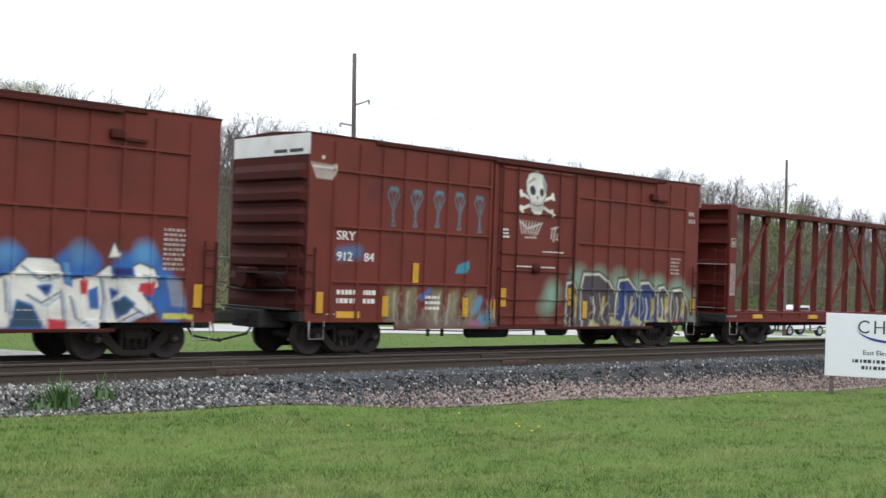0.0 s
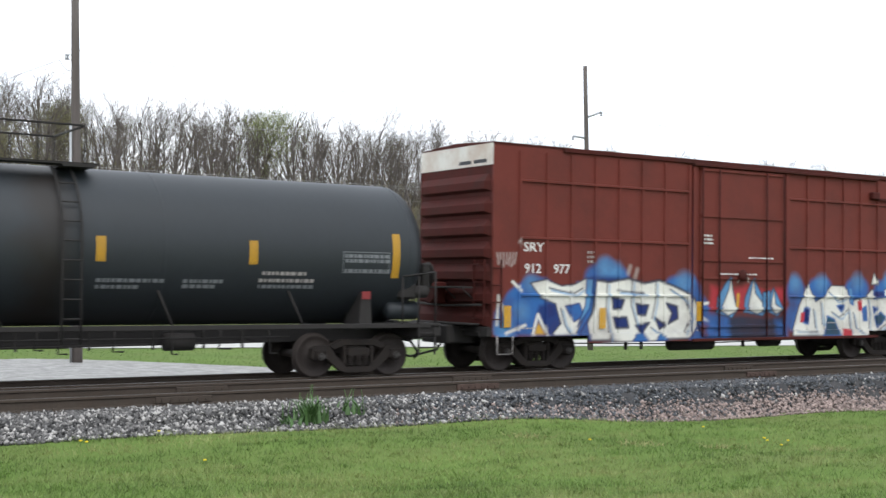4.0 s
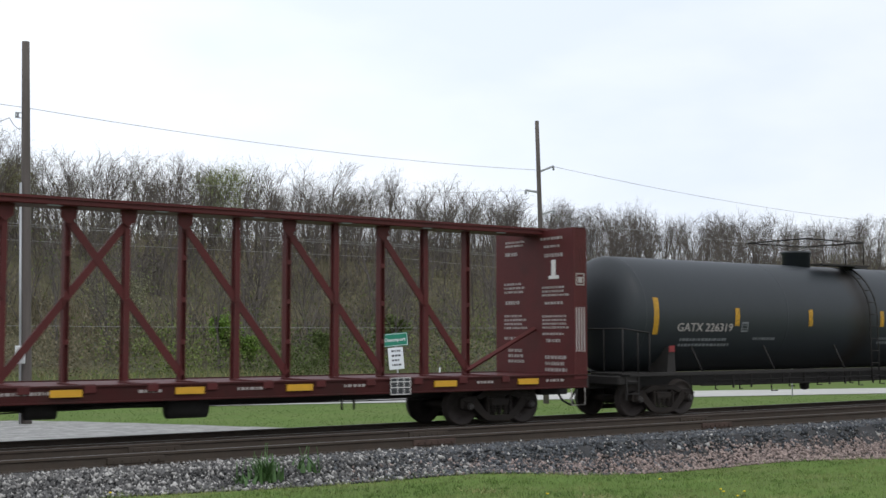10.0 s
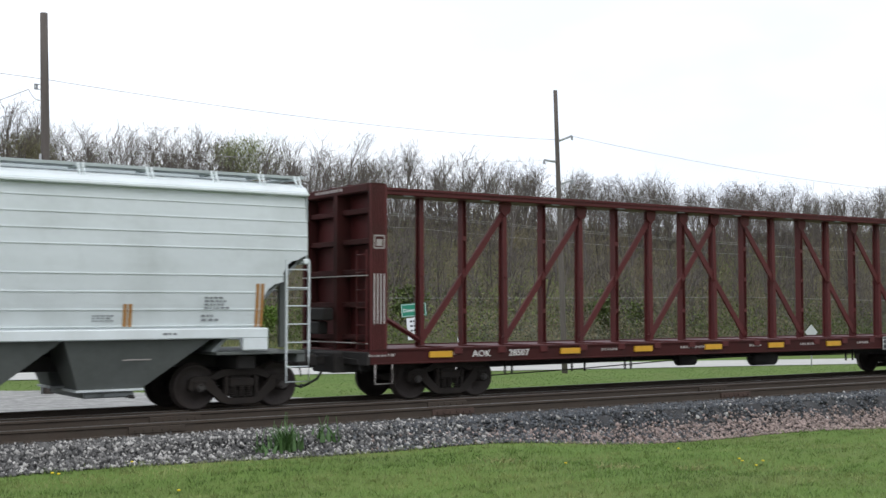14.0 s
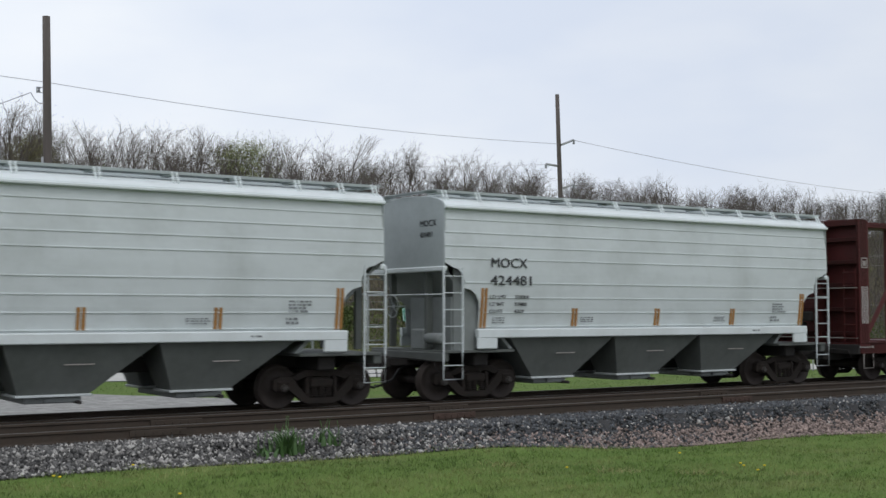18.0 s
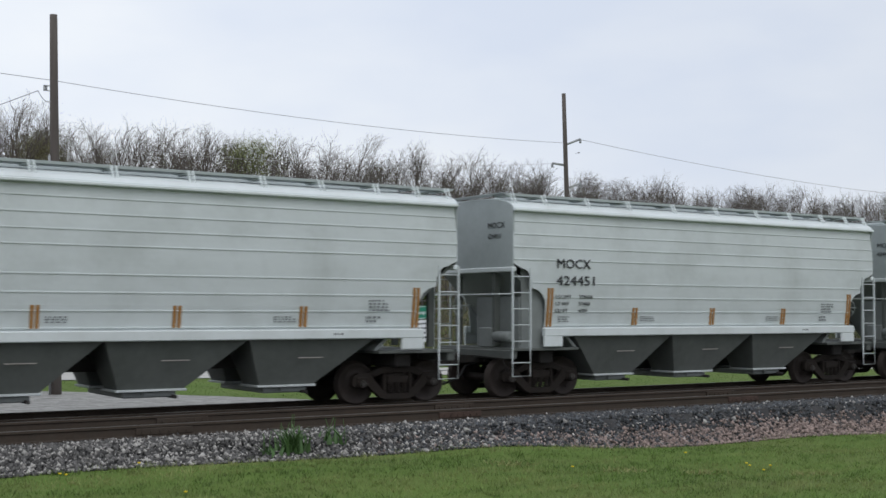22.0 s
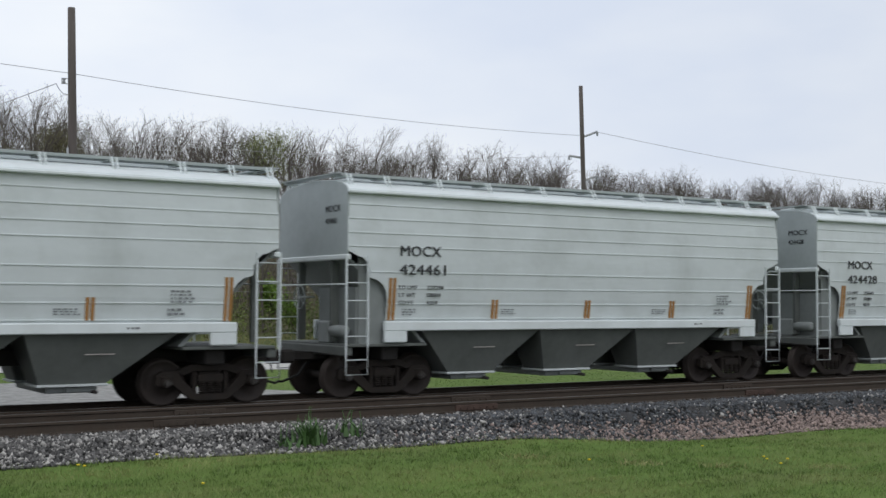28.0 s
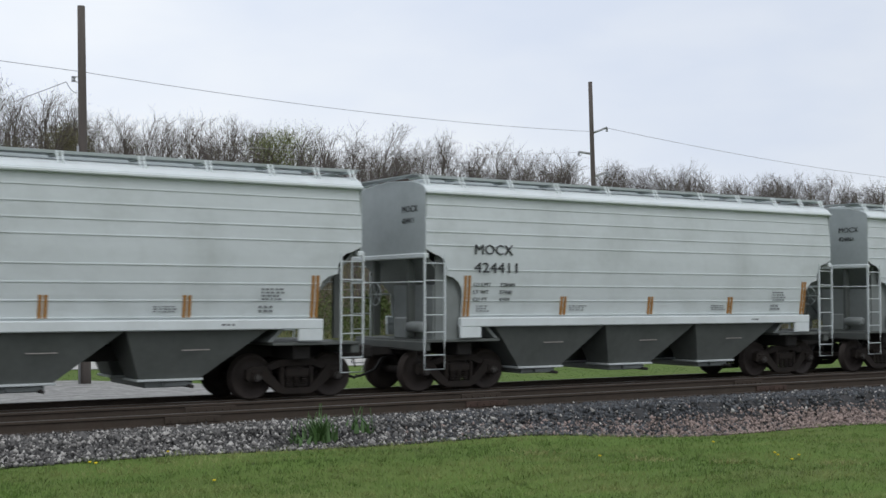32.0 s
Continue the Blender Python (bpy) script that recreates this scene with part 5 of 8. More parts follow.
    part("air_valve", Geo().box(7.9, 8.35, -1.3, -0.95, 1.62, 1.95, 0.05).lathe([(-0.2, 0.05), (-0.16, 0.13), (0.16, 0.13), (0.2, 0.05)], "x", at=(8.45, -1.2, 1.78), seg=12), UNDER, car)
    for x in (-6.1, -5.2, -4.2, -3.0, -2.2, -1.0, 0.5, 0.9, 1.9, 3.0, 4.0, 5.0):
        z = rng.uniform(0.5, 0.72)
        part("drain_pipe", Geo().tube([(x, -1.1, 1.02), (x + rng.uniform(-0.05, 0.05), -1.1, z), (x + rng.uniform(0.05, 0.3), -1.1, z)], 0.02, 5), UNDER, car)
    on_shell("stencil_frame", -4.42, 2.26, 0.26, 0.26, LETTER_GREY)
    on_shell("stencil_frame", -4.42, 2.26, 0.20, 0.20, TANK_BLACK)
    truck(car, -7.06)
    truck(car, 7.06)
    couplers(car, 8.7, 9.12)
    return car


def centrebeam_car(u, red, rng, marks, label, bare=False):
    """A bulkhead flat car with a centre truss for lumber."""
    car = thing("centrebeam_flat_car", label, "flat car", "freight cars of the train", at=(u, TRACK_Y, 0))
    CARS.append((car, u))
    H, Y, ZD, ZT = 11.25, 1.5, 1.10, 4.62
    # sills and bulkhead framing: dirt and painted-in shade together
    grimy = red if bare else BEAM_SILL
    part("deck", Geo().box(-H, H, -Y + 0.04, Y - 0.04, ZD - 0.06, ZD, 0.01), red, car)
    part("centre_sill", Geo().box(-H + 0.1, H - 0.1, -0.32, 0.32, 0.62, ZD - 0.06, 0.02), UNDER, car)
    for sy in (-1, 1):
        sill = part("side_sill", Geo().box(-H, H, *sorted((sy * (Y - 0.02), sy * (Y + 0.02))), 0.82, 1.12, 0.006), grimy, car)
        part("upper_flange", Geo().box(-H, H, *sorted((sy * (Y - 0.1), sy * (Y + 0.05))), 1.085, 1.125, 0.006), grimy, sill)
        part("lower_flange", Geo().box(-H, H, *sorted((sy * (Y - 0.12), sy * (Y + 0.06))), 0.80, 0.835, 0.006), grimy, sill)
    part("top_chord", Geo().box(-H + 0.1, H - 0.1, -0.38, 0.38, ZT - 0.13, ZT, 0.02).box(-H + 0.1, H - 0.1, -0.42, -0.34, ZT - 0.02, ZT + 0.03).box(-H + 0.1, H - 0.1, 0.34, 0.42, ZT - 0.02, ZT + 0.03), red, car)
    for k in range(10):
        x = -9.6 + 2.13 * k
        part("winch_plate", Geo().box(x - 0.12, x + 0.12, -0.40, -0.32, ZT - 0.15, ZT - 0.128), HOP_DARK, car)
    # posts in tapering I sections, and crossed braces
    xs = [-9.05 + 1.19 * k for k in range(16)]
    for k, x in enumerate(xs):
        wide = k % 2 == 0
        p = Geo()
        if not wide:
            # a channel, open towards the side
            for x0, x1, y0, y1 in ((x - 0.058, x - 0.044, -0.095, 0.095), (x + 0.044, x + 0.058, -0.095, 0.095), (x - 0.044, x + 0.044, -0.006, 0.006)):
                p.box(x0, x1, y0, y1, ZD, ZT - 0.12)
            for z in (1.9, 2.75, 3.6):
                p.box(x - 0.044, x + 0.044, -0.088, -0.078, z - 0.05, z + 0.05)
        else:
            w0, w1 = 0.105, 0.075
            p.add([(x + dx, sy * w, z) for z, w in ((ZD, w0), (ZT - 0.12, w1)) for dx, sy in ((-0.012, -1), (0.012, -1), (0.012, 1), (-0.012, 1))],
                  [(0, 1, 5, 4), (1, 2, 6, 5), (2, 3, 7, 6), (3, 0, 4, 7)])
            for sy in (-1, 1):
                q = [(x + dx, sy * w + dy, z) for z, w in ((ZD, w0), (ZT - 0.12, w1)) for dx, dy in ((-0.056, -0.012), (0.056, -0.012), (0.056, 0.012), (-0.056, 0.012))]
                p.add(q, [(0, 1, 5, 4), (1, 2, 6, 5), (2, 3, 7, 6), (3, 0, 4, 7), (4, 5, 6, 7)])
                if wide:
                    for z, r_ in ((2.72, 0.035), (1.3, 0.03)):
                        p.lathe([(sy * 0.105 - 0.03, r_), (sy * 0.105 + 0.03, r_)], "y", at=(x, 0, z), seg=8)
        part("post", p, red, car)
        f = Geo().box(x - 0.15, x + 0.15, -Y + 0.1, -0.10, ZD, ZD + 0.035).box(x - 0.11, x + 0.11, -Y - 0.055, -Y - 0.02, 0.98, 1.12, 0.01)
        part("stake_pocket", f, red, car)
    for k in range(len(xs) - 2):
        if k > 6 and k % 2 == 0 or k < 7 and k % 2:
            continue
        a, b = xs[k], xs[k + 2]
        rise = k < 7
        yb = 0.062 if rise else 0.076
        x0, x1 = (a, b) if rise else (b, a)
        for sy in (-1,):
            p, q = Vector((x0, sy * yb, ZD + 0.12)), Vector((x1, sy * yb, ZT - 0.35))
            n = Vector((q.z - p.z, 0, -(q.x - p.x))).normalized() * 0.075
            br = Geo().add([p - n, p + n, q + n, q - n] + [v + Vector((0, 0.05 * -sy, 0)) for v in (p - n, p + n, q + n, q - n)],
                           [(0, 1, 2, 3), (7, 6, 5, 4), (0, 4, 5, 1), (1, 5, 6, 2), (2, 6, 7, 3), (3, 7, 4, 0)])
            part("brace", br, red, car)
        part("gusset_plate", Geo().prism([(x1 - 0.17, ZT - 0.12), (x1 - 0.15, ZT - 0.34), (x1, ZT - 0.46), (x1 + 0.15, ZT - 0.34), (x1 + 0.17, ZT - 0.12)][::-1], -0.13, -0.10), red, car)
    for sx in (-1, 1):
        for z0, z1, d in ((ZD + 0.1, 2.1, -1),):
            p, q = Vector((xs[-1] if sx > 0 else xs[0], -0.06, ZD + 0.12)), Vector((sx * (H - 0.4), -0.06, 2.2))
            part("brace", Geo().tube([p, q], 0.06, 4), red, car)
    # bulkheads: inner sheet, outer posts and ribs
    for sx in (-1, 1):
        b = Geo()
        x0 = sx * (H - 0.38)
        b.box(*sorted((x0, x0 + sx * 0.03)), -Y, Y, ZD, ZT - 0.02, 0.004)
        bh = part("bulkhead", b, red, car, "steel bulkhead with stencilled notices")
        for y in (-Y + 0.03, 0.0, Y - 0.03):
            w = 0.06 if abs(y) > 1 else 0.085
            part("bulkhead_post", Geo().box(*sorted((x0 + sx * 0.03, sx * (H + 0.0))), y - w, y + w, ZD - 0.05, ZT - 0.02, 0.01), grimy, bh)
        for z in (1.35, 2.05, 2.75, 3.40, 4.05, 4.50):
            part("bulkhead_rib", Geo().box(*sorted((x0 + sx * 0.03, x0 + sx * 0.25)), -Y + 0.09, Y - 0.09, z - 0.06, z + 0.06, 0.015), grimy, bh)
        top = part("top_beam", Geo().box(*sorted((x0 + sx * 0.03, sx * (H + 0.005))), -Y + 0.09, Y - 0.09, ZT - 0.19, ZT - 0.01, 0.02), grimy, bh)
        bars(top, 0.9, ZT - 0.05, 1.5, 0.11, 1, -H - 0.006, LETTER_DIM, rng, face="end") if sx < 0 else None
        for z in (1.24, 2.66):
            part("end_rail", Geo().tube([(sx * (H + 0.04), -Y + 0.05, z), (sx * (H + 0.05), 0.0, z), (sx * (H + 0.04), Y - 0.05, z)], 0.014, 5), LETTER_DIM, bh)
        for z in (1.55, 1.85):
            part("brake_box", Geo().box(*sorted((sx * (H - 0.02), sx * (H + 0.22))), 0.35 - 0.25 * (z > 1.7), 0.85 - 0.1 * (z > 1.7), z - 0.14, z + 0.14, 0.03), UNDER, bh)
        part("bulkhead_corner", Geo().box(*sorted((x0 - sx * 0.02, sx * (H + 0.02))), -Y - 0.03, -Y - 0.002, ZD - 0.10, ZT - 0.04, 0.01), red, bh)
        for k in range(4):
            part("edge_stripe", Geo().box(x0 + sx * (0.06 + 0.08 * k) - 0.009, x0 + sx * (0.06 + 0.08 * k) + 0.009, -Y - 0.035, -Y - 0.03, 1.65, 2.70), LETTER, bh)
        fr = Geo()
        for x_, z_, w_, h_ in ((0.18, 3.22, 0.26, 0.03), (0.18, 3.48, 0.26, 0.03)):
            fr.box(x0 + sx * x_ - w_ / 2, x0 + sx * x_ + w_ / 2, -Y - 0.036, -Y - 0.03, z_, z_ + h_)
        for x_ in (0.06, 0.30):
            fr.box(x0 + sx * x_ - 0.015, x0 + sx * x_ + 0.015, -Y - 0.036, -Y - 0.03, 3.22, 3.50)
        fr.box(x0 + sx * 0.18 - 0.07, x0 + sx * 0.18 + 0.07, -Y - 0.036, -Y - 0.03, 3.28, 3.42)
        part("stencil_frame", fr, LETTER_DIM, bh)
        if sx > 0 and not bare:
            for y_, z_, w_, h_, n_ in ((1.1, 4.40, 0.8, 0.18, 2), (1.1, 4.12, 0.6, 0.16, 1), (1.15, 3.35, 0.8, 0.3, 3), (1.1, 2.9, 0.55, 0.16, 1), (1.15, 2.55, 0.9, 0.4, 4), (1.15, 2.0, 0.9, 0.12, 1), (1.0, 1.7, 0.7, 0.4, 3),
                                       (-0.3, 4.42, 1.0, 0.12, 1), (-0.42, 4.22, 0.7, 0.1, 1), (-0.45, 4.02, 0.7, 0.16, 1), (-0.35, 3.22, 1.0, 0.28, 3), (-0.45, 2.85, 0.8, 0.12, 1), (-0.35, 2.52, 1.0, 0.36, 4), (-0.35, 2.1, 1.0, 0.10, 1), (-0.5, 1.95, 0.6, 0.14, 1), (-0.45, 1.55, 0.8, 0.45, 3)):
                bars(bh, y_, z_, w_, h_, n_, x0 - 0.004, LETTER_DIM, rng, face="end")
            g = Geo()
            g.box(x0 - 0.008, x0 - 0.004, -0.86, -0.70, 3.48, 3.86).box(x0 - 0.008, x0 - 0.004, -0.98, -0.60, 3.40, 3.48)
            part("stencil_figure", g, LETTER, bh)
        # near-black end sill and an added draft housing darken the shaded lower end
        part("end_sill", Geo().box(*sorted((sx * (H - 0.15), sx * (H + 0.08))), -Y, Y, 0.78, 1.06, 0.02), UNDER, car)
        part("draft_housing", Geo().box(*sorted((sx * (H - 0.6), sx * (H + 0.30))), -0.5, 0.5, 0.60, 1.04, 0.03), UNDER, car)
        stirrup(car, sx * (H - 0.3), -Y - 0.05, 0.40, 0.80, LETTER_DIM)
        l = Geo()
        for y in (-1.40, -1.0):
            l.box(*sorted((sx * (H + 0.02), sx * (H + 0.05))), y - 0.015, y + 0.015, 1.1, 3.2)
        for z in np.linspace(1.25, 3.1, 6):
            l.tube([(sx * (H + 0.05), -1.4, z), (sx * (H + 0.05), -1.0, z)], 0.013, 5)
        part("end_ladder", l, red, car)
    # sill writing, strips, small plates
    y = -Y - 0.052
    for x in (-9.51, -5.89, -3.58, -1.16, 1.2, 3.55, 7.13, 9.44):
        part("reflective_strip", Geo().box(x - 0.29, x + 0.29, -Y - 0.065, -Y - 0.018, 0.92, 1.05), YELLOW, car, "orange-yellow reflective strip")
    for x, w in ((-11.3, 0.7), (-9.4, 0.3), (-4.9, 0.5), (-2.3, 0.9), (0.2, 0.5), (2.2, 0.6), (4.6, 0.6), (8.0, 0.5), (10.0, 0.6)):
        bars(car, x, 1.02, w, 0.10, 1, -Y - 0.021, LETTER_DIM, rng)
    if marks:
        lettering(marks[0], 0.20, LETTER, car, (-8.66, -Y - 0.022, 0.91), 1.15)
        lettering(marks[1], 0.20, LETTER, car, (-7.66, -Y - 0.022, 0.91), 1.15)
    pl = Geo().box(5.70, 6.20, -Y - 0.075, -Y - 0.06, 0.78, 1.14)
    part("consolidated_stencil", pl, LETTER_DARK, car)
    g = Geo()
    for x_ in (5.70, 5.87, 6.03, 6.19):
        g.box(x_ - 0.008, x_ + 0.008, -Y - 0.079, -Y - 0.075, 0.78, 1.14)
    for z_ in (0.785, 0.93, 1.05, 1.13):
        g.box(5.70, 6.20, -Y - 0.079, -Y - 0.075, z_ - 0.008, z_ + 0.008)
    part("stencil_frame", g, LETTER, car)
    # brake gear below
    part("brake_reservoir", Geo().lathe([(-0.45, 0.06), (-0.4, 0.2), (0.4, 0.2), (0.45, 0.06)], "x", at=(1.4, -0.9, 0.62), seg=14), UNDER, car)
    part("brake_cylinder", Geo().lathe([(-0.3, 0.08), (-0.28, 0.15), (0.28, 0.15), (0.3, 0.08)], "x", at=(-1.4, -0.8, 0.64), seg=12), UNDER, car)
    rods = Geo()
    rods.tube([(-8.0, -0.9, 0.44), (-5.0, -0.9, 0.52), (-1.7, -0.8, 0.64)], 0.014, 5)
    rods.tube([(-8.2, -0.5, 0.62), (-1.0, -0.55, 0.66), (7.4, -0.5, 0.60)], 0.014, 5)
    rods.tube([(-1.2, -0.8, 0.66), (1.0, -0.9, 0.70)], 0.035, 6)
    part("brake_rod", rods, UNDER, car)
    for x in (-7.3, -7.1, -5.3, -4.9, -3.6, -3.4, 4.9, 5.2):
        part("rod_hanger", Geo().box(x - 0.012, x + 0.012, -0.93, -0.88, 0.46, 0.95), UNDER, car)
    truck(car, -8.95)
    truck(car, 8.98)
    couplers(car, H, 12.05)
    return car


def hopper_car(u, number, rng, digits):
    """A three-bay covered hopper with cut-out ends."""
    car = thing("covered_hopper", "light grey covered hopper car with orange-striped sides and white ladders", "hopper car", "freight cars of the train", at=(u, TRACK_Y, 0))
    CARS.append((car, u))
    if "hop" not in SHARED:
        SHARED["hop"] = hopper_shapes()
    for name, me, label in SHARED["hop"]:
        part(name, me, None, car, label)
    lettering("MOCX", 0.31, LETTER_DARK, car, (-5.12, -1.620, 2.96), 1.10)
    lettering(number, 0.31, LETTER_DARK, car, (-5.12, -1.618, 2.57), 1.32)
    for k, (w0, w1) in enumerate((("LD LMT", digits[0]), ("LT WT", digits[1]), ("CU FT", digits[2]))):
        z = 2.27 - 0.16 * k
        lettering(w0, 0.115, LETTER_DARK, car, (-5.12, -hopper_y(z + 0.06) - 0.020, z), 1.2)
        lettering(w1, 0.115, LETTER_DARK, car, (-4.42, -hopper_y(z + 0.06) - 0.020, z), 1.2)
    for x, z, w, h, n_ in ((-5.0, 1.86, 0.32, 0.16, 3), (-2.45, 1.86, 0.5, 0.14, 3), (2.0, 1.86, 0.48, 0.14, 3), (4.15, 2.20, 0.5, 0.26, 4), (4.1, 1.86, 0.34, 0.16, 2)):
        bars(car, x, z, w, h, n_, -hopper_y(z - 0.5 * h) - 0.020, LETTER_GREY, rng)
    bars(car, 3.3, 1.52, 0.28, 0.07, 1, -1.632, LETTER_GREY, rng)
    lettering("MOCX", 0.20, LETTER_DARK, car, (-6.345, -0.62, 3.86), 1.1, "end")
    lettering(number, 0.17, LETTER_DARK, car, (-6.345, -0.62, 3.62), 1.05, "end")
    truck(car, -5.15)
    truck(car, 5.15)
    couplers(car, 6.2, 7.08)
    return car


def hopper_y(z):
    """Half-width of the hopper's bowed side at a height."""
    return 1.60 - 0.10 * ((z - 3.15) / 1.4) ** 2


def hopper_shapes():
    """The meshes of the hopper car, built once and shared by its copies."""
    out = []

    def put(name, geo, mat, label=""):
        out.append((name, geo.mesh(name, mat), label))

    L, Y = 6.33, 1.60
    # side sheets with the stepped and rounded cut-outs at both ends
    left = [(-5.37, 1.45), (-5.37, 2.06), (-5.40, 2.22), (-5.48, 2.35), (-5.61, 2.45), (-5.80, 2.50), (-5.80, 2.67), (-5.87, 2.82), (-5.98, 2.91), (-6.10, 2.94), (-L, 2.94)]
    ends = [(z, -x) for x, z in left]
    rows_ = [(z, x) for z, x in ends] + [(z, L) for z in np.linspace(3.05, 4.24, 9)]
    rows_ = [r for k, r in enumerate(rows_) if k == 0 or r[0] > rows_[k - 1][0]]
    for sy in (-1, 1):
        # two skins of one bowed sheet
        s, n = Geo(), len(rows_)
        v = [(sx * x, sy * (hopper_y(z) - d), z) for d in (0.0, 0.02) for z, x in rows_ for sx in (-1, 1)]
        f = [(2 * k, 2 * k + 1, 2 * k + 3, 2 * k + 2) for k in range(n - 1)] + [(2 * n + 2 * k, 2 * n + 2 * k + 1, 2 * n + 2 * k + 3, 2 * n + 2 * k + 2) for k in range(n - 1)]
        f += [(2 * k + e, 2 * k + 2 + e, 2 * n + 2 * k + 2 + e, 2 * n + 2 * k + e) for k in range(n - 1) for e in (0, 1)] + [(0, 1, 2 * n + 1, 2 * n), (2 * n - 2, 2 * n - 1, 4 * n - 1, 4 * n - 2)]
        put("side_sheet", s.add(v, f), HOP_GREY)
        for z in (4.00, 3.71, 3.42, 3.14, 2.62, 2.29, 1.96, 1.65):
            xe = L - 0.01 if z > 2.94 else 5.79 if z > 2.5 else 5.36
            y_ = hopper_y(z)
            put("side_seam", Geo().box(-xe, xe, *sorted((sy * (y_ - 0.01), sy * (y_ + 0.015))), z - 0.013, z + 0.012, 0.004), HOP_GREY)
        s = Geo()
        s.box(-5.46, 5.46, *sorted((sy * (Y - 0.10), sy * (Y + 0.03))), 1.40, 1.60, 0.02)
        for sx in (-1, 1):
            s.box(*sorted((sx * 4.92, sx * 5.46)), *sorted((sy * (Y - 0.06), sy * (Y + 0.02))), 1.16, 1.42, 0.02)
        put("side_sill", s, HOP_WHITE, "white side sill")
        e = Geo()
        e.box(-L, L, *sorted((sy * (Y - 0.05), sy * (Y + 0.07))), 4.22, 4.285, 0.015)
        put("roof_edge_angle", e, HOP_WHITE, "white roof-edge angle proud of the side")
    # roof sheet, hatch coaming and running boards
    prof = [(-1.61, 4.24), (-1.60, 4.31), (-1.53, 4.38), (-1.36, 4.46), (-1.0, 4.53), (0, 4.59), (1.0, 4.53), (1.36, 4.46), (1.53, 4.38), (1.60, 4.31), (1.61, 4.24)]
    r = Geo()
    n = len(prof)
    r.add([(x, y, z) for x in (-L, L) for y, z in prof], [(i, i + 1, n + i + 1, n + i) for i in range(n - 1)] + [tuple(range(n - 1, -1, -1)), tuple(range(n, 2 * n))], False)
    put("roof", r, HOP_WHITE)
    put("hatch_trough", Geo().box(-5.6, 5.6, -0.34, 0.34, 4.48, 4.68, 0.03), HOP_END)
    for sy in (-1, 1):
        g = Geo()
        for k in range(4):
            yy = sy * (0.86 + 0.135 * k)
            g.box(-6.36, 6.36, yy - 0.062, yy + 0.062, 4.605, 4.625)
        g.box(-6.36, 6.36, sy * 1.335 - 0.012, sy * 1.335 + 0.012, 4.59, 4.645)
        put("running_board", g, HOP_END, "grey grated running board on the roof")
        for x in (-6.2, -5.3, -4.0, -2.7, -1.2, 0.3, 1.8, 3.1, 4.4, 5.4, 6.2):
            p = Geo()
            for dx in (-0.045, 0.045):
                p.tube([(x + dx, sy * 1.49, 4.39), (x + dx, sy * 1.35, 4.635)], 0.022, 4)
            p.box(x - 0.07, x + 0.07, *sorted((sy * 0.80, sy * 1.30)), 4.57, 4.602)
            put("board_bracket", p, HOP_WHITE)
    for sx in (-1, 1):
        g = Geo()
        for k in range(4):
            xx = sx * (6.18 + 0.08 * k)
            g.box(xx - 0.03, xx + 0.03, -1.30, 1.30, 4.635, 4.655)
        put("end_running_board", g, HOP_END)
        # end wall above, slope sheet below it, posts and platform
        face = [(-hopper_y(2.94) + 0.02, 2.94)] + [(y * 0.985, z - 0.015) for y, z in prof] + [(hopper_y(2.94) - 0.02, 2.94)]
        m = len(face)
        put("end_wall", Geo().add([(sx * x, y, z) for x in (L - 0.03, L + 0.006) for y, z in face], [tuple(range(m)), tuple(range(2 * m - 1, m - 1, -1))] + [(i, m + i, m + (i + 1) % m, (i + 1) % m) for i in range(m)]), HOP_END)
        t = Geo()
        t.prism([(sx * (L - 0.02), 2.96), (sx * (L - 0.10), 2.96), (sx * 4.35, 1.15), (sx * 4.45, 1.15)] if sx > 0 else [(sx * 4.45, 1.15), (sx * 4.35, 1.15), (sx * (L - 0.10), 2.96), (sx * (L - 0.02), 2.96)], -Y + 0.19, Y - 0.19)
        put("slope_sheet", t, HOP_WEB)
        put("end_beam", Geo().box(*sorted((sx * (L - 0.08), sx * (L + 0.05))), -Y, Y, 2.86, 2.97, 0.02), HOP_WHITE)
        # end posts, shear plate and sill: shade under the end put into dark grey
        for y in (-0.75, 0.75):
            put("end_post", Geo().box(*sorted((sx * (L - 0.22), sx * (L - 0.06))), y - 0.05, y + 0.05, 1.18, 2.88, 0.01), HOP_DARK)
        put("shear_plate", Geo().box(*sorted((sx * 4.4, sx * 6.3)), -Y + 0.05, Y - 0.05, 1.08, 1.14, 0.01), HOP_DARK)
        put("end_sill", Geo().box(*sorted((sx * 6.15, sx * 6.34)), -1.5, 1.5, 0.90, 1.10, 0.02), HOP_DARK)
        put("bolster", Geo().box(*sorted((sx * 4.95, sx * 5.35)), -1.30, 1.30, 0.78, 1.08, 0.03), UNDER)
        if sx < 0:
            # end sheet and web plate take the grey with shade painted in
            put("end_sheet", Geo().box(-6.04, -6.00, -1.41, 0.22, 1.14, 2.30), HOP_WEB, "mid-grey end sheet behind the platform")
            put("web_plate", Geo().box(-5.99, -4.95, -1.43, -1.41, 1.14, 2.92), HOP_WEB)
        for y in (-Y + 0.0, Y - 0.0):
            g = Geo()
            a, b = sx * 6.36, sx * 5.86
            for x in (a, b):
                g.box(x - 0.017, x + 0.017, y - 0.025, y + 0.025, 1.10, 2.94)
            for z in np.linspace(1.30, 2.75, 5):
                g.tube([(a, y, z), (b, y, z)], 0.0135, 5)
            g.tube([(a, y, 1.10), (a, y, 0.52), (b, y, 0.52), (b, y, 1.10)], 0.016, 5)
            g.tube([(a, y, 0.82), (b, y, 0.82)], 0.0135, 5)
            put("ladder", g, HOP_GREY, "pale grey side ladder with stirrup")
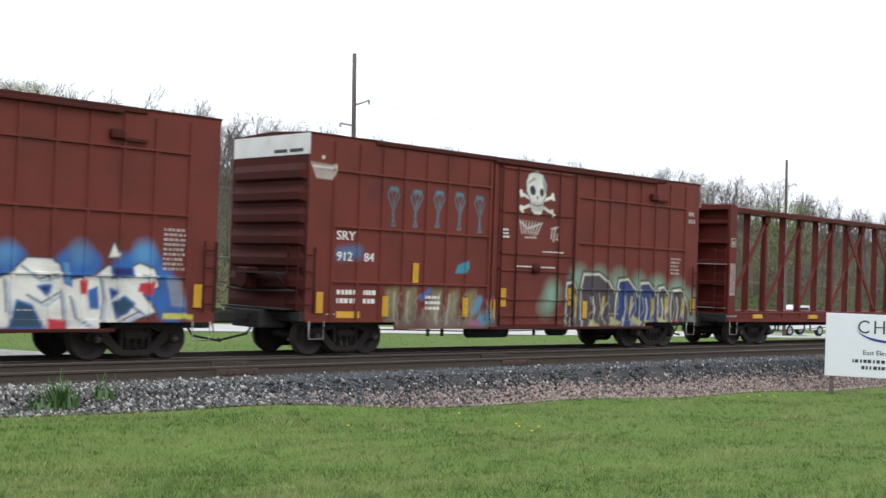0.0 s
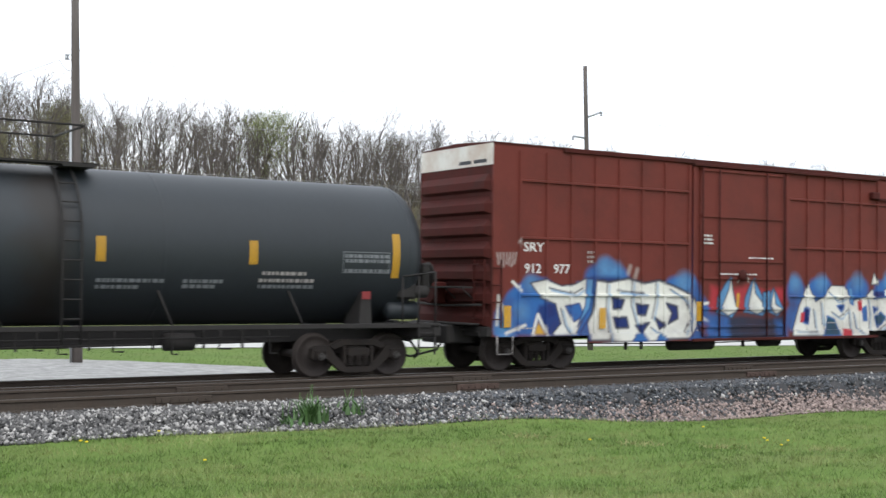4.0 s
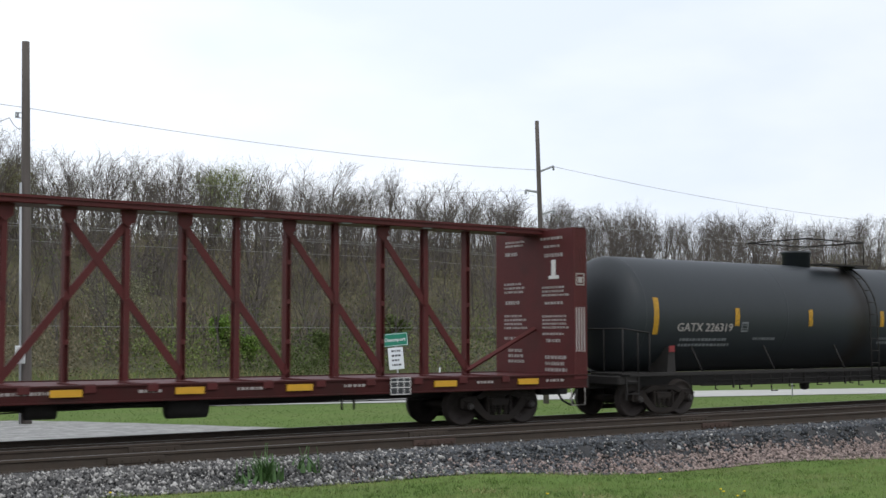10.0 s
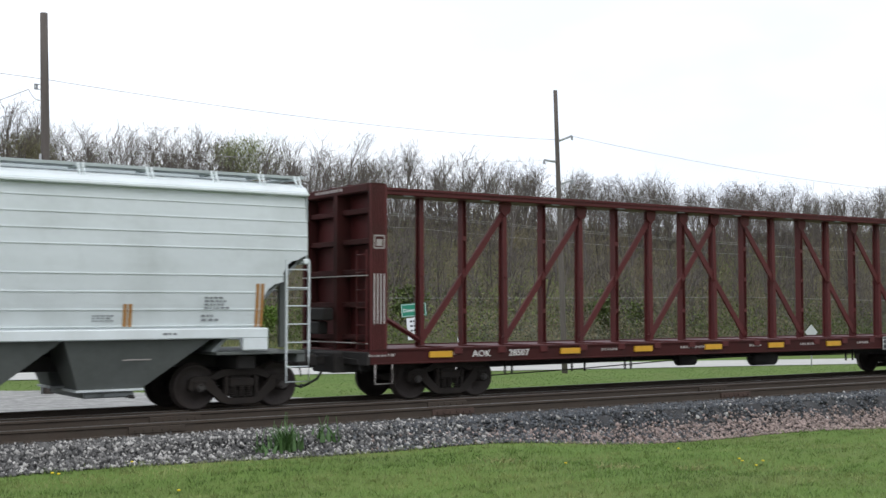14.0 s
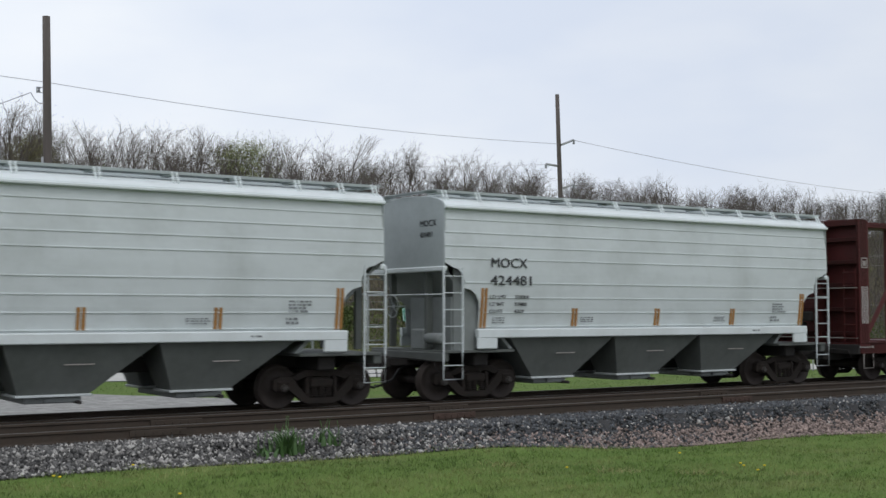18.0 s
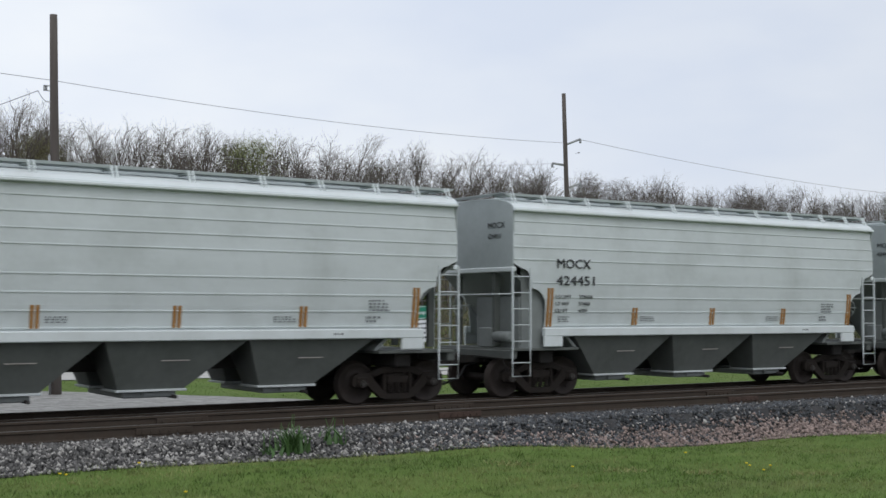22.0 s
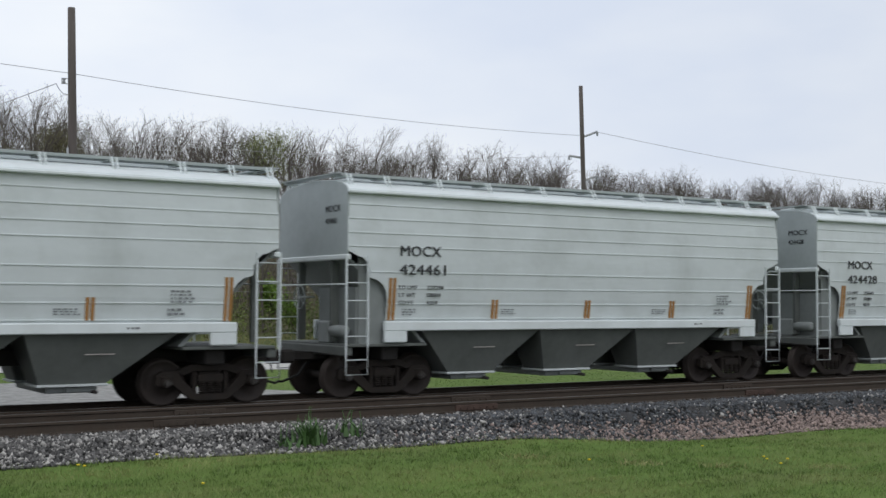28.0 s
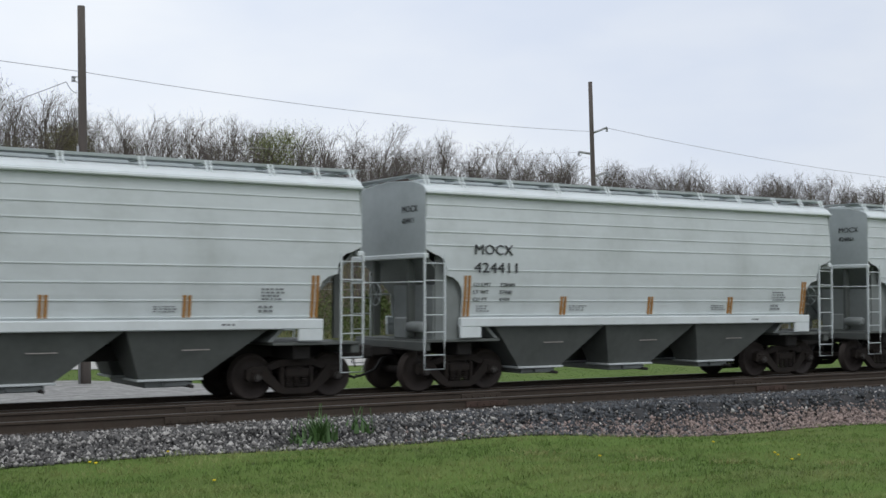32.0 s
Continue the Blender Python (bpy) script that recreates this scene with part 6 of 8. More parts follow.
        put("grab_iron", Geo().tube([(sx * 6.36, -Y, 2.36), (sx * 6.40, -0.8, 2.36), (sx * 6.40, 0.8, 2.36), (sx * 6.36, Y, 2.36)], 0.015, 5), HOP_WHITE)
    # three hopper bays with slope sides and outlet gates
    for k, xc in enumerate((-2.85, 0.0, 2.85)):
        top, bot = 1.42, 0.48
        x0, x1, a0, a1 = ((-4.50, -1.36, -3.62, -2.45), (-1.36, 1.50, -1.00, 0.28), (1.50, 4.35, 1.86, 3.05))[k]
        for sy in (-1, 1):
            yo, yi, po, pi = sy * 1.50, sy * 0.25, sy * 1.18, sy * 0.40
            v = [(x0, yo, top), (x1, yo, top), (x1, yi, top), (x0, yi, top), (a0, po, bot), (a1, po, bot), (a1, pi, bot), (a0, pi, bot)]
            put("hopper_bay", Geo().add(v, [(0, 1, 5, 4), (1, 2, 6, 5), (2, 3, 7, 6), (3, 0, 4, 7), (4, 5, 6, 7), (3, 2, 1, 0)]), HOP_DARK, "dark grey sloped hopper bay")
            put("bay_lip", Geo().box(a0 - 0.05, a1 + 0.05, *sorted((sy * 1.23, sy * 0.38)), bot - 0.035, bot + 0.01, 0.008), HOP_GREY)
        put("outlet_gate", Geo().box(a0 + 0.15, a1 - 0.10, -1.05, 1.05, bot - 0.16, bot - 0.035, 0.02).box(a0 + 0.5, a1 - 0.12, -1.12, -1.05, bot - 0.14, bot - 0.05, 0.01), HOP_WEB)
        put("gate_shaft", Geo().tube([(a1 - 0.2, -1.32, bot - 0.14), (a1 - 0.2, 1.32, bot - 0.14)], 0.035, 8), UNDER)
        put("stencil_bar", Geo().box(xc - 0.25, xc + 0.3, -1.43, -1.42, 1.02, 1.04), LETTER_DIM)
    put("centre_sill", Geo().box(-6.2, 6.2, -0.3, 0.3, 0.80, 1.10, 0.02), UNDER)
    put("brake_gear", Geo().box(-6.30, -6.04, -0.7, -0.2, 1.14, 1.6, 0.03).lathe([(-0.3, 0.06), (-0.26, 0.12), (0.26, 0.12), (0.3, 0.06)], "y", at=(-6.2, -1.0, 1.40), seg=14), HOP_WEB)
    ring = Geo().tube([(-6.45, 0.35 + 0.25 * math.cos(a), 2.1 + 0.25 * math.sin(a)) for a in np.linspace(0, 2 * math.pi, 21)], 0.014, 5)
    for a in np.linspace(0, 2 * math.pi, 6)[:5]:
        ring.tube([(-6.43, 0.35, 2.1), (-6.45, 0.35 + 0.25 * math.cos(a), 2.1 + 0.25 * math.sin(a))], 0.010, 4)
    ring.tube([(-6.1, 0.35, 2.1), (-6.46, 0.35, 2.1)], 0.025, 6)
    put("brake_wheel", ring, HOP_END, "spoked hand-brake wheel")
    # orange reflective stripes
    for x, z0, z1 in ((-5.26, 1.62, 2.50), (-2.63, 1.64, 2.06), (0.0, 1.64, 2.06), (2.65, 1.64, 2.06), (5.30, 1.62, 2.46)):
        for dx in (-0.05, 0.05):
            q, zs = Geo(), np.linspace(z0, z1, 5)
            v = [(x + dx + e, -hopper_y(z) - o, z) for o in (0.001, 0.018) for z in zs for e in (-0.032, 0.032)]
            f = [(2 * k + i, 2 * k + 1 + i, 2 * k + 3 + i, 2 * k + 2 + i) for i in (0, 10) for k in range(4)] + [(2 * k + e, 2 * k + 2 + e, 2 * k + 12 + e, 2 * k + 10 + e) for k in range(4) for e in (0, 1)]
            put("reflective_strip", q.add(v, f), ORANGE, "faded orange reflective strip")
    return out


# ---- ground, road and tracks ----
def smooth(a, b, t):
    t = np.clip((t - a) / (b - a), 0, 1)
    return t * t * (3 - 2 * t)


def ground_z(x, y):
    """Height of the land: the lawn tips gently down along the line; a wooded slope rises beyond the road."""
    x, y = np.asarray(x, float), np.asarray(y, float)
    lawn = -0.20 - 0.018 * np.clip(x, -30, 60)
    r = np.hypot(x, y)
    lawn = lawn + (0.36 - lawn) * (1 - smooth(3.0, 10.5, r))
    lawn = lawn + 0.03 * np.sin(x * 0.9 + 1.3 * y) * smooth(6, 10, r)
    lawn = lawn + (0.08 + 0.06 * smooth(6, 10.5, x)) * (1 - smooth(11.5, 15, x)) * smooth(12.5, 16.2, y)
    beyond = -0.28 - 0.015 * np.clip(x, -60, 120)
    z = lawn + (beyond - lawn) * smooth(17.5, 25, y)
    z = np.where((y > 16.9) & (y < 26.5), np.minimum(z, -0.45 - 0.012 * np.clip(x, -30, 60)) - 0.05 * smooth(16.9, 17.6, y), z)
    bank = 1.0 * smooth(49.5, 60, y) + 10.6 * smooth(56, 108, y) - 6.0 * smooth(125, 420, y)
    roll = 0.8 * np.sin(x / 31.0 + y / 47.0) + 0.5 * np.sin(x / 13.0 - y / 29.0) + 0.35 * np.sin(x / 5.3 + y / 11.0)
    right = 0.9 * smooth(90, 240, x) + 0.7 * smooth(22, 34, x) * (1 - smooth(60, 90, x))
    return z + bank + (roll - right) * smooth(58, 95, y)


def ground():
    xs = np.unique(np.concatenate([np.linspace(-1800, -60, 16), np.linspace(-60, -5, 16), np.linspace(-5, 45, 101), np.linspace(45, 140, 40), np.linspace(140, 300, 30), np.linspace(300, 2200, 16)]))
    ys = np.unique(np.concatenate([np.linspace(-1500, -30, 12), np.linspace(-30, 5, 12), np.linspace(5, 30, 76), np.linspace(30, 62, 40), np.linspace(62, 130, 46), np.linspace(130, 420, 16), np.linspace(420, 2500, 12)]))
    X, Yg = np.meshgrid(xs, ys)
    v = np.column_stack([X.ravel(), Yg.ravel(), ground_z(X, Yg).ravel()])
    nx = len(xs)
    i, j = np.meshgrid(np.arange(nx - 1), np.arange(len(ys) - 1))
    a = (j * nx + i).ravel()
    me = arrays("ground", v, np.column_stack([a, a + 1, a + nx + 1, a + nx]), GROUND)
    me.polygons.foreach_set("use_smooth", [True] * len(me.polygons))
    tagged(new("ground", me), "mown green lawn rising beyond a road into a wooded slope", "ground", kind="structure")


ground()


def sheet(name, rows_, mat, label, category):
    """A thin layer laid over the land between two lines of (x, y); rows_: pairs of points."""
    v, n = [], 7
    for (ax, ay), (bx, by) in rows_:
        for k in range(n):
            x, y = ax + (bx - ax) * k / (n - 1), ay + (by - ay) * k / (n - 1)
            v.append((x, y, float(ground_z(x, y)) + 0.03))
    f = [(r * n + k, r * n + k + 1, r * n + n + k + 1, r * n + n + k) for r in range(len(rows_) - 1) for k in range(n - 1)]
    return tagged(new(name, Geo().add(v, f, True).mesh(name, mat)), label, category, kind="structure")


sheet("road", [((x, 42.2), (x, 48.6)) for x in np.linspace(-200, 400, 150)], ROAD, "pale worn concrete road running along the railway", "road")
edge = lambda x: 27.6 + 8.8 * float(1 - smooth(9.0, 19.5, x)) + 3.0 * float(1 - smooth(2.0, 9.0, x))
sheet("gravel_drive", [((x, 25.6), (x, edge(x) + 0.15 * math.sin(5 * x))) for x in np.linspace(-40, 160, 500)], GRAVEL, "pale crushed-stone drive and verge beside the track", "gravel drive")


def ballast():
    xs = np.concatenate([np.linspace(-160, -8, 60), np.linspace(-7.8, 50, 300), np.linspace(50.5, 260, 120)])
    rng = np.random.default_rng(4)
    prof = [(16.45, None), (16.9, 0.42), (17.25, 0.98), (17.7, 1.0), (18.6, 1.0), (19.5, 1.0), (20.4, 1.0), (20.9, 0.96), (21.5, 0.70), (22.2, 0.62), (23.3, 0.62), (24.4, 0.62), (25.0, 0.6), (25.7, 0.35), (26.6, None)]
    v = []
    for x in xs:
        low = float(ground_z(x, 16.4)) - 0.02
        lowf = float(ground_z(x, 26.6)) - 0.02
        for k, (y, h) in enumerate(prof):
            crest = -0.015
            base = low if y < 21 else lowf
            z = base if h is None else base + (crest - base) * h if y < 21 else (-0.215 if 21.8 < y < 25.1 else (-0.12 if y <= 21.8 else base + (-0.215 - base) * 0.5))
            if h is None:
                z = base
            v.append((x, y + rng.normal(0, 0.05), z + rng.normal(0, 0.015)))
    n = len(prof)
    f = [(i * n + k, i * n + k + 1, i * n + n + k + 1, i * n + n + k) for i in range(len(xs) - 1) for k in range(n - 1)]
    tagged(new("ballast_bed", Geo().add(v, f, True).mesh("ballast_bed", BALLAST)), "grey crushed-stone ballast bed under two tracks", "ballast", kind="structure")


ballast()


def rail_mesh(length):
    """An I-shaped rail, its foot at z = -0.18 and its head at 0."""
    g = Geo()
    prof = [(-0.070, -0.18), (0.070, -0.18), (0.070, -0.168), (0.014, -0.150), (0.009, -0.05), (0.036, -0.035), (0.036, -0.008), (0.028, 0.0),
            (-0.028, 0.0), (-0.036, -0.008), (-0.036, -0.035), (-0.009, -0.05), (-0.014, -0.150), (-0.070, -0.168)]
    n = len(prof)
    g.add([(x, y, z) for x in (0, length) for y, z in prof], [(i, n + i, n + (i + 1) % n, (i + 1) % n) for i in range(n)] + [tuple(range(n - 1, -1, -1)), tuple(range(n, 2 * n))])
    return g.mesh("rail", RAIL)


def track(name, yc, zt, label, joints):
    tk = tagged(new(name), label, "railway track", kind="structure")
    tk.location = (0, yc, zt)
    me = rail_mesh(420.0)
    for sy in (-1, 1):
        rail = part("rail", me, None, tk, "brown-rusted steel rail", at=(-170, sy * 0.754, 0))
        part("rail_head", Geo().box(0, 420, -0.026, 0.026, 0.0005, 0.003), RAILHEAD, rail)
        for x, rusty in joints:
            jb = Geo()
            xx = x + 170 + (0.9 if sy > 0 else 0)
            for s in (-1, 1):
                jb.box(xx - 0.46, xx + 0.46, *sorted((s * 0.012, s * 0.05)), -0.15, -0.045, 0.008)
                for k in range(6):
                    jb.lathe([(s * 0.05, 0.018), (s * 0.075, 0.016)], "y", at=(xx - 0.36 + 0.144 * k, 0, -0.10), seg=6)
            part("joint_bar", jb, RUST if rusty and sy < 0 else RAIL, rail, "bolted joint bar")
    tie = Geo().box(-0.115, 0.115, -1.30, 1.30, -0.36, -0.184, 0.01).mesh("tie", TIE)
    plate = Geo()
    for sy in (-1, 1):
        plate.box(-0.09, 0.09, sy * 0.754 - 0.17, sy * 0.754 + 0.17, -0.184, -0.172)
        for dx in (-0.05, 0.05):
            for dy in (-0.09, 0.09):
                plate.box(dx - 0.012, dx + 0.012, sy * 0.754 + dy - 0.012, sy * 0.754 + dy + 0.012, -0.172, -0.15)
    plate = plate.mesh("tie_plate", RAIL)
    for k in range(110):
        x = -4 + 0.53 * k
        t = part("tie", tie, None, tk, at=(x, random.uniform(-0.03, 0.03), 0))
        part("tie_plate", plate, None, t, at=(0, -t.location.y, 0))


track("track_near", NEAR_Y, NEAR_Z, "empty railway track with rusty rails on grey ballast", [(12.6, True), (20.0, True), (7.0, False)])
track("track_far", TRACK_Y, 0.0, "railway track carrying the freight train", [(3.0, False), (27.0, False)])

# ---- the train ----
rng = random.Random(11)
boxcar(24.40, skull(spray_pale()), rng, ("SRY", "912", "84"), "brown-red boxcar with a white skull and pale sprayed lettering", WHITE_CLEAN, True)
boxcar(6.70, spray_blue(), rng, ("SRY", "912", "977"), "brown-red boxcar with white and blue sprayed lettering", WHITE_END, False)
centrebeam_car(45.10, BEAM_BRIGHT, rng, None, "bright red empty centrebeam lumber car with bulkheads", bare=True)
tank_car(-11.1, rng)
centrebeam_car(-32.40, BEAM_RED, rng, ("AOK", "28507"), "dark red empty centrebeam lumber car with stencilled bulkheads")
for k, (num, ld, lt) in enumerate((("424481", "228200", "57800"), ("424451", "228600", "57400"), ("424428", "228600", "59800"), ("424461", "227200", "58800"), ("424411", "228600", "57400"), ("424470", "228000", "58000"))):
    hopper_car(-51.5 - 14.19 * k, num, rng, (ld, lt, "4359"))


# ---- poles, wires, signs ----
def wire(name, a, b, sag, r, label):
    a, b = Vector(a), Vector(b)
    pts = [a.lerp(b, t) - Vector((0, 0, sag * 4 * t * (1 - t))) for t in np.linspace(0, 1, 17)]
    tagged(new(name, Geo().tube(pts, r, 5).mesh(name, WIRE)), label, "wire")


def utility_pole(x, y, height, lean, rad, label, arms, extras=False):
    zb = float(ground_z(x, y)) - 0.05
    p = thing("utility_pole", label, "utility pole", "utility poles by the road", at=(x, y, zb))
    top = Vector((lean[0] * height, lean[1] * height, height))
    pts = [Vector((0, 0, -0.6)).lerp(top, t) for t in np.linspace(0, 1, 8)]
    part("shaft", Geo().tube(pts, rad, 14, rad * 0.68), POLE_WOOD, p)
    for frac, length, drop in arms:
        at = top * frac
        g = Geo()
        e = at + Vector((length, -0.25 * length, 0.0))
        g.tube([at + Vector((0, 0, 0.34 - 0.26 * drop)), e + Vector((0, 0, 0.36))], 0.05, 6)
        arm = part("bracket_arm", g, GALV, p)
        part("insulator", Geo().lathe([(0.18, 0.03), (0.21, 0.055), (0.25, 0.035), (0.29, 0.055), (0.33, 0.04), (0.36, 0.03)], "z", at=e, seg=10), PORCELAIN, arm)
    if extras:
        part("conduit", Geo().tube([(-0.22, -0.1, 0.0), (-0.20 + lean[0] * 6, -0.1, 6.8)], 0.035, 8), GALV, p, "grey riser conduit")
        part("meter_box", Geo().box(-0.42, -0.18, -0.34, -0.12, 1.75, 2.25, 0.02), BOX_WHITE, p, "pale grey meter box")
        part("meter_dial", Geo().lathe([(-0.44, 0.09), (-0.34, 0.10)], "y", at=(-0.34, 0, 1.95), seg=14), BOX_WHITE, p)
        tap = part("wire_bracket", Geo().box(-0.53, -0.51, -0.04, 0.04, 8.64, 8.80).box(-0.53, -0.36, -0.04, 0.04, 8.785, 8.80).box(-0.53, -0.36, -0.04, 0.04, 8.64, 8.655), GALV, p, "small steel wire bracket")
        part("spool_insulator", Geo().lathe([(8.65, 0.03), (8.67, 0.045), (8.72, 0.025), (8.77, 0.045), (8.79, 0.03)], "z", at=(-0.46, 0, 0), seg=10), PORCELAIN, tap)
    return Vector((x, y, zb)), top


A0, At = utility_pole(10.10, 34.6, 10.84, (-0.027, 0.0), 0.155, "tall weathered wooden utility pole with conduit and meter box", [], True)
B0, Bt = utility_pole(33.08, 39.6, 12.0, (-0.037, 0.0), 0.125, "tall weathered wooden utility pole with two bracket arms", [(0.812, 0.68, 1.0), (0.722, -0.62, 0.2), (0.655, 0.62, 0.8)])
C0, Ct = utility_pole(76.6, 44.6, 12.4, (-0.03, 0.0), 0.13, "weathered wooden utility pole beside the road", [(0.84, 0.9, 1.0)])
wire("overhead_wire", (-40.0, 30.0, 10.0), A0 + At * 0.826, 0.2, 0.009, "thin overhead line wire")
wire("overhead_wire", A0 + At * 0.826, B0 + Bt * 0.825, 0.25, 0.009, "thin overhead line wire between poles")
wire("overhead_wire", B0 + Bt * 0.812 + Vector((0.68, -0.17, 0.34)), C0 + Ct * 0.855, 0.6, 0.010, "thin overhead line wire between poles")
wire("overhead_wire", A0 + At * 0.66, B0 + Bt * 0.722 + Vector((-0.62, 0.15, 0.34)), 0.3, 0.007, "thin lower line wire between poles")
wire("overhead_wire", B0 + Bt * 0.66, C0 + Ct * 0.72, 0.5, 0.007, "thin lower line wire between poles")
wire("service_drop", A0 + At * 0.80 + Vector((-0.45, 0, -0.05)), (-6.0, 62.0, 5.3), 0.9, 0.012, "sagging service drop cable from the pole")
wire("service_loop", A0 + At * 0.80 + Vector((-0.45, 0, -0.05)), A0 + At * 0.77 + Vector((-0.12, -0.1, 0)), 0.12, 0.012, "short slack cable loop at the pole")
wire("low_cable", (2.0, 56.5, 2.6), (60.0, 54.0, 2.65), 0.12, 0.008, "pale low cable along the wood's edge")
wire("low_cable", (60.0, 54.0, 2.65), (140.0, 54.0, 2.2), 0.2, 0.008, "pale low cable along the wood's edge")

for z in (6.85, 6.75, 6.15):
    wire("line_wire", (-20.0, 52.0, z + 0.3), (33.5, 52.0, z - 0.1), 0.12, 0.0055, "thin pale wire strung before the woods")
    wire("line_wire", (33.5, 52.0, z - 0.1), (90.0, 52.0, z - 0.8), 0.5, 0.0055, "thin pale wire strung before the woods")


def street_sign():
    x, y = 32.4, 49.9
    zb = float(ground_z(x, y))
    s = thing("town_sign", "green road sign over a tilted white panel on a post", "road sign", at=(x, y, zb))
    s.rotation_euler = (0, radians(-5), radians(-25))
    part("post", Geo().box(-0.04, 0.04, -0.03, 0.03, -0.4, 3.0), GALV, s)
    part("green_panel", Geo().box(-0.62, 0.62, -0.055, -0.035, 2.34, 2.98, 0.01), SIGN_GREEN, s, "green sign with white border")
    b = Geo()
    for x0, x1, z0, z1 in ((-0.60, 0.60, 2.37, 2.39), (-0.60, 0.60, 2.93, 2.95), (-0.60, -0.58, 2.37, 2.95), (0.58, 0.60, 2.37, 2.95)):
        b.box(x0, x1, -0.060, -0.055, z0, z1)
    part("border", b, SIGN_WHITE, s)
    lettering("Davenport", 0.25, SIGN_WHITE, s, (-0.53, -0.058, 2.58), 0.95)
    w = part("white_panel", Geo().box(-0.40, 0.34, -0.055, -0.035, 1.22, 2.28, 0.01), SIGN_WHITE, s, "white notice panel")
    bars(s, -0.24, 2.16, 0.45, 0.9, 4, -0.06, SIGN_INK, rng, fill=0.4)


street_sign()


def diamond_sign(x, y, z):
    """A bare diamond plate on a post, seen from its back."""
    zb = float(ground_z(x, y))
    s = thing("diamond_sign", "pale grey diamond road sign on a thin post", "road sign", at=(x, y, zb))
    s.rotation_euler = (0, 0, radians(-35))
    h, c = 0.40, z - zb
    part("plate", Geo().prism([(-h * 0.82, c), (0, c - h), (h * 0.82, c), (0, c + h)], -0.012, 0.0), SIGN_BACK, s, "bare metal back of a diamond plate")
    part("post", Geo().box(-0.03, 0.03, 0.002, 0.04, -0.4, c + 0.3), GALV, s)
    for dz in (-0.22, 0.22):
        part("bolt", Geo().lathe([(-0.03, 0.014), (-0.012, 0.018)], "y", at=(0, 0, c + dz), seg=6), GALV, s)


diamond_sign(50.95, 41.3, 0.70)


def marker_post(x, y, top):
    zb = float(ground_z(x, y))
    s = thing("marker_post", "short white marker post in the roadside grass", "marker post", at=(x, y, zb))
    part("shaft", Geo().box(-0.045, 0.045, -0.02, 0.02, -0.2, top - zb, 0.01), SIGN_WHITE, s)
    part("cap", Geo().box(-0.05, 0.05, -0.025, 0.025, top - zb, top - zb + 0.05, 0.01), GALV, s)


marker_post(34.85, 50.0, 0.48)


def company_sign():
    x, y = 28.55, 15.45
    zb = float(ground_z(x, y))
    s = thing("company_sign", "large white panel sign with dark lettering on two posts", "sign", at=(x, y, zb))
    s.rotation_euler = (0, 0, radians(-60))
    top, bot = 1.38 - zb, -0.21 - zb
    part("panel", Geo().box(0.0, 3.2, -0.05, 0.0, bot, top, 0.008), SIGN_WHITE, s, "white sign panel")
    for xx in (0.18, 3.0):
        part("post", Geo().box(xx - 0.05, xx + 0.05, 0.0, 0.1, -0.5, top - 0.1, 0.005), POLE_WOOD, s)
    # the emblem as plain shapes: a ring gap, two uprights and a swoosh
    g = Geo()
    cx, cz, rr = 0.94, top - 0.32, 0.165
    for k in range(22):
        a0, a1 = radians(45 + 270 * k / 22), radians(45 + 270 * (k + 1) / 22)
        g.prism([(cx + r * math.cos(a), cz + r * math.sin(a)) for r, a in ((rr, a0), (rr - 0.042, a0), (rr - 0.042, a1), (rr, a1))], -0.056, -0.05)
    for x0 in (1.16, 1.37):
        g.box(x0, x0 + 0.045, -0.056, -0.05, cz - 0.165, cz + 0.165)
    g.box(1.205, 1.37, -0.056, -0.05, cz - 0.018, cz + 0.015)
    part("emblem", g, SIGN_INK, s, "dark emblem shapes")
    g = Geo()
    for k in range(30):
        a0, a1 = radians(165 + 150 * k / 30), radians(165 + 150 * (k + 1) / 30)
        t0, t1 = 0.065 * math.sin(math.pi * k / 30) + 0.006, 0.065 * math.sin(math.pi * (k + 1) / 30) + 0.006
        g.prism([(1.66 + 0.92 * math.cos(a0), cz - 0.03 + 0.30 * math.sin(a0)), (1.66 + 0.92 * math.cos(a0), cz - 0.03 + (0.30 + t0) * math.sin(a0)),
                 (1.66 + 0.92 * math.cos(a1), cz - 0.03 + (0.30 + t1) * math.sin(a1)), (1.66 + 0.92 * math.cos(a1), cz - 0.03 + 0.30 * math.sin(a1))], -0.058, -0.051)
    part("swoosh", g, SIGN_BLUE, s, "blue curved stroke")
    lettering("East Elevator", 0.165, SIGN_INK, s, (0.90, -0.052, top - 1.02), 1.0)
    bars(s, 0.66, top - 1.14, 2.1, 0.10, 1, -0.051, SIGN_INK, rng, fill=0.85)
    bars(s, 0.88, top - 1.30, 1.6, 0.10, 1, -0.051, SIGN_INK, rng, fill=0.85)


company_sign()


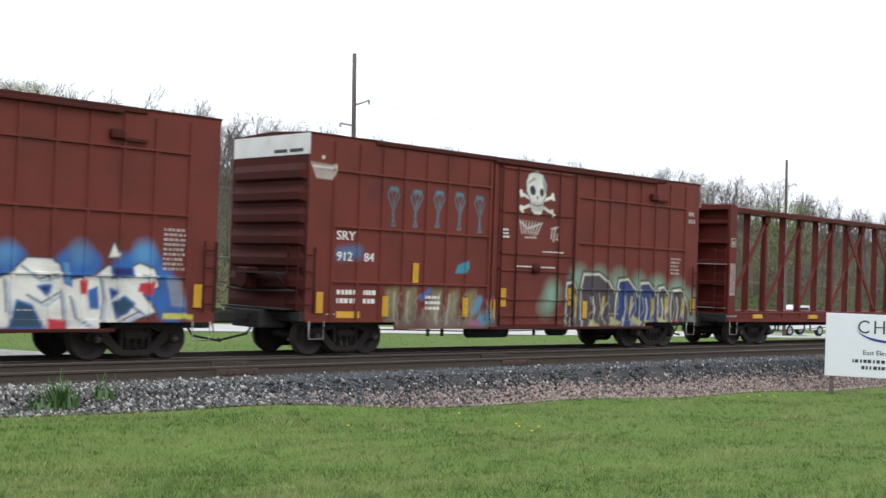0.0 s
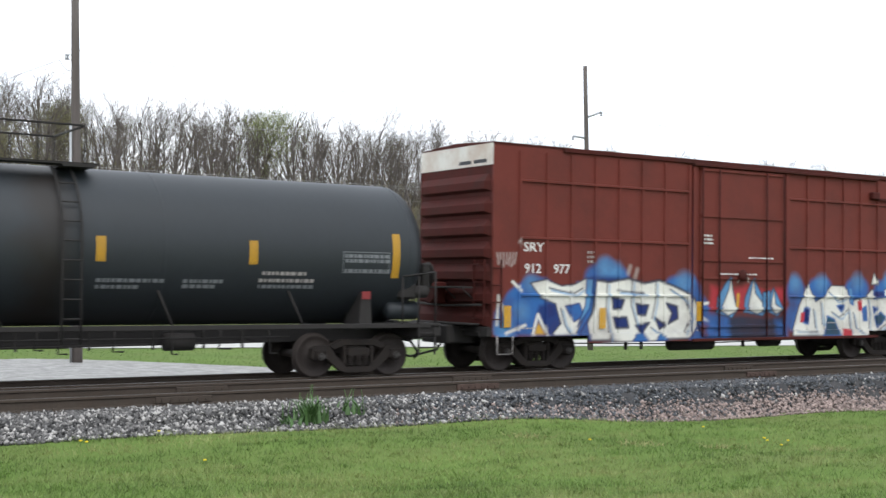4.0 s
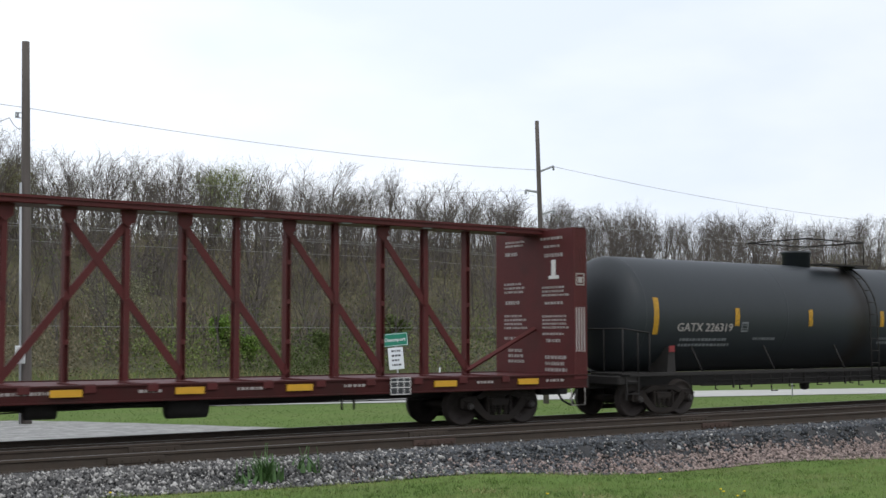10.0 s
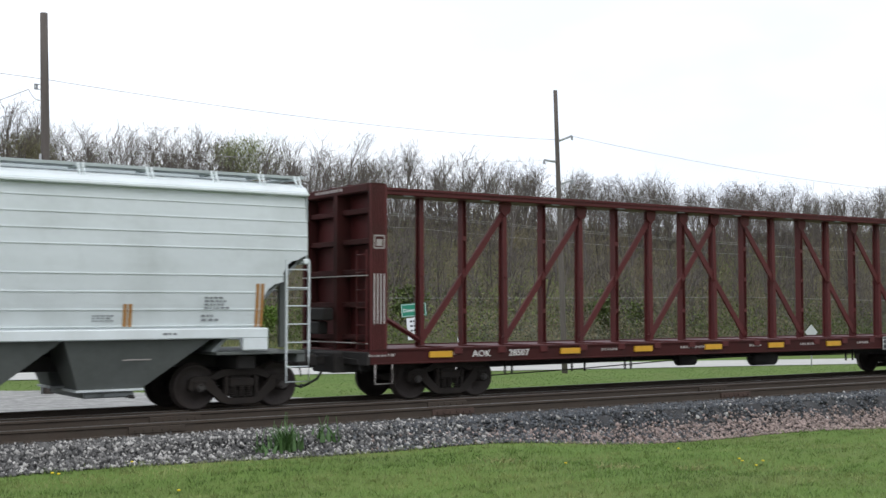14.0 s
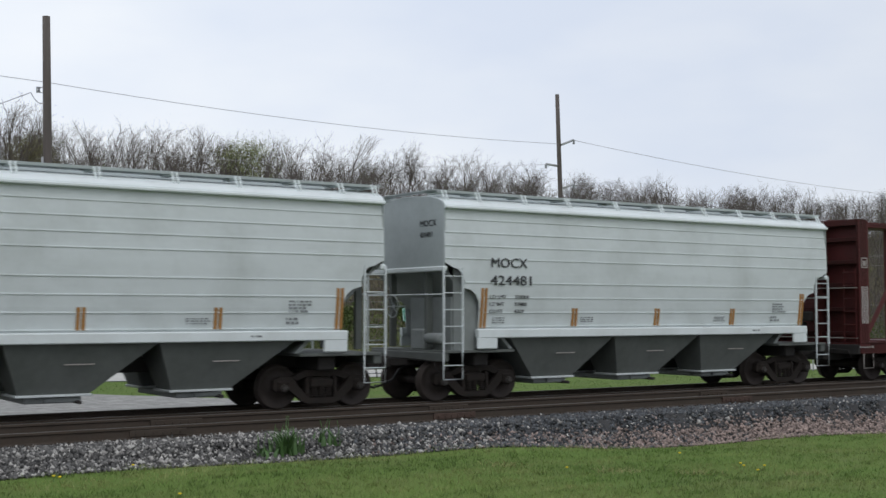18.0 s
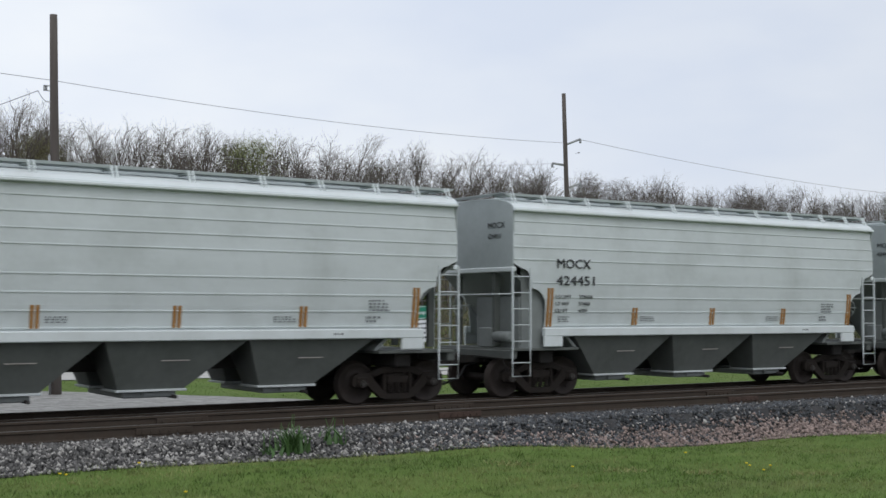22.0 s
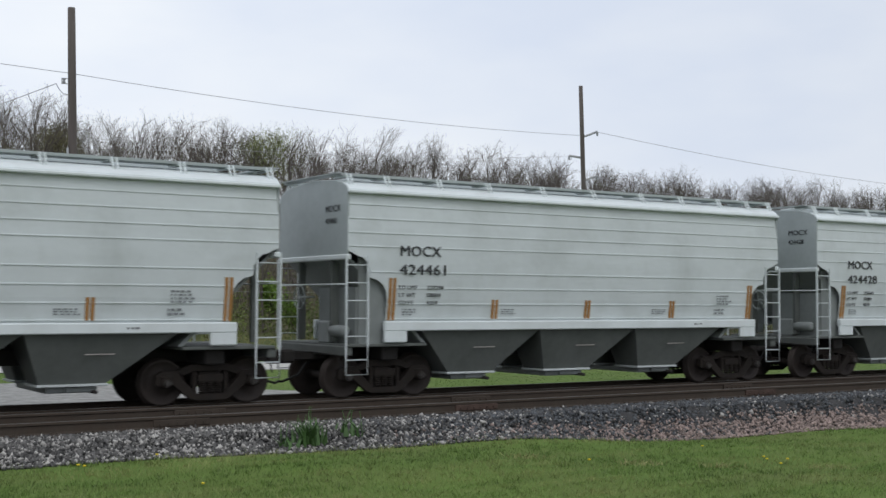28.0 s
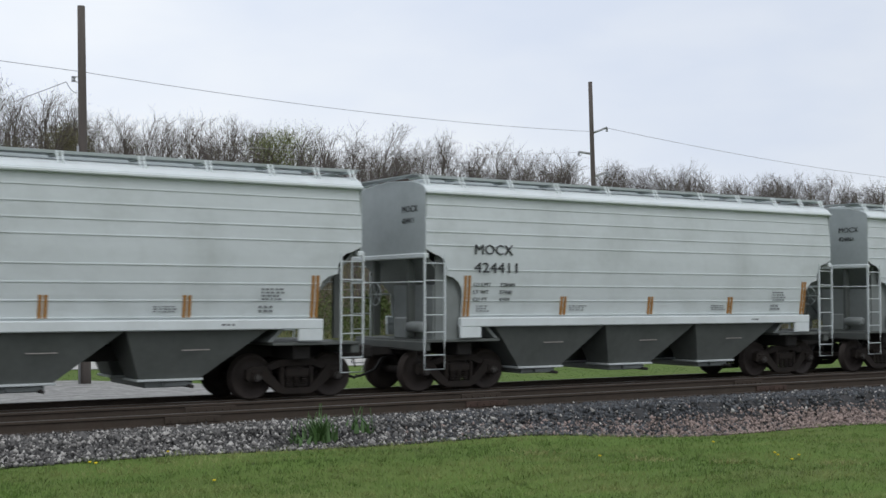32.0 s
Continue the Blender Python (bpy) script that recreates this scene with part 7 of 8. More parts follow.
def pickup(x, y, turn):
    zb = float(ground_z(x, y)) + 0.03
    c = thing("pickup_truck", "white pickup truck standing on the far road", "pickup truck", at=(x, y, zb))
    c.rotation_euler = (0, 0, radians(turn))
    part("body", Geo().prism([(-2.7, 0.45), (2.6, 0.45), (2.7, 0.85), (2.6, 1.25), (1.2, 1.38), (-0.6, 1.38), (-2.7, 1.38)], -0.95, 0.95), CAR_WHITE, c)
    part("cab", Geo().prism([(-0.7, 1.38), (1.25, 1.38), (0.6, 2.15), (-0.55, 2.18)], -0.85, 0.85), CAR_WHITE, c)
    for sy in (-1, 1):
        part("side_window", Geo().prism([(-0.55, 1.46), (1.0, 1.46), (0.52, 2.02), (-0.48, 2.04)], *sorted((sy * 0.852, sy * 0.862))), CAR_GLASS, c)
    part("rear_window", Geo().box(-0.72, -0.66, -0.7, 0.7, 1.48, 2.0), CAR_GLASS, c)
    for wx in (-1.7, 1.7):
        for sy in (-1, 1):
            w = part("wheel", Geo().lathe([(-0.12, 0.25), (-0.12, 0.38), (0.12, 0.38), (0.12, 0.25)], "y", at=(wx, sy * 0.85, 0.38), seg=18), RUBBER, c)
            part("rim", Geo().lathe([(-0.125, 0.22), (-0.10, 0.25), (0.10, 0.25), (0.125, 0.22)], "y", at=(wx, sy * 0.85, 0.38), seg=14), GALV, w)
    for yy in (-0.75, 0.75):
        part("tail_light", Geo().box(-2.72, -2.69, yy - 0.08, yy + 0.08, 0.8, 1.05), REDPAINT, c)


pickup(79.5, 45.5, 172)


# ---- woods, brush, grass, stones ----
nrng = np.random.default_rng(7)


def tree_segments(height, spread, rng, twigs=3):
    """Tapering limbs of one bare tree as rows of start, end, two radii and level: a trunk that forks into ascending, crooked limbs."""
    out = []

    def grow(p, d, length, r, level):
        n = (7, 4, 3, 1)[level]
        for k in range(n):
            q = p + d * (length / n)
            r1 = r * (0.84 if level == 0 else 0.74)
            out.append((*p, *q, r, r1, level))
            p, r = q, r1
            d = d + rng.normal(0, (0.06, 0.10, 0.14, 0.18)[level], 3)
            d[2] += (0.03, 0.11, 0.06, 0.05)[level]
            d = d / np.linalg.norm(d)
            if level < twigs:
                kids = ((0, 1, 1, 2, 2, 2, 3), (1, 2, 2, 3), (1, 1, 2))[level][k]
                for _ in range(kids):
                    s = rng.normal(0, 1, 3)
                    s = s - d * (s @ d)
                    s = s / np.linalg.norm(s)
                    e = d * rng.uniform(0.6, 1.0) + s * (spread * (1.25 - 0.08 * k) if level == 0 else 0.85) * rng.uniform(0.6, 1.1)
                    e = e / np.linalg.norm(e)
                    back = d * length / n * rng.uniform(0, 0.8)
                    long = length * (rng.uniform(0.46, 0.62) * (1.12 - 0.085 * k) if level == 0 else rng.uniform(0.40, 0.58))
                    grow(p - back, e, long, r * (0.62 if level == 0 else 0.60), level + 1)

    lean = np.array([rng.normal(0, 0.08), rng.normal(0, 0.08), 1.0])
    grow(np.zeros(3), lean / np.linalg.norm(lean), height * 0.80, height * 0.0195, 0)
    a = np.array(out)
    a[:, :6] *= height / a[:, [2, 5]].max()
    return a


def segment_mesh(seg):
    """Three-sided tubes for the limbs; the last twigs are thin four-cornered slips. All faces have four corners."""
    vs, fs, n = [], [], 0
    d = seg[:, 3:6] - seg[:, :3]
    d = d / np.linalg.norm(d, axis=1)[:, None]
    a = np.cross(d, np.where(np.abs(d[:, 2:]) < 0.9, [[0.0, 0, 1]], [[1.0, 0, 0]]))
    a = a / np.linalg.norm(a, axis=1)[:, None]
    b = np.cross(d, a)
    thick = seg[:, 8] < 2
    t = seg[thick]
    r0, r1 = np.maximum(t[:, 6], 0.034), np.maximum(t[:, 7], 0.027)
    v = []
    for base, r in ((t[:, :3], r0), (t[:, 3:6], r1)):
        for k in range(3):
            w = 2 * math.pi * k / 3
            v.append(base + r[:, None] * (math.cos(w) * a[thick] + math.sin(w) * b[thick]))
    v = np.stack(v, 1).reshape(-1, 3)
    o = (np.arange(len(t)) * 6)[:, None]
    f = np.concatenate([o + [k, (k + 1) % 3, 3 + (k + 1) % 3, 3 + k] for k in range(3)])
    t, aa, bb = seg[~thick], a[~thick], b[~thick]
    if len(t):
        turn = np.sin(np.arange(len(t)) * 2.4)[:, None]
        side = (aa * turn + bb * np.sqrt(1 - turn * turn)) * np.where(t[:, 8:] < 3, 0.017, 0.0105)
        p, q = t[:, :3], t[:, 3:6]
        v2 = np.stack([p - side, p + side, q + side * 0.5, q - side * 0.5], 1).reshape(-1, 3)
        f = np.concatenate([f, np.arange(len(v2)).reshape(-1, 4) + len(v)])
        v = np.concatenate([v, v2])
    return v, f


def leaf_cloud(centres, size, rng):
    """Small four-cornered leaves facing every way."""
    n = len(centres)
    a = rng.normal(0, 1, (n, 3))
    a /= np.linalg.norm(a, axis=1)[:, None]
    b = rng.normal(0, 1, (n, 3))
    b -= a * (a * b).sum(1)[:, None]
    b /= np.linalg.norm(b, axis=1)[:, None]
    s = (size * rng.uniform(0.6, 1.3, n))[:, None]
    v = np.stack([centres - a * s, centres + b * s * 0.6, centres + a * s, centres - b * s * 0.6], 1).reshape(-1, 3)
    return v, np.arange(4 * n).reshape(-1, 4)


def placed(v, x, y, scale, turn):
    c, s = math.cos(turn), math.sin(turn)
    w = v * scale
    return np.column_stack([w[:, 0] * c - w[:, 1] * s + x, w[:, 0] * s + w[:, 1] * c + y, w[:, 2] + float(ground_z(x, y)) - 0.15])


class Heap:
    def __init__(self):
        self.v, self.f, self.n = [], [], 0

    def add(self, v, f):
        self.v.append(v)
        self.f.append(f + self.n)
        self.n += len(v)

    def thing(self, name, mat, label, category, parent=None):
        ob = new(name, arrays(name, np.concatenate(self.v), np.concatenate(self.f), mat))
        if parent:
            ob.parent = parent
            ob["kind"] = "stuff"
            return ob
        return tagged(ob, label, category, kind="stuff")


KINDS = []
for k in range(10):
    seg = tree_segments(12.0, 0.46 + 0.08 * (k % 4), nrng)
    ends = seg[seg[:, 8] > 2][:, 3:6]
    KINDS.append((*segment_mesh(seg), ends, *segment_mesh(seg[seg[:, 8] < 2.5])))

SHRUBS = []
for k in range(6):
    seg = tree_segments(4.0, 1.0, nrng, 2)
    SHRUBS.append((*segment_mesh(seg), seg[:, 3:6]))


def greening(x, y):
    """How far the buds are out, from 0 to 1: in patches over the woods."""
    return np.clip(0.5 + 0.9 * noise.noise(Vector((x * 0.055, y * 0.07, 3.0))) + 0.35 * noise.noise(Vector((x * 0.2, y * 0.2, 8.0))), 0, 1)


def woods():
    wood, buds, green, brush, scrub, hoary = Heap(), Heap(), Heap(), Heap(), Heap(), Heap()
    for row, yc in enumerate((61, 66, 71, 76, 81, 86, 91, 95, 99, 103, 106, 109, 113, 118, 124)):
        x = 2.0 + nrng.uniform(0, 4)
        while x < 60 + 1.9 * yc + 20:
            y = yc + nrng.uniform(-2.4, 2.4)
            v, f, ends, v_bare, f_bare = KINDS[nrng.integers(len(KINDS))]
            if yc < 88 or x > 170:
                v, f = v_bare, f_bare
            s = nrng.uniform(0.56, 0.84) * (0.72 if row < 4 else 1.0) * (1.12 if nrng.random() < 0.12 else 1.0)
            turn = nrng.uniform(0, 6.28)
            wood.add(placed(v, x, y, s, turn), f)
            gr = greening(x, y) * (1.0 if yc < 100 else 0.55)
            m = int(((30 if yc < 100 else 8) + 180 * gr) * (1.0 if x < 150 else 0.5))
            e = placed(ends[nrng.integers(len(ends), size=m)], x, y, s, turn)
            (green if gr > 0.62 and nrng.random() < 0.6 else buds).add(*leaf_cloud(e + nrng.normal(0, 0.22, e.shape), 0.042, nrng))
            x += nrng.uniform(1.9, 4.4) * (1 + max(x, 0) / 150) * (0.72 if yc > 97 else 1.0)
    # bare saplings and thickets between the trunks
    for _ in range(260):
        y = nrng.uniform(60, 116)
        x = nrng.uniform(4, 30 + 1.75 * y)
        v, f, ends = SHRUBS[nrng.integers(len(SHRUBS))]
        wood.add(placed(v, x, y, nrng.uniform(0.6, 1.25), nrng.uniform(0, 6.28)), f)
    # upright thickets of whips: dense along the crest, thinner down the slope
    for y0, y1, n, h in ((100, 121, 720, 3.0), (62, 100, 560, 2.4)):
        for _ in range(n):
            y = nrng.uniform(y0, y1)
            x = nrng.uniform(4, 25 + 1.8 * y)
            m = 80
            hh = h * nrng.uniform(0.5, 1.35)
            foot = nrng.normal(0, 1, (m, 3)) * [0.95, 0.95, 0.0] + [0, 0, 0.1]
            foot[:, 2] += hh * 0.5 * nrng.random(m)
            lean = np.column_stack([nrng.normal(0, 0.30, (m, 2)), nrng.uniform(0.7, 1.0, m)]) * (hh * nrng.uniform(0.35, 0.85, m))[:, None]
            a = nrng.uniform(0, 6.28, m)
            side = np.column_stack([np.cos(a), np.sin(a), 0 * a]) * 0.024
            v = np.stack([foot - side, foot + side, foot + lean + side * 0.4, foot + lean - side * 0.4], 1).reshape(-1, 3)
            (wood if nrng.random() < 0.5 else scrub).add(placed(v, x, y, 1.0, 0.0), np.arange(4 * m).reshape(-1, 4))
    # haze of fine twigs and first leaves over the slope, in brown, olive and green drifts
    for y0, y1, n, h, size in ((61, 80, 260, 2.0, 0.066), (80, 98, 280, 2.2, 0.072), (98, 112, 260, 2.1, 0.078), (110, 122, 100, 2.0, 0.075)):
        for _ in range(n):
            y = nrng.uniform(y0, y1)
            x = nrng.uniform(4, 20 + 1.75 * y)
            hh = h * nrng.uniform(0.5, 1.4)
            c = nrng.normal(0, 1, (120, 3)) * [hh * 0.55, hh * 0.55, hh * 0.40] + [0, 0, hh * 0.75]
            c[:, 2] = np.abs(c[:, 2])
            gr = greening(x + 30, y + 9) * (1.0 if y < 92 else 0.6)
            heap = green if gr > 0.60 else buds if gr > 0.40 else scrub
            heap.add(*leaf_cloud(placed(c, x, y, 1.0, 0.0), size, nrng))
    # undergrowth along the foot of the slope
    for y0, y1, n, h, size in ((55.6, 60, 420, 1.75, 0.070), (60, 68, 190, 1.9, 0.065)):
        for _ in range(n):
            y = nrng.uniform(y0, y1)
            x = nrng.uniform(4, 20 + 2.0 * y)
            hh = h * nrng.uniform(0.5, 1.5)
            c = nrng.normal(0, 1, (150, 3)) * [hh * 0.62, hh * 0.62, hh * 0.42] + [0, 0, hh * 0.55]
            c[:, 2] = np.abs(c[:, 2])
            wet = greening(x * 1.6, y + 40)
            heap = scrub if x < 19 + 3 * nrng.random() else brush if wet > 0.46 else green if wet > 0.36 else scrub if nrng.random() < 0.5 else hoary
            heap.add(*leaf_cloud(placed(c, x, y, 1.0, 0.0), size, nrng))
    wood.thing("woods", BARK_FAR, "bare grey-brown spring woods on the slope", "woods")
    buds.thing("spring_buds", BUDS, "olive spring buds on the woods' twigs", "foliage")
    green.thing("first_leaves", FIRST_LEAF, "yellow-green first leaves in drifts through the woods", "foliage")
    scrub.thing("scrub", BRUSH_BROWN, "bare olive-brown scrub between the trunks", "brush")
    hoary.thing("hoary_brush", HOARY, "grey-green budding brush at the foot of the slope", "brush")
    brush.thing("brush", BUSH_LEAF, "dark green undergrowth along the wood's edge", "brush")


woods()


def leafy_tree(x, y, height, mat, label, leaves, size, seed):
    r = np.random.default_rng(seed)
    seg = tree_segments(height, 0.75, r)
    t = thing("tree", label, "tree", at=(x, y, float(ground_z(x, y)) - 0.1))
    v, f = segment_mesh(seg)
    part("trunk", arrays("trunk", v, f, BARK), None, t)
    ends = seg[seg[:, 8] > 1.5][:, 3:6]
    c = ends[r.integers(len(ends), size=leaves)] + r.normal(0, 0.055 * height, (leaves, 3)) * [1.2, 1.2, 0.8]
    part("crown", arrays("crown", *leaf_cloud(c, size, r), mat), None, t)


leafy_tree(42.6, 96.0, 8.8, YOUNG_LEAF, "budding tree with pale green spring leaves among bare woods", 12000, 0.045, 3)
leafy_tree(23.6, 88.0, 7.2, BUDS, "olive budding tree at the edge of the woods", 7000, 0.042, 4)
leafy_tree(19.5, 84.0, 6.6, BUDS, "olive budding tree at the edge of the woods", 6000, 0.042, 14)
leafy_tree(26.5, 97.0, 6.6, BUDS, "olive budding tree among bare woods", 6000, 0.042, 15)
leafy_tree(27.6, 59.3, 2.9, BRIGHT_LEAF, "bright green young tree in front of the woods", 1500, 0.09, 5)
leafy_tree(28.7, 59.0, 1.8, BRIGHT_LEAF, "low bright green bush in front of the woods", 1100, 0.09, 25)
leafy_tree(24.0, 64.0, 4.6, PALE_BUSH, "pale grey-green budding shrub before the woods", 4200, 0.05, 16)
leafy_tree(34.2, 60.5, 2.0, BUSH_LEAF, "dark green shrub at the wood's edge", 1300, 0.10, 6)
leafy_tree(38.5, 60.0, 3.0, BUSH_LEAF, "dark green shrub at the wood's edge", 1300, 0.13, 8)
leafy_tree(52.5, 58.5, 3.2, BUSH_LEAF, "dark green shrub below the utility pole", 1500, 0.13, 9)
leafy_tree(56.0, 59.5, 2.4, BUSH_LEAF, "green shrub below the utility pole", 900, 0.09, 10)
leafy_tree(101.0, 58.6, 11.0, SPRING_LEAF, "tall tree in fresh green spring leaf by the road", 3600, 0.085, 12)


def blades(xs, ys, h, w, rng, lean=0.35):
    """Grass blades: one bent strip of two triangles each."""
    n = len(xs)
    z = ground_z(xs, ys)
    a = rng.uniform(0, 2 * math.pi, n)
    hh, ww = h * rng.uniform(0.5, 1.3, n), w * rng.uniform(0.7, 1.3, n)
    dx, dy = np.cos(a) * ww, np.sin(a) * ww
    lx, ly = rng.normal(0, lean, n) * hh, rng.normal(0, lean, n) * hh
    v = np.stack([np.column_stack([xs - dx, ys - dy, z - 0.01]), np.column_stack([xs + dx, ys + dy, z - 0.01]), np.column_stack([xs + lx, ys + ly, z + hh])], 1)
    return v.reshape(-1, 3), np.arange(3 * n).reshape(-1, 3)


def lawn():
    n = 330000
    az, r = np.radians(nrng.uniform(20, 80, n)), 10.3 + 26 * nrng.random(n) ** 1.5
    x, y = r * np.cos(az), r * np.sin(az)
    ok = y < 16.55 + 0.22 * np.sin(x * 1.7) * np.sin(x * 0.6 + 1) + nrng.normal(0, 0.12, n)
    x, y = x[ok], y[ok]
    # a third of the blades stand in denser, taller clumps
    m = len(x) // 3
    seat = nrng.integers(m, len(x), 7000)
    pick = seat[nrng.integers(len(seat), size=m)]
    x[:m], y[:m] = x[pick] + nrng.normal(0, 0.045, m), y[pick] + nrng.normal(0, 0.045, m)
    h = np.where(np.arange(len(x)) < m, 0.070, 0.044)
    v, f = blades(x, y, h, 0.0052, nrng, 0.6)
    tagged(new("lawn_grass", arrays("lawn_grass", v, f, BLADE)), "short mown spring grass of the lawn", "grass", kind="stuff")
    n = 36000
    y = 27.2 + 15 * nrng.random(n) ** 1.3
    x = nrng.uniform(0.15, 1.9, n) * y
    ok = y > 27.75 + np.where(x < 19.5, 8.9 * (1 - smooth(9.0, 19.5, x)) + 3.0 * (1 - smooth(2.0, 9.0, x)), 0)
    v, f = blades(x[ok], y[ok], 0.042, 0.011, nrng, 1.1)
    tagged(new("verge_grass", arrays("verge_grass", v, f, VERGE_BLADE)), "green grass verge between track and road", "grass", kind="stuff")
    n = 3500
    y = nrng.uniform(50.5, 57.5, n)
    x = nrng.uniform(0.05, 0.62, n) ** 1.0 * y
    v, f = blades(x, y, 0.30, 0.02, nrng)
    tagged(new("dry_grass", arrays("dry_grass", v, f, BLADE_DRY)), "dry tan grass along the foot of the slope", "grass", kind="stuff")


lawn()


def weed_clump(x, y, zb, n, h, label, seed):
    r = np.random.default_rng(seed)
    w = thing("weed", label, "weed", at=(x, y, zb))
    v, f = [], []
    for k in range(n):
        a, l = r.uniform(0, 6.28), h * r.uniform(0.45, 1.05)
        bx, by = r.normal(0, 0.11), r.normal(0, 0.08)
        d = np.array([math.cos(a), math.sin(a)])
        s = np.array([-d[1], d[0]])
        bend, wid = r.uniform(0.2, 0.85) * l, r.uniform(0.018, 0.044)
        for t in range(4):
            q = t / 3
            c = np.array([bx, by]) + d * bend * q * q
            ww = wid * (1 - q * 0.85)
            v += [(c[0] - s[0] * ww, c[1] - s[1] * ww, l * q * (1 - 0.15 * q)), (c[0] + s[0] * ww, c[1] + s[1] * ww, l * q * (1 - 0.15 * q))]
        o = 8 * k
        f += [(o + 2 * t, o + 2 * t + 1, o + 2 * t + 3, o + 2 * t + 2) for t in range(3)]
    part("leaves", arrays("leaves", np.array(v), np.array(f), WEED), None, w)
    for k in range(5):
        st = Geo()
        bx, l = r.normal(0, 0.14), h * r.uniform(0.7, 1.25)
        st.tube([(bx, 0, 0), (bx + r.normal(0, 0.03), r.normal(0, 0.03), l * 0.6), (bx + r.normal(0, 0.08), 0, l)], 0.006, 4)
        part("stalk", st, WEED, w)


weed_clump(8.47, 16.75, -0.20, 95, 0.48, "tall green weed growing at the ballast's edge", 1)
weed_clump(8.08, 16.7, -0.22, 22, 0.32, "green weed growing at the ballast's edge", 2)
weed_clump(9.30, 17.0, -0.12, 26, 0.34, "thin green weed on the ballast", 3)


def dandelion(x, y):
    z = float(ground_z(x, y))
    d = thing("dandelion", "yellow dandelion flower in the lawn", "dandelion", "dandelions in the lawn", at=(x, y, z))
    return d


def dandelions():
    stem = Geo().tube([(0, 0, 0), (0.004, 0, 0.07)], 0.003, 4).mesh("stem", WEED)
    head = Geo().lathe([(0.065, 0.006), (0.072, 0.021), (0.082, 0.023), (0.088, 0.010)], "z", seg=10).mesh("flower_head", DANDELION)
    first = dandelion(14.6, 13.2)
    part("stem", stem, None, first)
    part("flower_head", head, None, first)
    spots = [(14.9, 13.05), (14.75, 13.4), (14.35, 12.7), (25.6, 15.5), (25.0, 15.45), (24.4, 15.6), (25.9, 15.3), (4.7, 15.9), (4.75, 15.8), (5.9, 16.3)]
    spots += [(float(nrng.uniform(0.35, 1.9)) * yy, yy) for yy in nrng.uniform(10.5, 16.4, 6)]
    for x, y in spots:
        copy_thing(first, pose(x, y, float(ground_z(x, y)), 0, 0, float(nrng.uniform(0, 360))))


dandelions()


def tufts():
    """Clumps of dry cut grass lying on the lawn."""
    for k, (x, y) in enumerate(((11.0, 14.6), (12.3, 13.6), (13.4, 13.0), (14.9, 12.2), (22.0, 12.6), (19.4, 11.8))):
        m = 90
        xs, ys = nrng.normal(x, 0.22, m), nrng.normal(y, 0.14, m)
        v, f = blades(xs, ys, 0.06, 0.006, nrng, 1.2)
        v[:, 2] += 0.03
        tagged(new("grass_clippings", arrays("grass_clippings", v, f, BLADE_DRY)), "pale dry clump of cut grass on the lawn", "grass clippings", "clippings on the lawn", "stuff")


tufts()


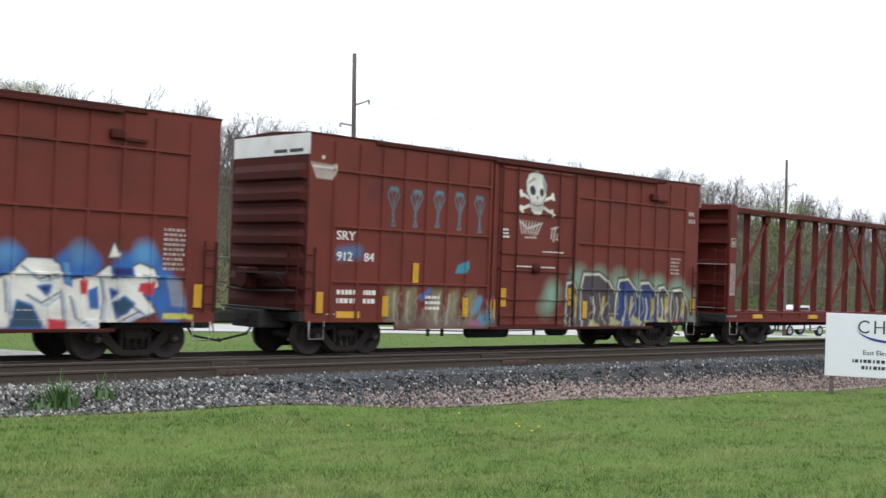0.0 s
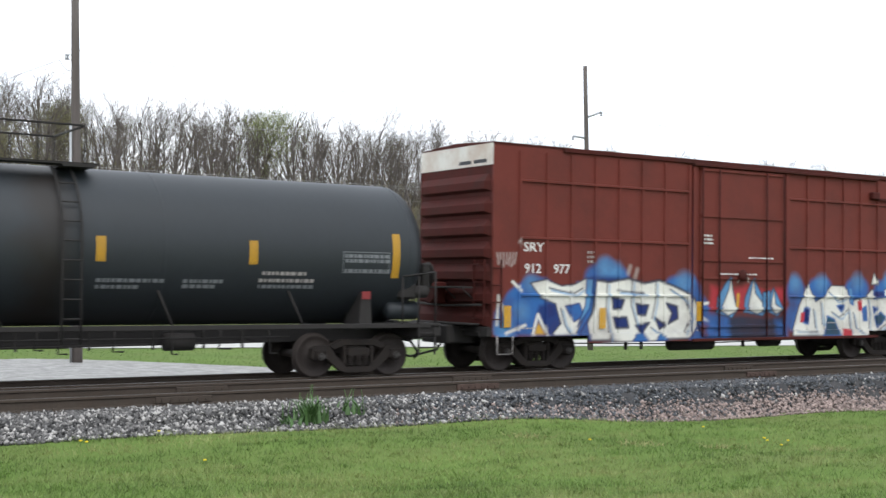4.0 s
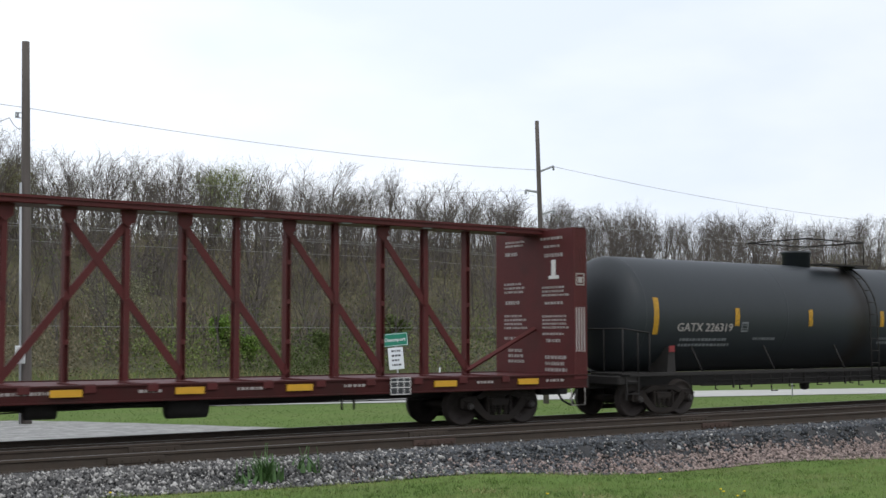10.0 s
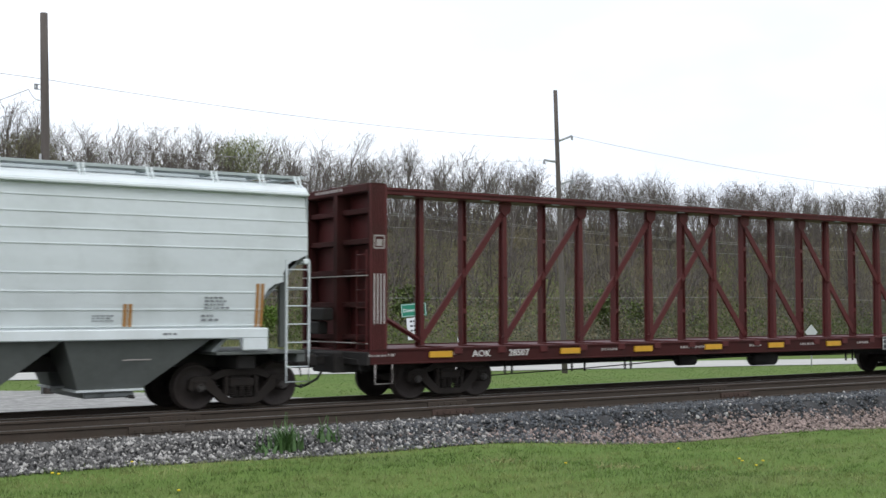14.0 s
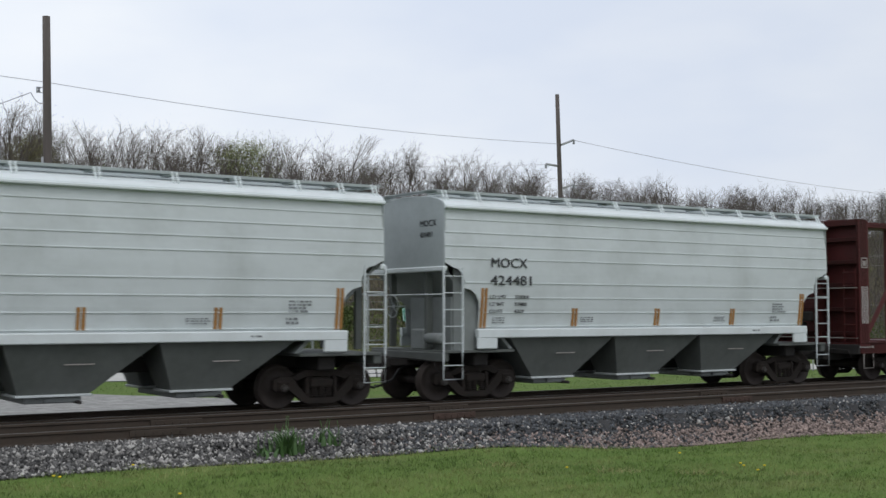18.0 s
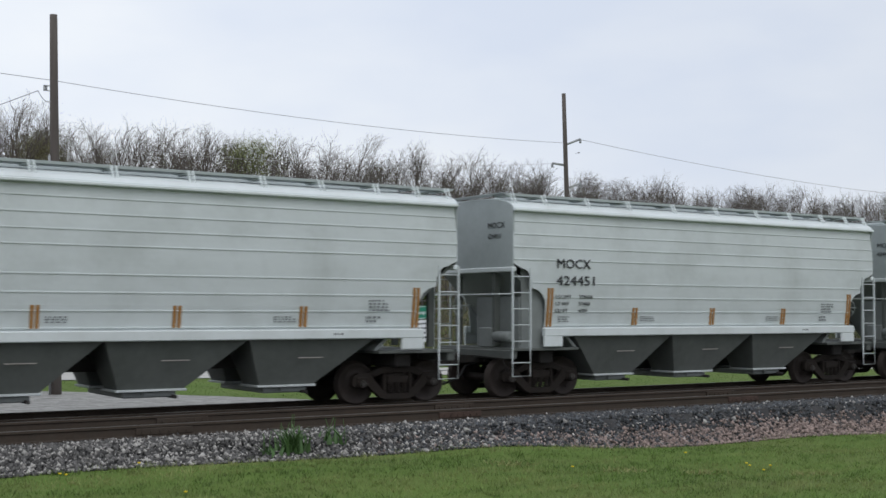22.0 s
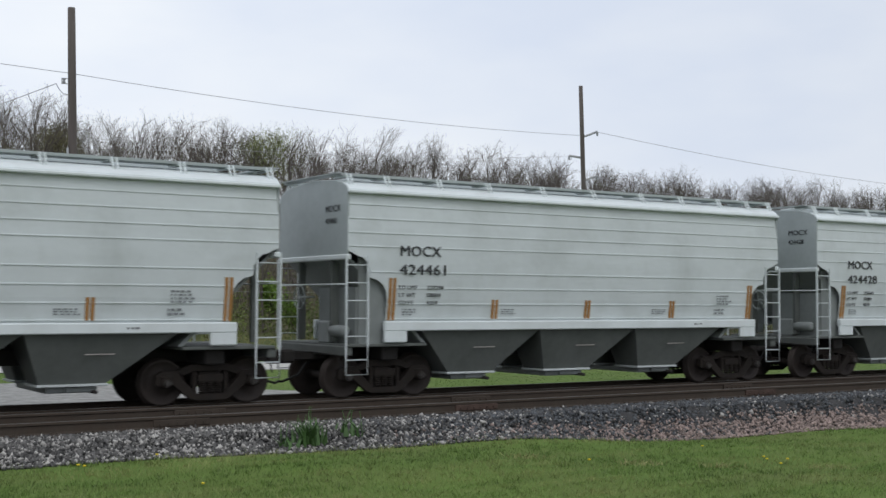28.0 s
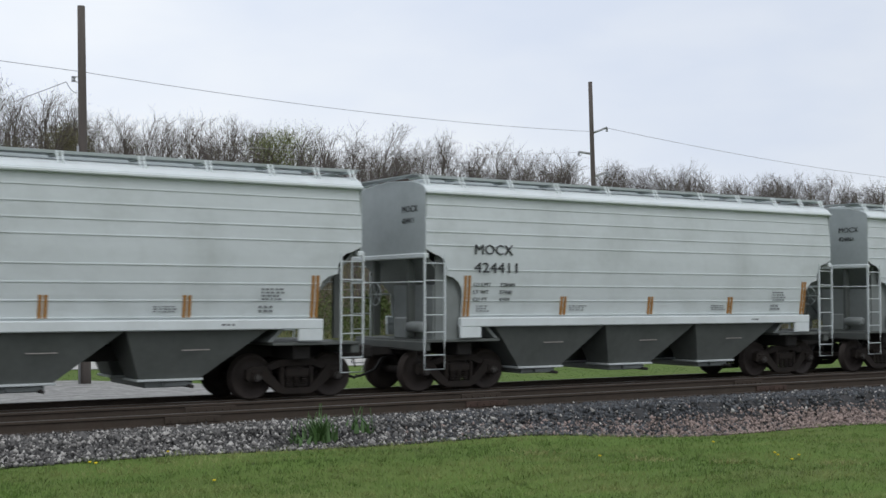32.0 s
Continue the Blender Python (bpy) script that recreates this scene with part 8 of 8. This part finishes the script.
def stones():
    """Loose ballast stones lying on the shoulder and between the rails."""
    base = np.array([(1, 0, 0), (-1, 0, 0), (0, 1, 0), (0, -1, 0), (0.3, 0.2, 1), (0, 0, -0.6)], float)
    tri = np.array([(0, 2, 4), (2, 1, 4), (1, 3, 4), (3, 0, 4), (2, 0, 5), (1, 2, 5), (3, 1, 5), (0, 3, 5)])

    def scatter(name, x, y, z, size, mat, label):
        n = len(x)
        size = np.broadcast_to(np.asarray(size, float), (n,))
        v = base[None] * (size * nrng.uniform(0.6, 1.3, n))[:, None, None] * nrng.uniform(0.55, 1.0, (n, 1, 3)) + nrng.normal(0, 0.16, (n, 6, 3)) * size[:, None, None]
        a = nrng.uniform(0, 6.28, n)
        b = nrng.normal(0, 0.5, n)
        c, s = np.cos(a)[:, None], np.sin(a)[:, None]
        vx, vy, vz = v[..., 0] * c - v[..., 1] * s, v[..., 0] * s + v[..., 1] * c, v[..., 2]
        cb, sb = np.cos(b)[:, None], np.sin(b)[:, None]
        vy, vz = vy * cb - vz * sb, vy * sb + vz * cb
        v = np.stack([vx + x[:, None], vy + y[:, None], vz + z[:, None]], -1).reshape(-1, 3)
        f = (tri[None] + (np.arange(n) * 6)[:, None, None]).reshape(-1, 3)
        tagged(new(name, arrays(name, v, f, mat)), label, "ballast stones", kind="stuff")

    def height(x, y):
        low = ground_z(x, np.full_like(x, 16.4))
        t = np.interp(y, [16.2, 16.45, 16.9, 17.25, 17.7], [0, 0, 0.42, 0.98, 1.0])
        return low + (-0.015 - low) * t

    n = 64000
    x, y = 2 + 50 * nrng.random(n) ** 1.25, nrng.uniform(16.30, 18.20, n)
    pink = nrng.random(n) < smooth(9, 20, x) * (1 - smooth(16.85, 17.12, y + nrng.normal(0, 0.08, n)))
    z = height(x, y) + 0.012
    s = 0.031 + 0.025 * nrng.random(n) ** 1.5
    slate = ~pink & (nrng.random(n) < smooth(8, 15, x) * 0.85)
    scatter("slate_stones", x[slate], y[slate], z[slate], s[slate], STONE_SLATE, "dark slate-grey crushed ballast stones on the track shoulder")
    pink = pink | slate
    pale = ~pink & (nrng.random(n) < 0.18)
    scatter("pale_stones", x[pale], y[pale], z[pale] + 0.008, s[pale], STONE_WHITE, "pale crushed ballast stones on the track shoulder")
    pink = pink | pale
    scatter("ballast_stones", x[~pink], y[~pink], z[~pink], s[~pink], STONE_GREY, "loose grey crushed ballast stones on the track shoulder")
    pink = pink & ~slate & ~pale
    scatter("pink_stones", x[pink], y[pink], z[pink], s[pink], STONE_PINK, "loose pinkish crushed stones at the ballast's foot")
    n = 4500
    x, y = nrng.uniform(0, 40, n), nrng.uniform(25.2, 27.0, n)
    scatter("far_stones", x, y, np.interp(y, [25.2, 25.7, 26.6, 27], [-0.24, -0.38, -0.5, -0.5]) - 0.008 * x, 0.04, STONE_GREY, "loose stones on the far track shoulder")


stones()


def bird():
    b = thing("bird", "small grey bird flying over the woods", "bird", at=(-80, 250, 9))
    part("body", Geo().lathe([(-0.15, 0.008), (-0.10, 0.035), (0.0, 0.052), (0.09, 0.042), (0.14, 0.028), (0.17, 0.026), (0.20, 0.006)], "x", seg=10), FEATHER, b)
    part("tail", Geo().prism([(-0.14, -0.006), (-0.13, 0.006), (-0.27, 0.008), (-0.27, 0.0)], -0.04, 0.04), FEATHER, b)
    out = []
    for s in (-1, 1):
        outline = [(0.07, 0.0), (0.09, 0.14), (0.03, 0.33), (-0.02, 0.34), (-0.03, 0.16), (-0.06, 0.0)]
        v = [(x, s * y, z) for z in (0.006, -0.006) for x, y in outline]
        n = len(outline)
        g = Geo().add(v, [tuple(range(n)), tuple(range(2 * n - 1, n - 1, -1))] + [(i, i + n, (i + 1) % n + n, (i + 1) % n) for i in range(n)])
        out.append((part("wing", g, FEATHER, b, at=(0, s * 0.03, 0.02)), s))
    return b, out


BIRD, WINGS = bird()


# ---- what moves ----
def travel(t):
    """Metres run by the train since the start."""
    return 0.0431 + 4.09452 * t - 0.0044983 * t * t + 0.0000475061 * t ** 3


def motions():
    steps = [0.1 * k for k in range(321)]
    for car, u in CARS:
        walk(car, [(float(t), pose(u + travel(t), TRACK_Y, 0)) for t in range(0, 33)])
    for w, x in WHEELS:
        walk(w, [(t, pose(x, 0, WHEEL_R, 0, math.degrees(travel(t) / WHEEL_R), 0)) for t in steps])

    flight = [(0.0, -80, 250, 9), (12.0, 10, 176, 11), (19.0, 61, 124, 14), (21.6, 80.2, 101.1, 17.9), (22.1, 83.9, 97.8, 19.2), (22.6, 87.9, 93.6, 22.4), (23.0, 91.7, 89.7, 23.2),
              (23.4, 94.8, 85.9, 24.9), (24.0, 99.5, 79.5, 28.1), (26.0, 114, 60, 36), (32.0, 158, 0, 52)]
    walk(BIRD, [(t, pose(x, y, z, 0, -12, -50)) for t, x, y, z in flight])
    for w, s in WINGS:
        walk(w, [(t, pose(0, s * 0.03, 0.02, s * (8 + 26 * math.sin(2 * math.pi * 2.3 * t)), 0, 0)) for t in steps])


motions()
